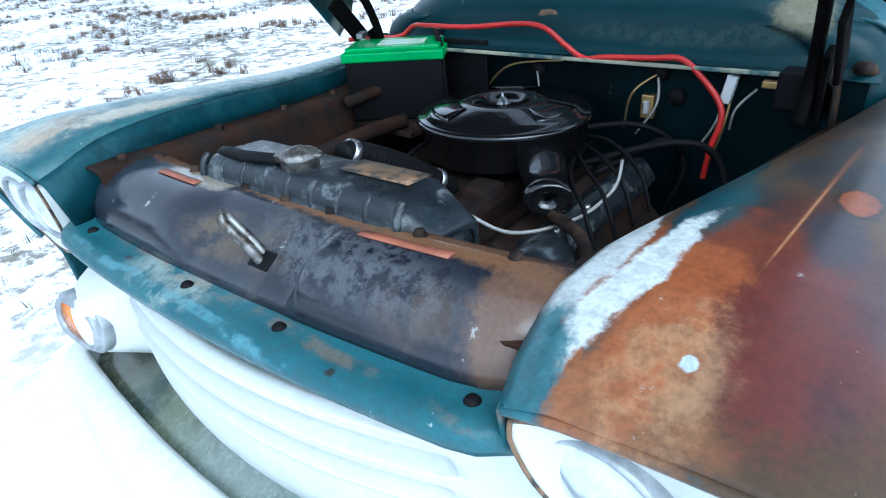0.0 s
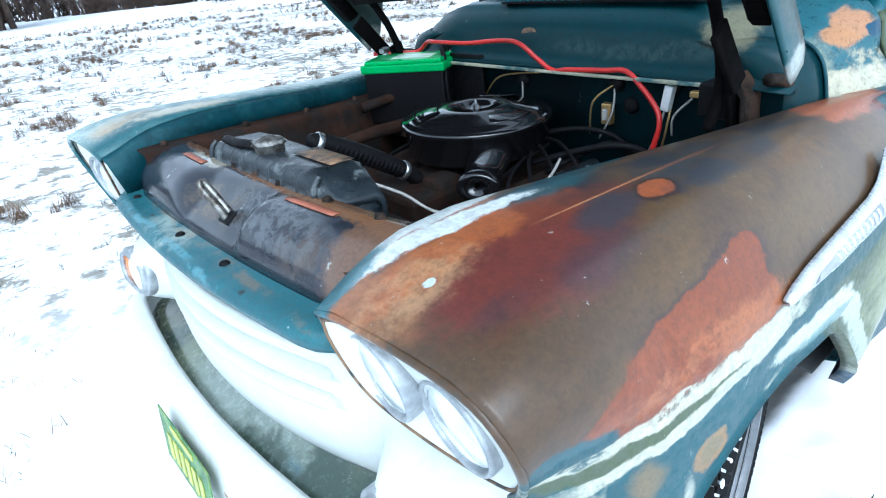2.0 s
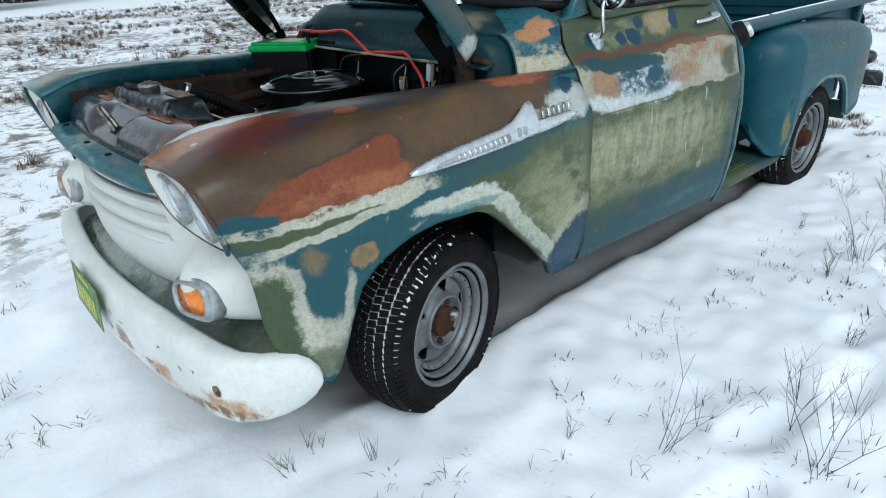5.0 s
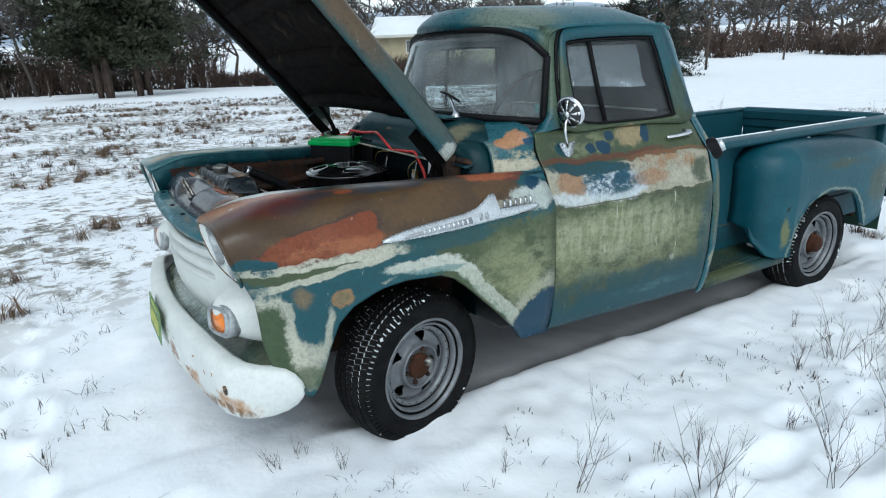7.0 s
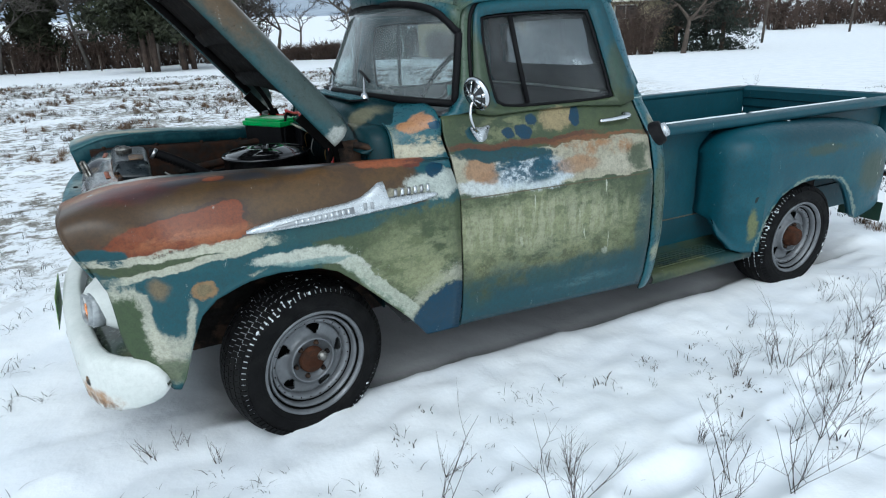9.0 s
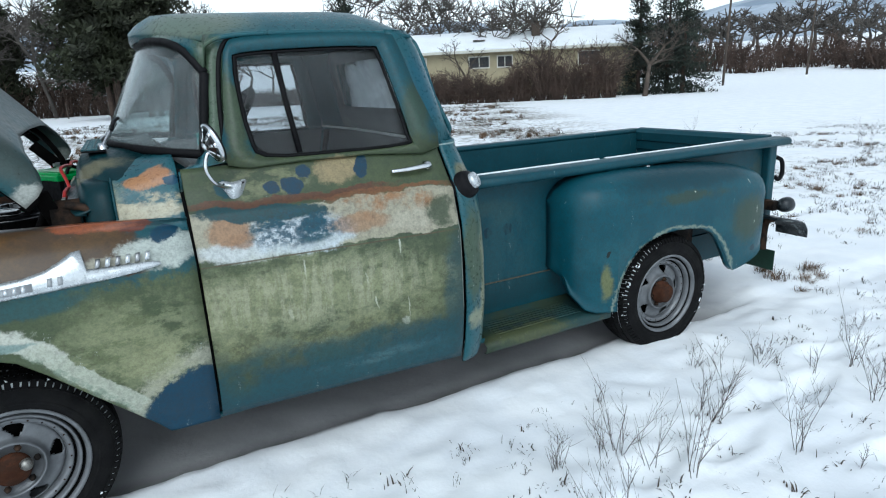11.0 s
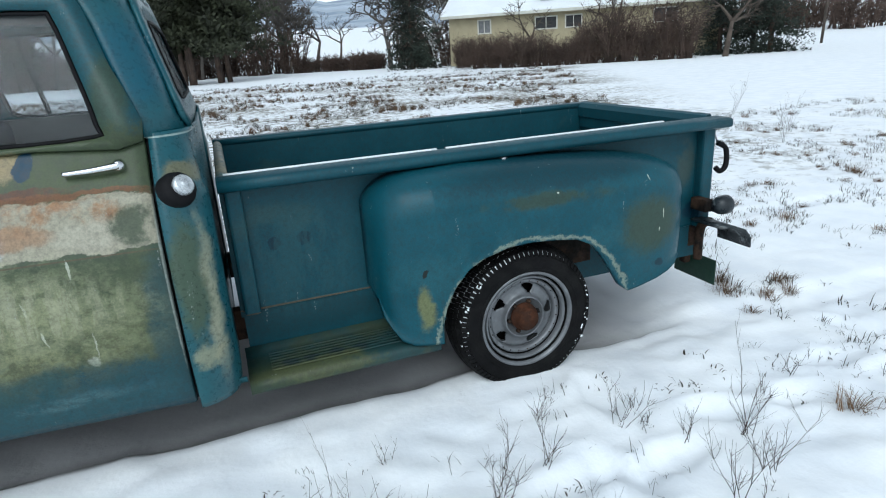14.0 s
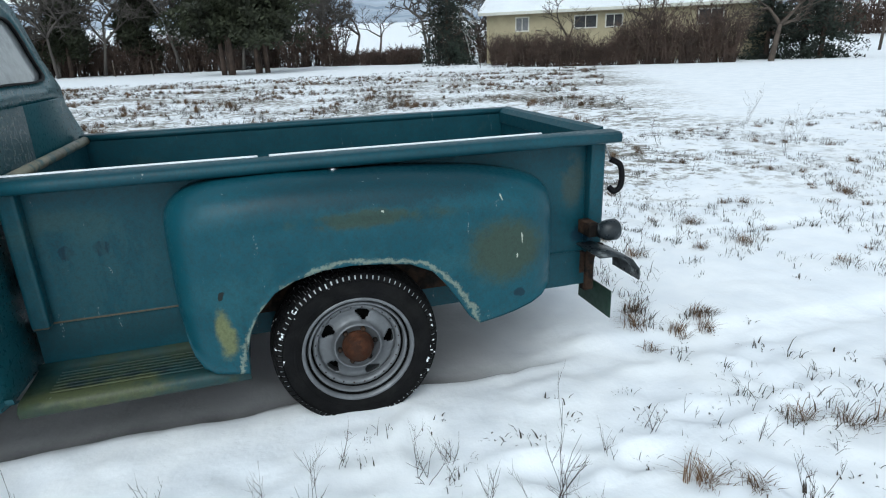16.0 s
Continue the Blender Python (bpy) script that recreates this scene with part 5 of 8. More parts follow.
# grille, parking lamps, valance, bumper
def grille_x(y, z):
    a = abs(y)
    base = -0.700 + 0.42 * min(a, 0.5) ** 2 + 0.34 * max(0.0, a - 0.5) + 3.0 * max(0.0, a - 0.68) ** 2
    lower = 0.022 * max(0.0, (0.70 - z) / 0.1) ** 2 - 0.016 * math.sin(max(0.0, min(1.0, (z - 0.60) / 0.36)) * math.pi)
    ya, za = (0.62, 0.695) if y < 0 else (0.595, 0.725)
    pod = -0.125 * math.exp(-(((a - ya) / 0.105) ** 4) - ((z - za) / 0.095) ** 4)
    return base + lower + pod


SLOTS = (0.893, 0.838, 0.782)
ys = [0.74 * math.copysign(abs(u) ** 0.85, u) for u in np.linspace(-1, 1, 75)]
zs = sorted(set([round(v, 4) for v in np.linspace(0.598, 0.958, 22)] + [round(c + d, 4) for c in SLOTS for d in (0.030, 0.024, 0.018, 0.012, 0.006, 0.0, -0.0066, -0.0076, -0.012, -0.020)]), reverse=True)


def grille_row(z):
    """Each louvre: a face that leans inward as it falls, then a sharp ledge."""
    line = []
    for y in ys:
        end = 1 - ramp(abs(y), 0.375, 0.402)
        dx = 0.0
        for c in SLOTS:
            d = z - c
            if -0.007 <= d < 0.030:
                dx = 0.034 * ((0.030 - d) / 0.037) ** 1.2
            elif -0.020 < d < -0.007:
                dx = -0.005 * (0.020 + d) / 0.013
        line.append((grille_x(y, z) + dx * end, y, z))
    return line


grille = sheet("grille", [grille_row(z) for z in zs], M_WHITE, truck, "white painted grille panel with three long slots", thick=0.004, flip=True)
for s in (1, -1):
    turn = Matrix.Translation((-0.690, -0.608, 0.692) if s > 0 else (-0.694, 0.580, 0.732)) @ pose(0, 0, 0, -8 * s, 8, 10 if s > 0 else 4)
    rounded = lambda ry, rz, dx: [tuple(turn @ Vector((dx, -s * ry * math.copysign(abs(math.cos(a)) ** 0.65, math.cos(a)), rz * math.copysign(abs(math.sin(a)) ** 0.65, math.sin(a))))) for a in np.linspace(0, 2 * math.pi, 32, endpoint=False)]
    lampo = sheet("parking_lamp", [rounded(ry, rz, dx) for dx, ry, rz in ((0.03, 0.088, 0.060), (-0.004, 0.088, 0.060), (-0.008, 0.084, 0.057), (-0.007, 0.079, 0.052), (-0.016, 0.078, 0.051), (-0.020, 0.074, 0.047), (-0.017, 0.067, 0.041), (-0.004, 0.065, 0.039))], M_BEZEL, grille, "dull metal parking lamp bezel", thick=0.003, wrap=True, flip=s < 0)
    fill("amber_lens", rounded(0.066, 0.040, -0.009), M_AMBER, lampo, "amber plastic lens", 0.003, crown=(-0.010, 0, 0))


BPATH = ((-0.825, 0.0), (-0.822, 0.12), (-0.815, 0.24), (-0.803, 0.36), (-0.788, 0.48), (-0.770, 0.60), (-0.752, 0.70), (-0.722, 0.765), (-0.675, 0.812), (-0.620, 0.840), (-0.570, 0.852), (-0.535, 0.858), (-0.515, 0.860), (-0.508, 0.8605))
BUP = (0.110, 0.110, 0.110, 0.109, 0.108, 0.106, 0.103, 0.098, 0.092, 0.084, 0.072, 0.050, 0.020, -0.005)
BDN = (-0.105, -0.105, -0.105, -0.104, -0.102, -0.100, -0.097, -0.093, -0.088, -0.080, -0.070, -0.055, -0.035, -0.020)


def bumper_x(y):
    return lerp(abs(y), [q[1] for q in BPATH], [q[0] for q in BPATH])


def bumper_pt(i, side, dx, h):
    x, y = BPATH[i]
    k = max(0.0, 1 - max(0, i - 6) / 5)
    z = 0.490 + (BUP[i] * h if h > 0 else -BDN[i] * h) - 0.012 * (y / 0.8) ** 2
    return x + dx * (0.35 + 0.65 * k), side * (y - dx * 0.8 * (1 - k)), z


BROWS = ((0.072, 0.98), (0.060, 1.02), (0.040, 1.035), (0.024, 1.01), (0.012, 0.93), (0.004, 0.65), (0.0, 0.10), (0.002, -0.50), (0.008, -0.85), (0.016, -0.98), (0.035, -1.0))
bumper = sheet("front_bumper", [[bumper_pt(i, -1, dx, h) for i in range(13, 0, -1)] + [bumper_pt(i, 1, dx, h) for i in range(14)] for dx, h in BROWS], M_BUMPER, truck, "white painted front bumper with rust chips", thick=0.005, flip=True)
for y in (-0.735, 0.735, -0.30, 0.30):
    lathe("bumper_bolt", [(0.0, 0.010), (0.014, 0.008), (0.020, 0.002), (0.021, 0.0)], M_RADRUST if abs(y) > 0.5 else M_WHITE, bumper, "rusty round bolt head", segs=14, at=(bumper_x(y) + 0.001, y, 0.490), turn=pose(0, 0, 0, 0, -90, 0))
plate = new("licence_plate")
plate.parent = truck
plate["label"] = "faded green licence plate on the bumper"
PM = pose(-0.845, -0.040, 0.542, 0, 6, 0) @ pose(0, 0, 0, 3, 0, 0)
bm = bmesh.new()
for v in add_box(bm, (0, 0, 0), (0.003, 0.27, 0.145)):
    v.co = PM @ v.co
part("plate_sheet", bm, M_PLATE, plate, bevel=0.001)
for k in range(7):
    bm = bmesh.new()
    c, size = ((-0.003, 0.085 - 0.034 * k, -0.012), (0.003, 0.020, 0.066)) if k < 6 else ((-0.003, 0, 0.055), (0.003, 0.12, 0.014))
    for v in add_box(bm, c, size):
        v.co = PM @ v.co
    part("raised_bar", bm, M_PLATETEXT, plate, "raised yellow bar", bevel=0.001)
sheet("bumper_valance", [[((bumper_x(y) + 0.085) * (1 - u) + (max(grille_x(y, 0.60), -0.69) + 0.012) * u, y, 0.555 + zz - 0.03 * (abs(y) / 0.8) ** 2) for y in np.linspace(-0.80, 0.80, 41)] for u, zz in ((-0.15, -0.03), (0.0, 0.0), (0.2, 0.012), (0.5, 0.020), (0.8, 0.032), (0.92, 0.042), (1.0, 0.055))], M_VALANCE, truck, "weathered green splash panel behind the bumper", thick=0.004)
box("front_crossmember", (-0.55, 0, 0.50), (0.10, 1.0, 0.10), M_FRAME, truck, bevel=0.01)
box("radiator_support", (-0.52, 0, 0.78), (0.03, 1.0, 0.42), M_FRAME, truck, bevel=0.01)

# hood, standing open on its hinges
HU, HW = Vector((-0.643, 0, 0.766)), Vector((0.766, 0, 0.643))


def hood_pt(u, y, w):
    return Vector((0.205, y, 1.165)) + HU * u + HW * w


def hood_skin(u, k):
    half = 0.70 - 0.05 * max(0, (u - 0.6) / 0.5) ** 2
    prof = ((1.0, 0.0), (1.004, 0.012), (1.003, 0.050), (0.992, 0.080), (0.96, 0.100), (0.85, 0.118), (0.62, 0.130), (0.30, 0.138), (0.0, 0.141))
    f, w = prof[k] if k < 9 else (-prof[16 - k][0], prof[16 - k][1])
    nose = 0.10 * max(0, (u - 0.88) / 0.25) ** 2
    arch = 0.165 * (1 - min(1.0, abs(f)) ** 7)
    return hood_pt(arch + u * (1.10 - arch) / 1.10, -half * f, w - nose)


hood = sheet("hood", [[tuple(hood_skin(u, k)) for k in range(17)] for u in (0.0, 0.02, 0.08, 0.2, 0.35, 0.5, 0.65, 0.8, 0.9, 0.98, 1.05, 1.10)], M_HOOD, truck, "teal and brown hood standing open", thick=0.006)
sheet("hood_liner", [[tuple(hood_pt(u, y, 0.045 + 0.03 * (1 - (y / 0.62) ** 2))) for y in np.linspace(-0.645, 0.645, 9)] for u in (0.20, 0.4, 0.6, 0.9, 1.02)], M_HOODIN, hood, "rusty underside of the hood", thick=0.003)
for s in (-1, 1):
    sheet("side_frame", [[tuple(hood_pt(u, s * y, w)) for u in (0.14, 0.3, 0.6, 0.9, 1.03)] for y, w in ((0.685, 0.012), (0.655, 0.012), (0.640, 0.025), (0.640, 0.04))], M_HOODFRAME, hood, thick=0.004)
for u in (0.22, 0.48, 0.76, 1.0):
    sheet("cross_rib", [[tuple(hood_pt(u + du, y, w + 0.02 * (1 - (y / 0.6) ** 2))) for y in np.linspace(-0.59, 0.59, 7)] for du, w in ((-0.045, 0.06), (-0.03, 0.03), (0.03, 0.03), (0.045, 0.06))], M_HOODFRAME if u in (0.22, 1.0) else M_HOODIN, hood, thick=0.003)
for s in (-1, 1):
    hinge = new("hood_hinge")
    hinge.parent = truck
    hinge["label"] = "black hood hinge arms"
    tube("arm", [(0.20, s * 0.555, 1.06), (0.235, s * 0.555, 1.16), (0.17, s * 0.56, 1.31), (0.06, s * 0.57, 1.42)], 0.012, M_HOODFRAME, hinge, sides=8)
    box("arm_plate", (0.255, s * 0.575, 1.12), (0.05, 0.012, 0.15), M_HOODFRAME, hinge, bevel=0.004, turn=(0, -18, 0))
    box("arm_plate", (0.165, s * 0.60, 1.215), (0.05, 0.012, 0.16), M_HOODFRAME, hinge, bevel=0.004, turn=(0, -40, 0))
    sheet("hinge_pocket", [[(x, s * y, z) for x in (0.25, 0.30, 0.35, 0.40)] for y, z in ((0.60, 0.90), (0.60, 1.05), (0.595, 1.12), (0.56, 1.16))], M_FRAME, hinge, thick=0.004)

# cab
Z_BELT = 1.235


def cab_y(x, z):
    """The cab's side (towards the driver) at a height."""
    belt = -0.706 - 0.045 * (x - 1.0)
    if z >= Z_BELT:
        return belt + (z - Z_BELT) * 0.27
    shoulder = -0.822 - 0.085 * (x - 0.8)
    lower = -0.855 - 0.065 * (x - 0.8)
    pts = ((0.30, lower + 0.06), (0.375, lower + 0.035), (0.45, lower + 0.014), (0.60, lower - 0.004), (0.80, lower - 0.004), (0.915, lower + 0.002), (0.93, lower + 0.006), (0.945, lower + 0.012), (1.072, shoulder + 0.030), (1.088, shoulder + 0.040), (1.098, shoulder + 0.055), (1.16, shoulder + 0.10), (1.215, belt - 0.012), (Z_BELT, belt))
    return lerp(z, [q[0] for q in pts], [q[1] for q in pts])


ZD = [0.372, 0.40, 0.45, 0.52, 0.60, 0.70, 0.80, 0.88, 0.915, 0.928, 0.945, 0.97, 1.0, 1.03, 1.055, 1.072, 1.080, 1.088, 1.098, 1.115, 1.14, 1.18, 1.215, Z_BELT]


def door_side(s):
    door = new("door")
    door.parent = truck
    door["label"] = "olive and cream worn door with blue spots" if s > 0 else "teal truck door"
    skin = M_DOOR if s > 0 else M_CAB
    P = lambda x, z, out=0.0: (x, s * (cab_y(x, z) - out), z)
    xs = [0.646, 0.653] + list(np.linspace(0.70, 1.55, 14)) + [1.588, 1.596]
    sheet("door_skin", [[P(x, z, -0.012 if x in (0.648, 1.596) else 0) for x in xs] for z in ZD], skin, door, thick=0.01, flip=s < 0)
    out = smooth_loop([(x, 0, z) for x, z in ((0.800, 1.232), (0.815, 1.40), (0.835, 1.54), (0.862, 1.632), (0.93, 1.656), (1.20, 1.668), (1.44, 1.662), (1.486, 1.635), (1.535, 1.46), (1.592, 1.228), (1.30, 1.224), (1.05, 1.224))], 3)
    inn = smooth_loop([(x, 0, z) for x, z in ((0.925, 1.247), (0.880, 1.32), (0.868, 1.46), (0.872, 1.570), (0.905, 1.604), (1.15, 1.618), (1.375, 1.618), (1.412, 1.598), (1.446, 1.46), (1.480, 1.285), (1.462, 1.243), (1.18, 1.237))], 3)
    lift = lambda q, o: Vector(P(q.x, q.z, o))
    fr = frame_panel("window_frame", [lift(q, 0.004) for q in out], [lift(q, 0.004) for q in inn], skin, door, thick=0.012)
    inn2 = [q + (Vector((1.19, 0, 1.43)) - q) * 0.04 for q in inn]
    gk = frame_panel("gasket", [lift(q, 0.000) for q in inn], [lift(q, -0.006) for q in inn2], M_RUBBER, door, "black window rubber", thick=0.012)
    for o in (fr, gk):
        if s < 0:
            o.data.flip_normals()
    gl = fill("side_glass", [lift(q, -0.012) for q in inn], M_GLASS, door, "clear side window", 0.003)
    gl.visible_shadow = False
    gl.data.polygons.foreach_set("use_smooth", [False] * len(gl.data.polygons))
    tube("vent_post", [P(1.052, 1.255, -0.004), P(1.035, 1.42, -0.004), P(1.022, 1.602, -0.004)], 0.011, M_RUBBER, door, "black vent window post", smooth_steps=1)
    tube("frame_gap", [P(0.797, 1.25, 0.002), P(0.804, 1.40, 0.002), P(0.822, 1.54, 0.002), P(0.850, 1.628, 0.002), P(0.92, 1.662, 0.002), P(1.20, 1.676, 0.002)], 0.008, M_RUBBER, door, "black seal round the window frame", smooth_steps=3)
    h = tube("door_handle", [P(1.365, 1.160, 0.022), P(1.43, 1.163, 0.028), P(1.49, 1.168, 0.030), P(1.515, 1.170, 0.026)], 0.008, M_CHROME, door, "chrome lever handle", taper=1.5)
    lathe("handle_button", [(0.0, 0.012), (0.013, 0.010), (0.018, 0.0), (0.018, -0.03)], M_CHROME, h, segs=16, at=P(1.515, 1.168, 0.02), axis="-y" if s > 0 else "y")
    sheet("door_inner", [[(x, s * (cab_y(x, z) + 0.05), z) for x in (0.68, 1.56)] for z in (0.42, 0.8, 1.05, 1.24)], M_GREY, door, "grey inner door panel", thick=0.006, flip=s > 0)
    # black strips added behind the door gaps to give them shade
    for x in (0.640, 1.599):
        sheet("door_seal", [[(x + d, s * (cab_y(x, z) + (0.030 if z < 1.2 else 0.02)), z) for d in (-0.016, 0.016)] for z in ZD], M_RUBBER, door, "black strip behind the door gap, standing in for shade", thick=0.004, flip=s < 0)
    return door


door_near = door_side(1)
door_far = door_side(-1)
# round mirror on a bent arm
mir = new("side_mirror")
mir.parent = door_near
mir["label"] = "round chrome mirror on a curved arm"
foot = fill("bracket", smooth_loop([(0.803 + a, -0.724 - 0.45 * max(0.0, -b) - (0.014 if abs(a) < 0.02 and abs(b) < 0.02 else 0), 1.158 + b) for a, b in ((-0.040, 0.026), (-0.012, 0.020), (0.012, 0.020), (0.040, 0.026), (0.040, 0.012), (0.010, -0.040), (-0.010, -0.040), (-0.040, 0.012))], 3), M_TRIM, mir, "white metal mirror foot with three screws", 0.006, crown=(0, -0.005, 0))
for a, b in ((-0.030, 0.017), (0.030, 0.017), (0.0, -0.030)):
    lathe("screw", [(0.0, 0.004), (0.005, 0.003), (0.0065, 0.0)], M_CASE, foot, segs=10, at=(0.803 + a, -0.729 - 0.45 * max(0.0, -b), 1.158 + b), axis="-y")
tube("mirror_arm", [(0.80, -0.728, 1.160), (0.770, -0.765, 1.170), (0.735, -0.80, 1.195), (0.715, -0.81, 1.235), (0.720, -0.805, 1.275), (0.738, -0.80, 1.300)], 0.006, M_CHROME, mir, sides=8)
lathe("mirror_head", [(0.0, -0.022), (0.018, -0.022), (0.022, -0.016), (0.045, -0.010), (0.060, 0.0), (0.063, 0.005), (0.061, 0.010), (0.056, 0.011), (0.0, 0.011)], M_BLACK, mir, segs=32, at=(0.742, -0.802, 1.318), turn=pose(0, 0, 0, 0, 72, 12))
lathe("mirror_rim", [(0.060, 0.004), (0.066, 0.008), (0.066, 0.014), (0.060, 0.016)], M_RUBBER, mir, segs=32, at=(0.742, -0.802, 1.318), turn=pose(0, 0, 0, 0, 72, 12))
MT = Matrix.Translation((0.742, -0.802, 1.318)) @ pose(0, 0, 0, 0, 72, 12)
# chrome wedges imitate a star-shaped reflection on the mirror's back
for k in range(8):
    a = 2 * math.pi * k / 8
    sheet("spoke", [[tuple(MT @ Vector((r * math.cos(a + w * q), r * math.sin(a + w * q), z))) for q in (-1, 1)] for r, w, z in ((0.010, 0.5, -0.0245), (0.030, 0.15, -0.0165), (0.059, 0.13, -0.0030))], M_CHROME, mir, thick=0.002)
lathe("hub_boss", [(0.0, -0.030), (0.010, -0.029), (0.013, -0.022)], M_CHROME, mir, segs=16, turn=MT)
lathe("chrome_ring", [(0.058, -0.004), (0.065, 0.0), (0.068, 0.006), (0.065, 0.010)], M_CHROME, mir, segs=32, turn=MT)

# cab shell: cowl sides, pillars, roof, corners and back
COWL_SIDE = ((-0.700, 1.05, 0, 1.05), (-0.686, 1.09, 0, 1.08), (-0.678, 1.13, 0, 1.12), (-0.668, 1.16, 0, 1.16), (-0.652, 1.184, 0, 1.195), (-0.622, 1.204, 0, 1.220), (-0.570, 1.220, 0, 1.236), (-0.500, 1.236, -0.668, 1.258), (-0.400, 1.258, -0.610, 1.274), (-0.320, 1.272, -0.52, 1.284))
for s in (1, -1):
    # from the rounded hood corner back to the door, rolled over at the top
    side_rows = []
    for y0, z0, y1, z1 in COWL_SIDE:
        y1 = y1 or cab_y(0.634, z1)
        side_rows.append([(0.452, s * (y0 + 0.030), z0 - 0.016), (0.443, s * (y0 + 0.012), z0 - 0.006)] + [(0.440 + 0.194 * k, s * (y0 + (y1 - y0) * k ** 0.8), z0 + (z1 - z0) * k) for k in (0.0, 0.04, 0.15, 0.35, 0.55, 0.75, 0.9, 1.0)])
    sheet("cowl_side", side_rows, M_CAB, truck, "teal cowl side with cream and orange patches", thick=0.006, flip=s < 0)
    sheet("hood_corner", [[(0.440, s * (y0 + 0.004), z0), (0.405, s * (y0 + 0.008), z0), (0.372, s * (y0 + 0.020), z0), (0.350, s * (y0 + 0.045), z0 - 0.002), (0.338, s * (y0 + 0.085), z0 - 0.004), (0.334, s * (y0 + 0.13), z0 - 0.006)] for y0, z0, _, _ in ((-0.716, 0.99, 0, 0),) + COWL_SIDE[:7]], M_COWL, truck, "teal rounded corner of the hood opening", thick=0.005, flip=s > 0)
    tube("cowl_edge", [(0.438, s * y0, z0) for y0, z0, _, _ in COWL_SIDE], 0.004, M_LIP, truck, sides=6, smooth_steps=2)
    sheet("a_pillar", [[(x0 + (x1 - x0) * u, s * (cab_y(x0 + (x1 - x0) * u, max(z, 1.236)) + 0.0 + (0.045 if u < 0.1 else 0)), z) for u in (0, 0.15, 0.5, 0.85, 1.0)] for z, x0, x1 in ((1.16, 0.635, 0.648), (1.225, 0.64, 0.648), (1.245, 0.70, 0.80), (1.30, 0.745, 0.806), (1.40, 0.765, 0.815), (1.50, 0.775, 0.828), (1.58, 0.782, 0.845), (1.64, 0.79, 0.88), (1.67, 0.80, 0.93))], M_CAB, truck, "olive windshield pillar", thick=0.02, flip=s < 0)
    # rear corner of the cab below the belt
    sheet("cab_corner", [[(1.604 + 0.146 * math.sin(a) * k, s * (cab_y(1.60, z) + 0.02 * (1 - k) + 0.14 * (1 - math.cos(a)) * k), z) for a in np.linspace(0, math.pi / 2, 9)] + [(1.745 - 0.0 * k, s * (cab_y(1.60, z) + 0.30), z), (1.745, 0.0, z)] for z, k in ((0.335, 0.92), (0.36, 0.97), (0.42, 1), (0.6, 1), (0.8, 1), (0.95, 1), (1.03, 1), (1.06, 0.97), (1.08, 0.92), (1.14, 0.86), (1.20, 0.82), (1.225, 0.80), (1.232, 0.83), (1.245, 0.83), (1.25, 0.79))], M_CAB, truck, "rounded teal cab corner with worn stripe", thick=0.008, flip=s < 0)
    # rear roof post
    sheet("rear_post", [[(xa + (xb - xa) * math.sin(a), s * (cab_y(1.59, z) + 0.11 * (1 - math.cos(a))), z) for a in np.linspace(0, math.pi / 2, 7)] + [(xb + 0.005, s * (cab_y(1.59, z) + 0.155), z)] for z, xa, xb in ((1.238, 1.585, 1.715), (1.32, 1.565, 1.69), (1.42, 1.538, 1.668), (1.52, 1.512, 1.645), (1.60, 1.488, 1.625), (1.65, 1.465, 1.605), (1.68, 1.45, 1.585))], M_CAB, truck, "teal rear roof post", thick=0.02, flip=s < 0)
    tube("drip_rail", [(0.78, s * -0.610, 1.625), (0.84, s * -0.605, 1.655), (0.95, s * -0.602, 1.668), (1.20, s * -0.606, 1.674), (1.45, s * -0.606, 1.668), (1.56, s * -0.596, 1.655)], 0.008, M_CAB, truck)


def roof_pt(u, v):
    """u from the visor to the back, v across."""
    half = 0.605 - 0.05 * (1 - u) ** 3 - 0.03 * max(0, (u - 0.8) / 0.2) ** 2
    xf = 0.585 + 0.24 * abs(v) ** 2.2
    xb = 1.63 - 0.05 * abs(v) ** 2.5
    x = xf + (xb - xf) * u
    crown = 0.135 * (1 - abs(v) ** 2.6) ** 0.9 * (1 - max(0, (0.10 - u) / 0.10) ** 2 * 0.45) * (1 - max(0, (u - 0.72) / 0.28) ** 2.4 * 0.85)
    return x, half * v, 1.665 + crown - 0.02 * (1 - u) ** 2


VV = [-1, -0.985, -0.95, -0.9, -0.8, -0.65, -0.5, -0.25, 0, 0.25, 0.5, 0.65, 0.8, 0.9, 0.95, 0.985, 1]
roof_rows = [[(x, y, z - 0.035 * (1 - abs(v) ** 4) - 0.006) for v in VV for x, y, z in ((roof_pt(0, v)),)]] + [[roof_pt(u, v) for v in VV] for u in (0.0, 0.03, 0.07, 0.15, 0.3, 0.5, 0.7, 0.8, 0.88, 0.94, 0.98, 1.0)]
sheet("roof", roof_rows, M_CAB, truck, "teal domed cab roof with a pale front", thick=0.012, flip=True)
back_out = smooth_loop([(1.715, -0.60, 1.245), (1.668, -0.575, 1.42), (1.618, -0.525, 1.63), (1.605, -0.34, 1.70), (1.60, 0.0, 1.715), (1.605, 0.34, 1.70), (1.618, 0.525, 1.63), (1.668, 0.575, 1.42), (1.715, 0.60, 1.245), (1.722, 0.0, 1.245)], 3)
back_in = smooth_loop([(1.695, -0.44, 1.33), (1.672, -0.45, 1.42), (1.634, -0.40, 1.575), (1.628, -0.25, 1.60), (1.626, 0.0, 1.605), (1.628, 0.25, 1.60), (1.634, 0.40, 1.575), (1.672, 0.45, 1.42), (1.695, 0.44, 1.33), (1.700, 0.0, 1.325)], 3)
frame_panel("cab_back", back_out, back_in, M_CAB, truck, "teal cab back panel", thick=0.015)
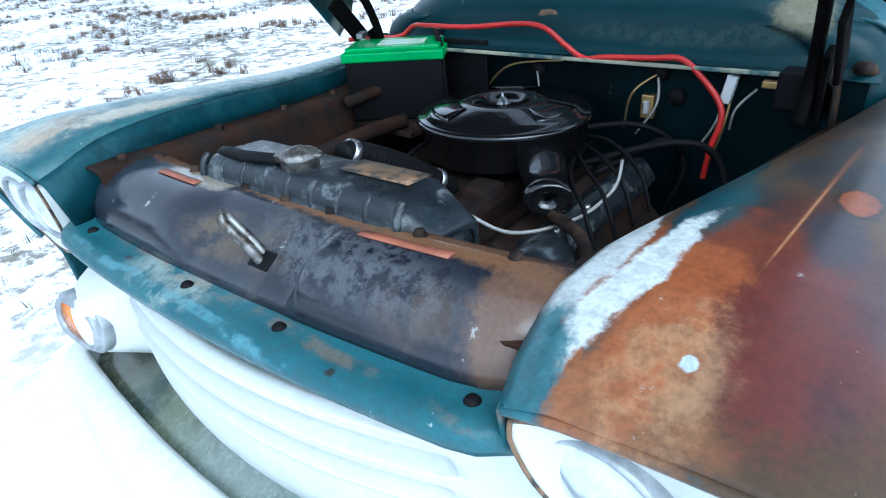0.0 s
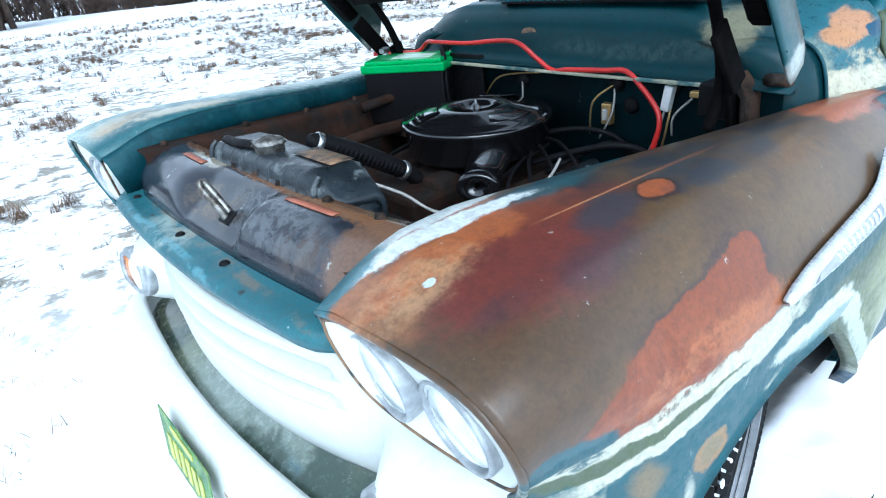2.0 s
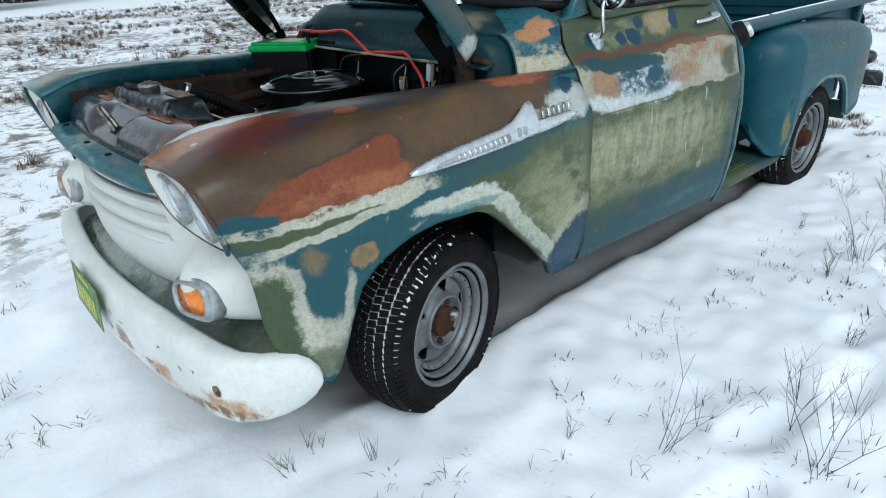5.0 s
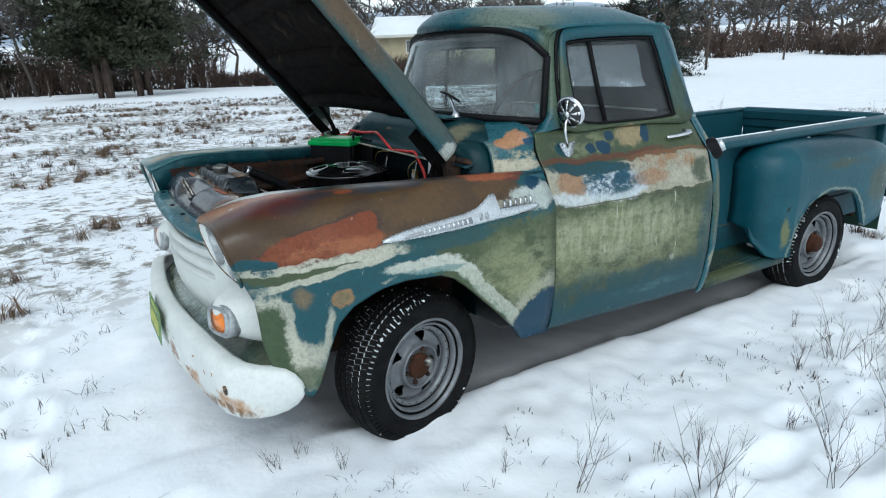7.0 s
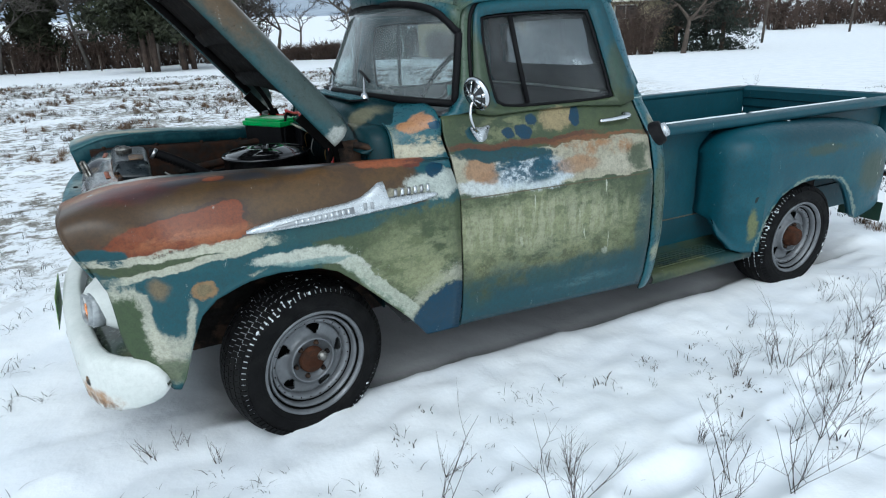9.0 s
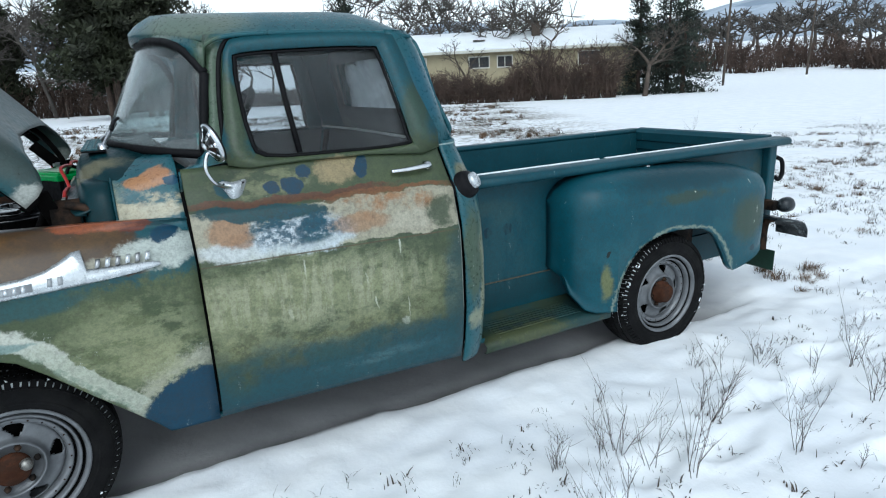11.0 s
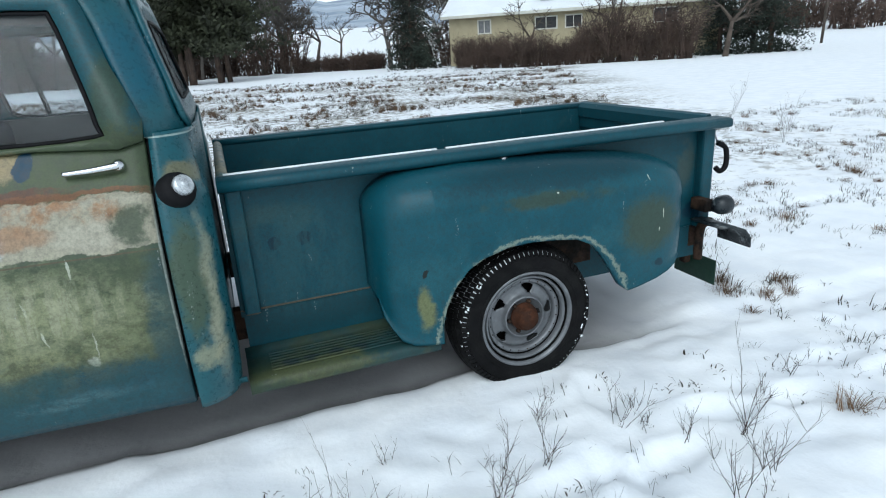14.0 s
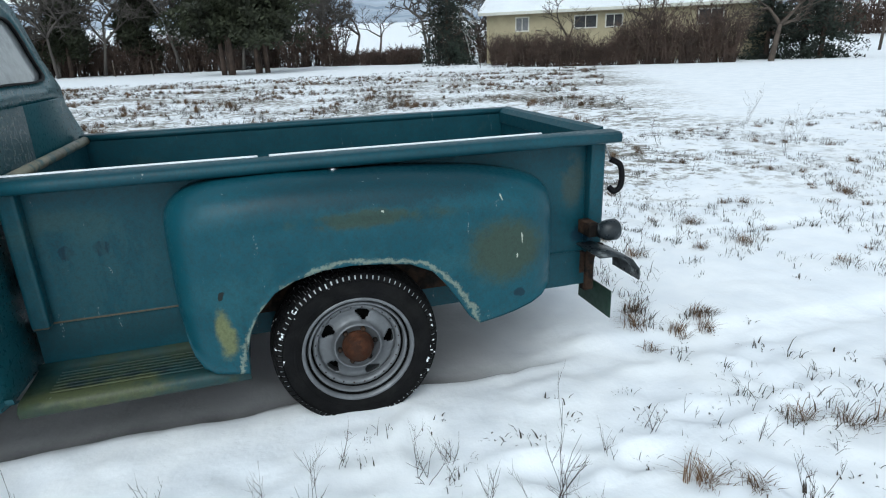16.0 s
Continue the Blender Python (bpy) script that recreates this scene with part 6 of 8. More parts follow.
frame_panel("rear_window_gasket", [q + Vector((0.008, 0, 0)) for q in back_in], [q + (Vector((1.66, 0, 1.46)) - q) * 0.06 + Vector((0.008, 0, 0)) for q in back_in], M_RUBBER, truck, "black rear window rubber", thick=0.012)
lining_in = smooth_loop([(1.625, -0.395, 1.372), (1.612, -0.405, 1.42), (1.580, -0.385, 1.572), (1.575, -0.33, 1.590), (1.574, 0.0, 1.594), (1.575, 0.33, 1.590), (1.580, 0.385, 1.572), (1.612, 0.405, 1.42), (1.625, 0.395, 1.372), (1.628, 0.0, 1.366)], 3)
lining_out = smooth_loop([(1.675, -0.58, 1.25), (1.630, -0.56, 1.42), (1.575, -0.50, 1.62), (1.57, -0.34, 1.665), (1.565, 0.0, 1.675), (1.57, 0.34, 1.665), (1.575, 0.50, 1.62), (1.630, 0.56, 1.42), (1.675, 0.58, 1.25), (1.68, 0.0, 1.245)], 3)
frame_panel("rear_lining", lining_out, lining_in, M_GREY, truck, "grey lining round the rear window", thick=0.006)
rg = fill("rear_glass", back_in, M_DUSTYGLASS, truck, "rear window glass", 0.003)
rg.visible_shadow = False
rg.data.polygons.foreach_set("use_smooth", [False] * len(rg.data.polygons))


def ws(u, v):
    """Windshield: u across (-1 towards the driver), v from foot to top."""
    a = abs(u)
    xb, xt = 0.435 + 0.30 * a ** 2.4, 0.615 + 0.175 * a ** 2.4
    yb, yt = 0.672 * u - 0.03 * u * a ** 6, 0.605 * u
    zb, zt = 1.308 - 0.035 * a ** 2, 1.672 - 0.045 * a ** 3
    v = v * (1 - 0.24 * a ** 9)
    return Vector((xb + (xt - xb) * v, yb + (yt - yb) * v, zb + (zt - zb) * v))


us = np.linspace(-1, 1, 29)
sheet("windshield_header", [[tuple(ws(u, 1.0) + Vector((0.004, 0, 0)) + Vector((0.012, 0, 0.02 + 0.075 * abs(u) ** 9)) * k) for u in us] for k in (0, 0.5, 1)], M_CAB, truck, "teal header above the windshield", thick=0.01)
wsg = sheet("windshield", [[tuple(ws(u, v)) for u in us] for v in np.linspace(0, 1, 8)], M_WINDSHIELD, truck, "wraparound windshield with streaks", thick=0.004)
wsg.visible_shadow = False
for v in (0.0, 1.0):
    tube("windshield_gasket", [ws(u, v) for u in np.linspace(-1, 1, 17)], 0.016, M_RUBBER, wsg, "black windshield rubber", smooth_steps=2)
for u in (-1, 1):
    tube("windshield_gasket", [ws(u, v) for v in np.linspace(0, 1, 5)], 0.016, M_RUBBER, wsg, "black windshield rubber", smooth_steps=2)
bm = bmesh.new()
add_box(bm, (0.742, -0.600, 1.325), (0.004, 0.045, 0.04), (0, 0, -62))
part("sticker", bm, mat("teal_sticker", (0.03, 0.30, 0.28), 0.5), wsg, "small teal sticker inside the glass")
for y0 in (-0.42, 0.05):
    w = tube("wiper", [(0.43, y0, 1.312), (0.455, y0 + 0.06, 1.345), (0.485, y0 + 0.14, 1.385)], 0.006, M_CHROME, truck, "chrome wiper arm with black blade", smooth_steps=2)
    tube("blade", [(0.468, y0 + 0.03, 1.365), (0.480, y0 + 0.14, 1.392), (0.50, y0 + 0.24, 1.40)], 0.006, M_RUBBER, w, smooth_steps=2)
    lathe("pivot", [(0.0, 0.02), (0.012, 0.02), (0.018, 0.0)], M_CHROME, w, segs=12, at=(0.43, y0, 1.303))
# cab inside
box("dashboard", (0.80, 0, 1.17), (0.22, 1.20, 0.15), M_GREY, truck, "dark dashboard", 0.03)
sheet("cab_floor", [[(x, y, 0.43) for y in (-0.78, 0.78)] for x in (0.40, 1.72)], M_DARK, truck, "dark cab floor", thick=0.01)
seat = new("bench_seat")
seat.parent = truck
seat["label"] = "dark bench seat"
box("cushion", (1.34, 0, 0.80), (0.46, 1.25, 0.16), M_DARK, seat, bevel=0.04)
box("backrest", (1.60, 0, 1.03), (0.12, 1.25, 0.46), M_DARK, seat, bevel=0.04, turn=(0, 10, 0))
box("headlining", (1.16, 0, 1.655), (0.75, 0.92, 0.01), M_GREY, truck, "grey headlining", 0.004)
wheel_at = pose(0.85, -0.36, 1.325, 0, -52, 0)
sw = sheet("steering_wheel", [[tuple(wheel_at @ Vector(((0.195 + 0.012 * math.cos(b)) * math.cos(a), (0.195 + 0.012 * math.cos(b)) * math.sin(a), 0.012 * math.sin(b)))) for b in np.linspace(0, 2 * math.pi, 8, endpoint=False)] for a in np.linspace(0, 2 * math.pi, 41)], M_RUBBER, truck, "thin black steering wheel", thick=0.001, wrap=True)
for a in (0.3, 2.84):
    tube("wheel_spoke", [wheel_at @ Vector((0, 0, -0.02)), wheel_at @ Vector((0.19 * math.cos(a), 0.19 * math.sin(a), 0))], 0.010, M_RUBBER, sw, smooth_steps=1)
tube("steering_column", [wheel_at @ Vector((0, 0, 0)), wheel_at @ Vector((0, 0, -0.30))], 0.022, M_DARK, truck, smooth_steps=1)
tube("seat_piping", [(1.535, -0.58, 1.262), (1.535, 0.0, 1.268), (1.535, 0.58, 1.262)], 0.006, mat("pale_piping", (0.5, 0.5, 0.48), 0.6), seat, "pale piping along the seat back")
# fuel filler
fuel = new("fuel_filler")
fuel.parent = truck
fuel["label"] = "fuel filler with a black neck and silver cap"
fm = pose(1.668, -0.838, 1.085, 0, 0, 0) @ pose(0, 0, 0, 62, 0, 38)
lathe("neck", [(0.060, -0.05), (0.056, 0.0), (0.048, 0.020), (0.030, 0.024)], M_RUBBER, fuel, "black rubber neck", segs=24, turn=fm)
lathe("cap", [(0.031, 0.020), (0.033, 0.030), (0.031, 0.040), (0.026, 0.044), (0.011, 0.042), (0.009, 0.046), (0.0, 0.046)], M_TRIM, fuel, "silver fuel cap", segs=24, turn=fm)

# side badge: long pointed trim with a fin and plain raised bars
badge = new("side_badge")
badge.parent = truck
badge["label"] = "long pointed silver trim badge with raised bars"


def badge_y(x, z):
    ys_ = lerp(x, *X_SIDE)
    return ys_ - 0.006 + max(0, (z - 0.95)) * 0.42


def strip(name, low, high, material, parent, out=0.012, label=""):
    """A raised strip between two lines of (x, z)."""
    n = len(low)
    rows = []
    for k, (f, o) in enumerate(((0.0, 0.0), (0.12, out), (0.5, out * 1.15), (0.88, out), (1.0, 0.0))):
        rows.append([(lx + (hx - lx) * f, badge_y(lx, lz + (hz - lz) * f) - o, lz + (hz - lz) * f) for (lx, lz), (hx, hz) in zip(low, high)])
    return sheet(name, rows, material, parent, label, thick=0.003, flip=True)


low = [(-0.172, 0.950), (-0.14, 0.9455), (-0.08, 0.943), (0.0, 0.942), (0.10, 0.943), (0.18, 0.945), (0.235, 0.947), (0.275, 0.949), (0.305, 0.950), (0.328, 0.951), (0.334, 0.952), (0.40, 0.955), (0.47, 0.960), (0.515, 0.966), (0.536, 0.971)]
high = [(-0.171, 0.953), (-0.14, 0.962), (-0.08, 0.972), (0.0, 0.980), (0.10, 0.986), (0.18, 0.991), (0.235, 1.002), (0.275, 1.022), (0.305, 1.041), (0.328, 1.044), (0.336, 0.988), (0.40, 0.985), (0.47, 0.983), (0.515, 0.980), (0.536, 0.975)]
strip("spear", low, high, M_TRIM, badge, 0.008)
strip("inset", [(-0.09, 0.951), (0.0, 0.951), (0.10, 0.953), (0.20, 0.956)], [(-0.07, 0.958), (0.0, 0.967), (0.10, 0.973), (0.20, 0.979)], M_TRIMDARK, badge, 0.0105, "darker sunk panel of the trim")
for k in range(10):
    x = -0.012 + 0.0205 * k
    strip("raised_bar", [(x, 0.955 + 0.0002 * k), (x + 0.010, 0.955 + 0.0002 * k)], [(x + 0.002, 0.966 + 0.0011 * k), (x + 0.012, 0.966 + 0.0011 * k)], M_TRIM, badge, 0.0125)
for k in range(2):
    x = 0.235 + 0.026 * k
    strip("raised_bar", [(x, 0.961), (x + 0.012, 0.961)], [(x + 0.003, 0.985), (x + 0.015, 0.985)], M_TRIMDARK, badge, 0.0115)
for k in range(6):
    x = 0.358 + 0.027 * k
    strip("raised_bar", [(x, 0.9895), (x + 0.013, 0.9895)], [(x + 0.006, 1.011), (x + 0.019, 1.011)], M_TRIM if k % 2 else M_STEEL, badge, 0.006)

# bed
XB0, XB1, ZR = 1.785, 4.02, 1.053


def bed_side(s):
    y = -0.545 * s
    side = sheet("bed_side", [[(x, y - s * o, z) for x in np.linspace(XB0, XB1, 12)] for z, o in ((0.36, 0), (0.50, 0), (0.522, 0), (0.526, 0.008), (0.532, 0.0), (0.75, 0.0), (1.00, 0.0), (1.03, 0.0))], M_BED, truck, "flat teal bed side panel", thick=0.006, smooth=False, flip=s < 0)
    rail = sheet("top_rail", [[(x, y - s * o, z) for x in np.linspace(XB0 - 0.012, XB1 + 0.045, 10)] for o, z in ((0.0, 1.015), (0.004, 1.018), (0.09, 1.012), (0.105, 1.018), (0.110, 1.034), (0.105, 1.050), (0.09, 1.058), (0.02, 1.060), (-0.006, 1.058), (-0.008, 1.03))], M_BED, side, "rolled top rail of the bed", thick=0.004, flip=s < 0)
    for x, w in ((XB0 + 0.015, 0.06), (XB1 - 0.045, 0.07)):
        box("stake_pocket", (x + 0.02, y - s * 0.022, 0.77), (w, 0.055, 0.50), M_BED, side, bevel=0.012)
    lathe("rail_clip", [(0.0, 0.01), (0.02, 0.01), (0.02, 0.0)], M_STEEL, side, segs=4, at=(2.876, y - s * 0.085, 1.002))
    if s > 0:
        for xa, xb in ((1.80, 2.62), (2.66, 3.75)):
            sheet("rail_snow", [[(x, y + o + 0.002 * math.sin(9 * x), z) for x in np.linspace(xa, xb, 24)] for o, z in ((-0.010, 1.0605), (-0.006, 1.064), (0.004, 1.065), (0.008, 1.060))], M_RAILSNOW, rail, "thin line of snow on the rail", thick=0.002)
    return side


M_RAILSNOW = mat("old_snow", (0.80, 0.83, 0.86), 0.7, vary=0.08, scale=8, bump=0.3)
bed_side(1)
bed_side(-1)
sheet("bed_front_panel", [[(XB0 + 0.01, y, z) for y in np.linspace(-0.54, 0.54, 5)] for z in (0.50, 0.80, 1.02)], M_BED, truck, "teal bed front panel", thick=0.02, smooth=False)
tube("front_rail", [(XB0 + 0.01, -0.56, 1.035), (XB0 + 0.01, 0.56, 1.035)], 0.022, mat("chalky_rail", (0.20, 0.19, 0.14), 0.5, vary=0.3, second=(0.04, 0.10, 0.11)), truck, "chalky front rail of the bed", smooth_steps=1)
bedfloor = new("bed_floor")
bedfloor.parent = truck
bedfloor["label"] = "dark plank bed floor"
for k in range(7):
    box("plank", ((XB0 + XB1) / 2, -0.462 + 0.154 * k, 0.60), (XB1 - XB0 - 0.02, 0.148, 0.025), M_DARK, bedfloor, bevel=0.003)
gate = sheet("tailgate", [[(XB1 + 0.008 + o, y, z) for y in np.linspace(-0.535, 0.535, 7)] for z, o in ((0.56, 0), (0.64, 0), (0.66, 0.012), (0.90, 0.012), (0.92, 0), (0.985, 0), (0.99, -0.012), (1.03, -0.012), (1.045, 0.0), (1.05, 0.02))], M_BED, truck, "teal tailgate", thick=0.02, smooth=False)
for s in (1, -1):
    ch = new("tailgate_chain")
    ch.parent = truck
    ch["label"] = "tailgate chain in a black sleeve"
    tube("sleeve", [(XB1 + 0.05, s * -0.565, 0.93), (XB1 + 0.095, s * -0.575, 0.90), (XB1 + 0.10, s * -0.58, 0.82), (XB1 + 0.07, s * -0.578, 0.79), (XB1 + 0.045, s * -0.57, 0.81)], 0.013, M_RUBBER, ch)
    tube("link", [(XB1 + 0.02, s * -0.56, 1.00), (XB1 + 0.05, s * -0.565, 0.93)], 0.004, M_STEEL, ch, smooth_steps=1)
    # tail lamp
    lamp = new("tail_lamp")
    lamp.parent = truck
    lamp["label"] = "round dark tail lamp on a bracket"
    lathe("lamp_body", [(0.0, -0.05), (0.03, -0.045), (0.042, -0.02), (0.046, 0.0), (0.046, 0.03), (0.040, 0.038), (0.0, 0.040)], M_RAD, lamp, segs=24, at=(3.995, s * -0.70, 0.658), axis="x")
    box("lamp_bracket", (3.94, s * -0.63, 0.655), (0.05, 0.10, 0.06), M_FRAME, lamp, bevel=0.006)
    rb = new("bumper_bracket")
    rb.parent = truck
    rb["label"] = "bent steel rear bumper bracket"
    sheet("step_plate", [[(x, s * y, z) for x, z in ((3.90, 0.575), (3.98, 0.572), (4.05, 0.545), (4.085, 0.50), (4.088, 0.455))] for y in (-0.60, -0.70, -0.80)], M_RAD, rb, thick=0.008, flip=s < 0)
    tube("bracket_arm", [(3.97, s * -0.60, 0.36), (3.97, s * -0.60, 0.50), (3.985, s * -0.61, 0.548), (4.02, s * -0.62, 0.552)], 0.022, M_FRAME, rb, sides=8)
hp = new("hitch_plate")
hp.parent = truck
hp["label"] = "dark green steel plate below the bumper"
box("plate", (4.082, -0.47, 0.262), (0.006, 0.29, 0.135), M_DARKGREEN, hp, bevel=0.002)
box("post", (4.06, -0.42, 0.42), (0.04, 0.045, 0.30), M_FRAME, hp, bevel=0.006)
for y in (-0.60, -0.36):
    lathe("bolt", [(0.0, 0.006), (0.008, 0.006), (0.008, 0.0)], M_STEEL, hp, segs=8, at=(4.085, y, 0.30), axis="x")
box("rear_crossmember", (3.98, 0, 0.47), (0.06, 1.1, 0.12), M_FRAME, truck, bevel=0.01)

# rear fenders
RX = ([2.285, 2.31, 2.345, 2.40, 2.4999, 2.5001, 2.52, 2.56, 2.62, 2.72, 2.85, 3.0, 3.10, 3.18, 3.24, 3.30, 3.345, 3.37, 3.48, 3.62, 3.70, 3.755],
      [0.56, 0.44, 0.375, 0.355, 0.352, 0.42, 0.50, 0.575, 0.64, 0.690, 0.708, 0.695, 0.680, 0.645, 0.575, 0.48, 0.405, 0.40, 0.415, 0.45, 0.50, 0.58])


def rear_fender_pt(a, r):
    """a along the fender, r from the bed side over the top to the lower edge."""
    x = lerp(a, [0, 0.03, 0.08, 0.15, 0.25, 0.5, 0.75, 0.86, 0.93, 0.98, 1], [2.285, 2.292, 2.325, 2.39, 2.50, 2.93, 3.355, 3.56, 3.67, 3.725, 3.745])
    w = min(1.0, lerp(a, [0, 0.03, 0.08, 0.15, 0.25, 0.75, 0.86, 0.93, 0.98, 1], [0.02, 0.45, 0.72, 0.9, 1, 1, 0.96, 0.84, 0.50, 0.02]))
    top = lerp(a, [0, 0.05, 0.12, 0.2, 0.35, 0.6, 0.78, 0.88, 0.95, 1], [0.88, 0.93, 0.975, 0.995, 1.005, 0.990, 0.965, 0.93, 0.89, 0.84])
    zl = lerp(x, *RX)
    yo = -0.55 - 0.275 * w
    prof = ((0.0, top), (0.25, top + 0.004), (0.55, top - 0.004), (0.78, top - 0.022), (0.90, top - 0.05), (0.97, top - 0.085), (1.0, top - 0.12), (0.99, top - 0.135))
    if r < 8:
        f, z = prof[r]
        return x, -0.55 + (yo + 0.55) * f, z
    z0 = top - 0.135
    k = (r - 7) / 8
    z = z0 + (zl - z0) * min(k, 1)
    y = yo + 0.004 - 0.006 * math.sin(min(k, 1) * math.pi)
    if k > 1:
        return (x, y + (-0.006 if r == 16 else 0.022), zl - (0.004 if r == 16 else 0.001))
    return x, y, z


AA = [0, 0.012, 0.03, 0.055, 0.08, 0.11, 0.15, 0.19, 0.225, 0.248, 0.2498, 0.2512, 0.262, 0.285, 0.32, 0.36, 0.42, 0.48, 0.54, 0.60, 0.65, 0.68, 0.71, 0.735, 0.755, 0.77, 0.80, 0.84, 0.88, 0.91, 0.94, 0.965, 0.985, 1]
rf = sheet("rear_fender", [[rear_fender_pt(a, r) for a in AA] for r in range(18)], M_REAR, truck, "bulging teal rear fender with olive wear", thick=0.006, flip=False)
mirror_y(rf)
for s in (1, -1):
    stepb = sheet("step_board", [[(x, s * y, z) for x in np.linspace(1.765, 2.50, 9)] for y, z in ((-0.55, 0.375), (-0.56, 0.355), (-0.62, 0.350), (-0.76, 0.348), (-0.785, 0.342), (-0.795, 0.325), (-0.790, 0.300), (-0.77, 0.290))], M_STEP, truck, "ribbed teal side step with worn edge", thick=0.005, flip=s > 0)
    for k in range(7):
        box("step_rib", (2.10, s * (-0.60 - 0.023 * k), 0.353), (0.50, 0.009, 0.007), M_STEP, stepb, bevel=0.003)
    sheet("sill", [[(x, s * y, z) for x in (0.60, 1.2, 1.76)] for y, z in ((-0.78, 0.375), (-0.775, 0.355), (-0.74, 0.345))], M_CAB, truck, "narrow sill below the door", thick=0.005)
    box("chassis_rail", (1.75, s * 0.40, 0.42), (4.5, 0.06, 0.13), M_FRAME, truck, "black chassis rail", 0.006)
    sheet("rear_wheel_house", [[(x, s * y, z) for x in np.linspace(2.50, 3.36, 9)] for y, z in ((-0.80, 0.76), (-0.62, 0.78), (-0.552, 0.74), (-0.55, 0.45))], M_FRAME, truck, thick=0.003)
for x, z in ((0.0, 0.385), (2.896, 0.352)):
    tube("axle", [(x, -0.62, z), (x, 0.62, z)], 0.045, M_FRAME, truck, "dirty axle beam", smooth_steps=1)
lathe("differential", [(0.0, 0.14), (0.08, 0.12), (0.13, 0.05), (0.14, 0.0), (0.13, -0.05), (0.08, -0.12), (0.0, -0.14)], M_FRAME, truck, segs=20, at=(2.896, 0, 0.352), axis="x")
box("transmission", (0.75, 0, 0.52), (0.9, 0.3, 0.25), M_FRAME, truck, bevel=0.05)
tube("exhaust_pipe", [(0.4, -0.25, 0.40), (1.5, -0.28, 0.36), (2.4, -0.30, 0.40), (2.9, -0.34, 0.58), (3.5, -0.40, 0.42), (3.72, -0.48, 0.40)], 0.028, M_FRAME, truck)

# wheels
def tread_block(n, r, half):
    bm = bmesh.new()
    rows = ((-0.080, 0.027, 0), (-0.048, 0.027, 0.33), (-0.016, 0.026, 0.66), (0.016, 0.026, 0.2), (0.048, 0.027, 0.5), (0.080, 0.027, 0.0))
    for k in range(n):
        for y, w, ph in rows:
            m = Matrix.Rotation(2 * math.pi * (k + ph) / n, 4, "Y") @ Matrix.Translation((0, y, r - 2.0 * y * y - 0.004)) @ Matrix.Rotation(-4.0 * y, 4, "X") @ Matrix.Rotation(radians(10 if y < 0 else -10), 4, "Z") @ Matrix.Diagonal((2 * math.pi * r / n * 0.86, w, 0.010, 1))
            bmesh.ops.create_cube(bm, size=1, matrix=m)
        for s in (-1, 1):
            m = Matrix.Rotation(2 * math.pi * (k + 0.5) / n, 4, "Y") @ Matrix.Translation((0, s * 0.100, r - 0.030)) @ Matrix.Rotation(radians(-58 * s), 4, "X") @ Matrix.Diagonal((2 * math.pi * r / n * 0.66, 0.026, 0.008, 1))
            bmesh.ops.create_cube(bm, size=1, matrix=m)
    return bm


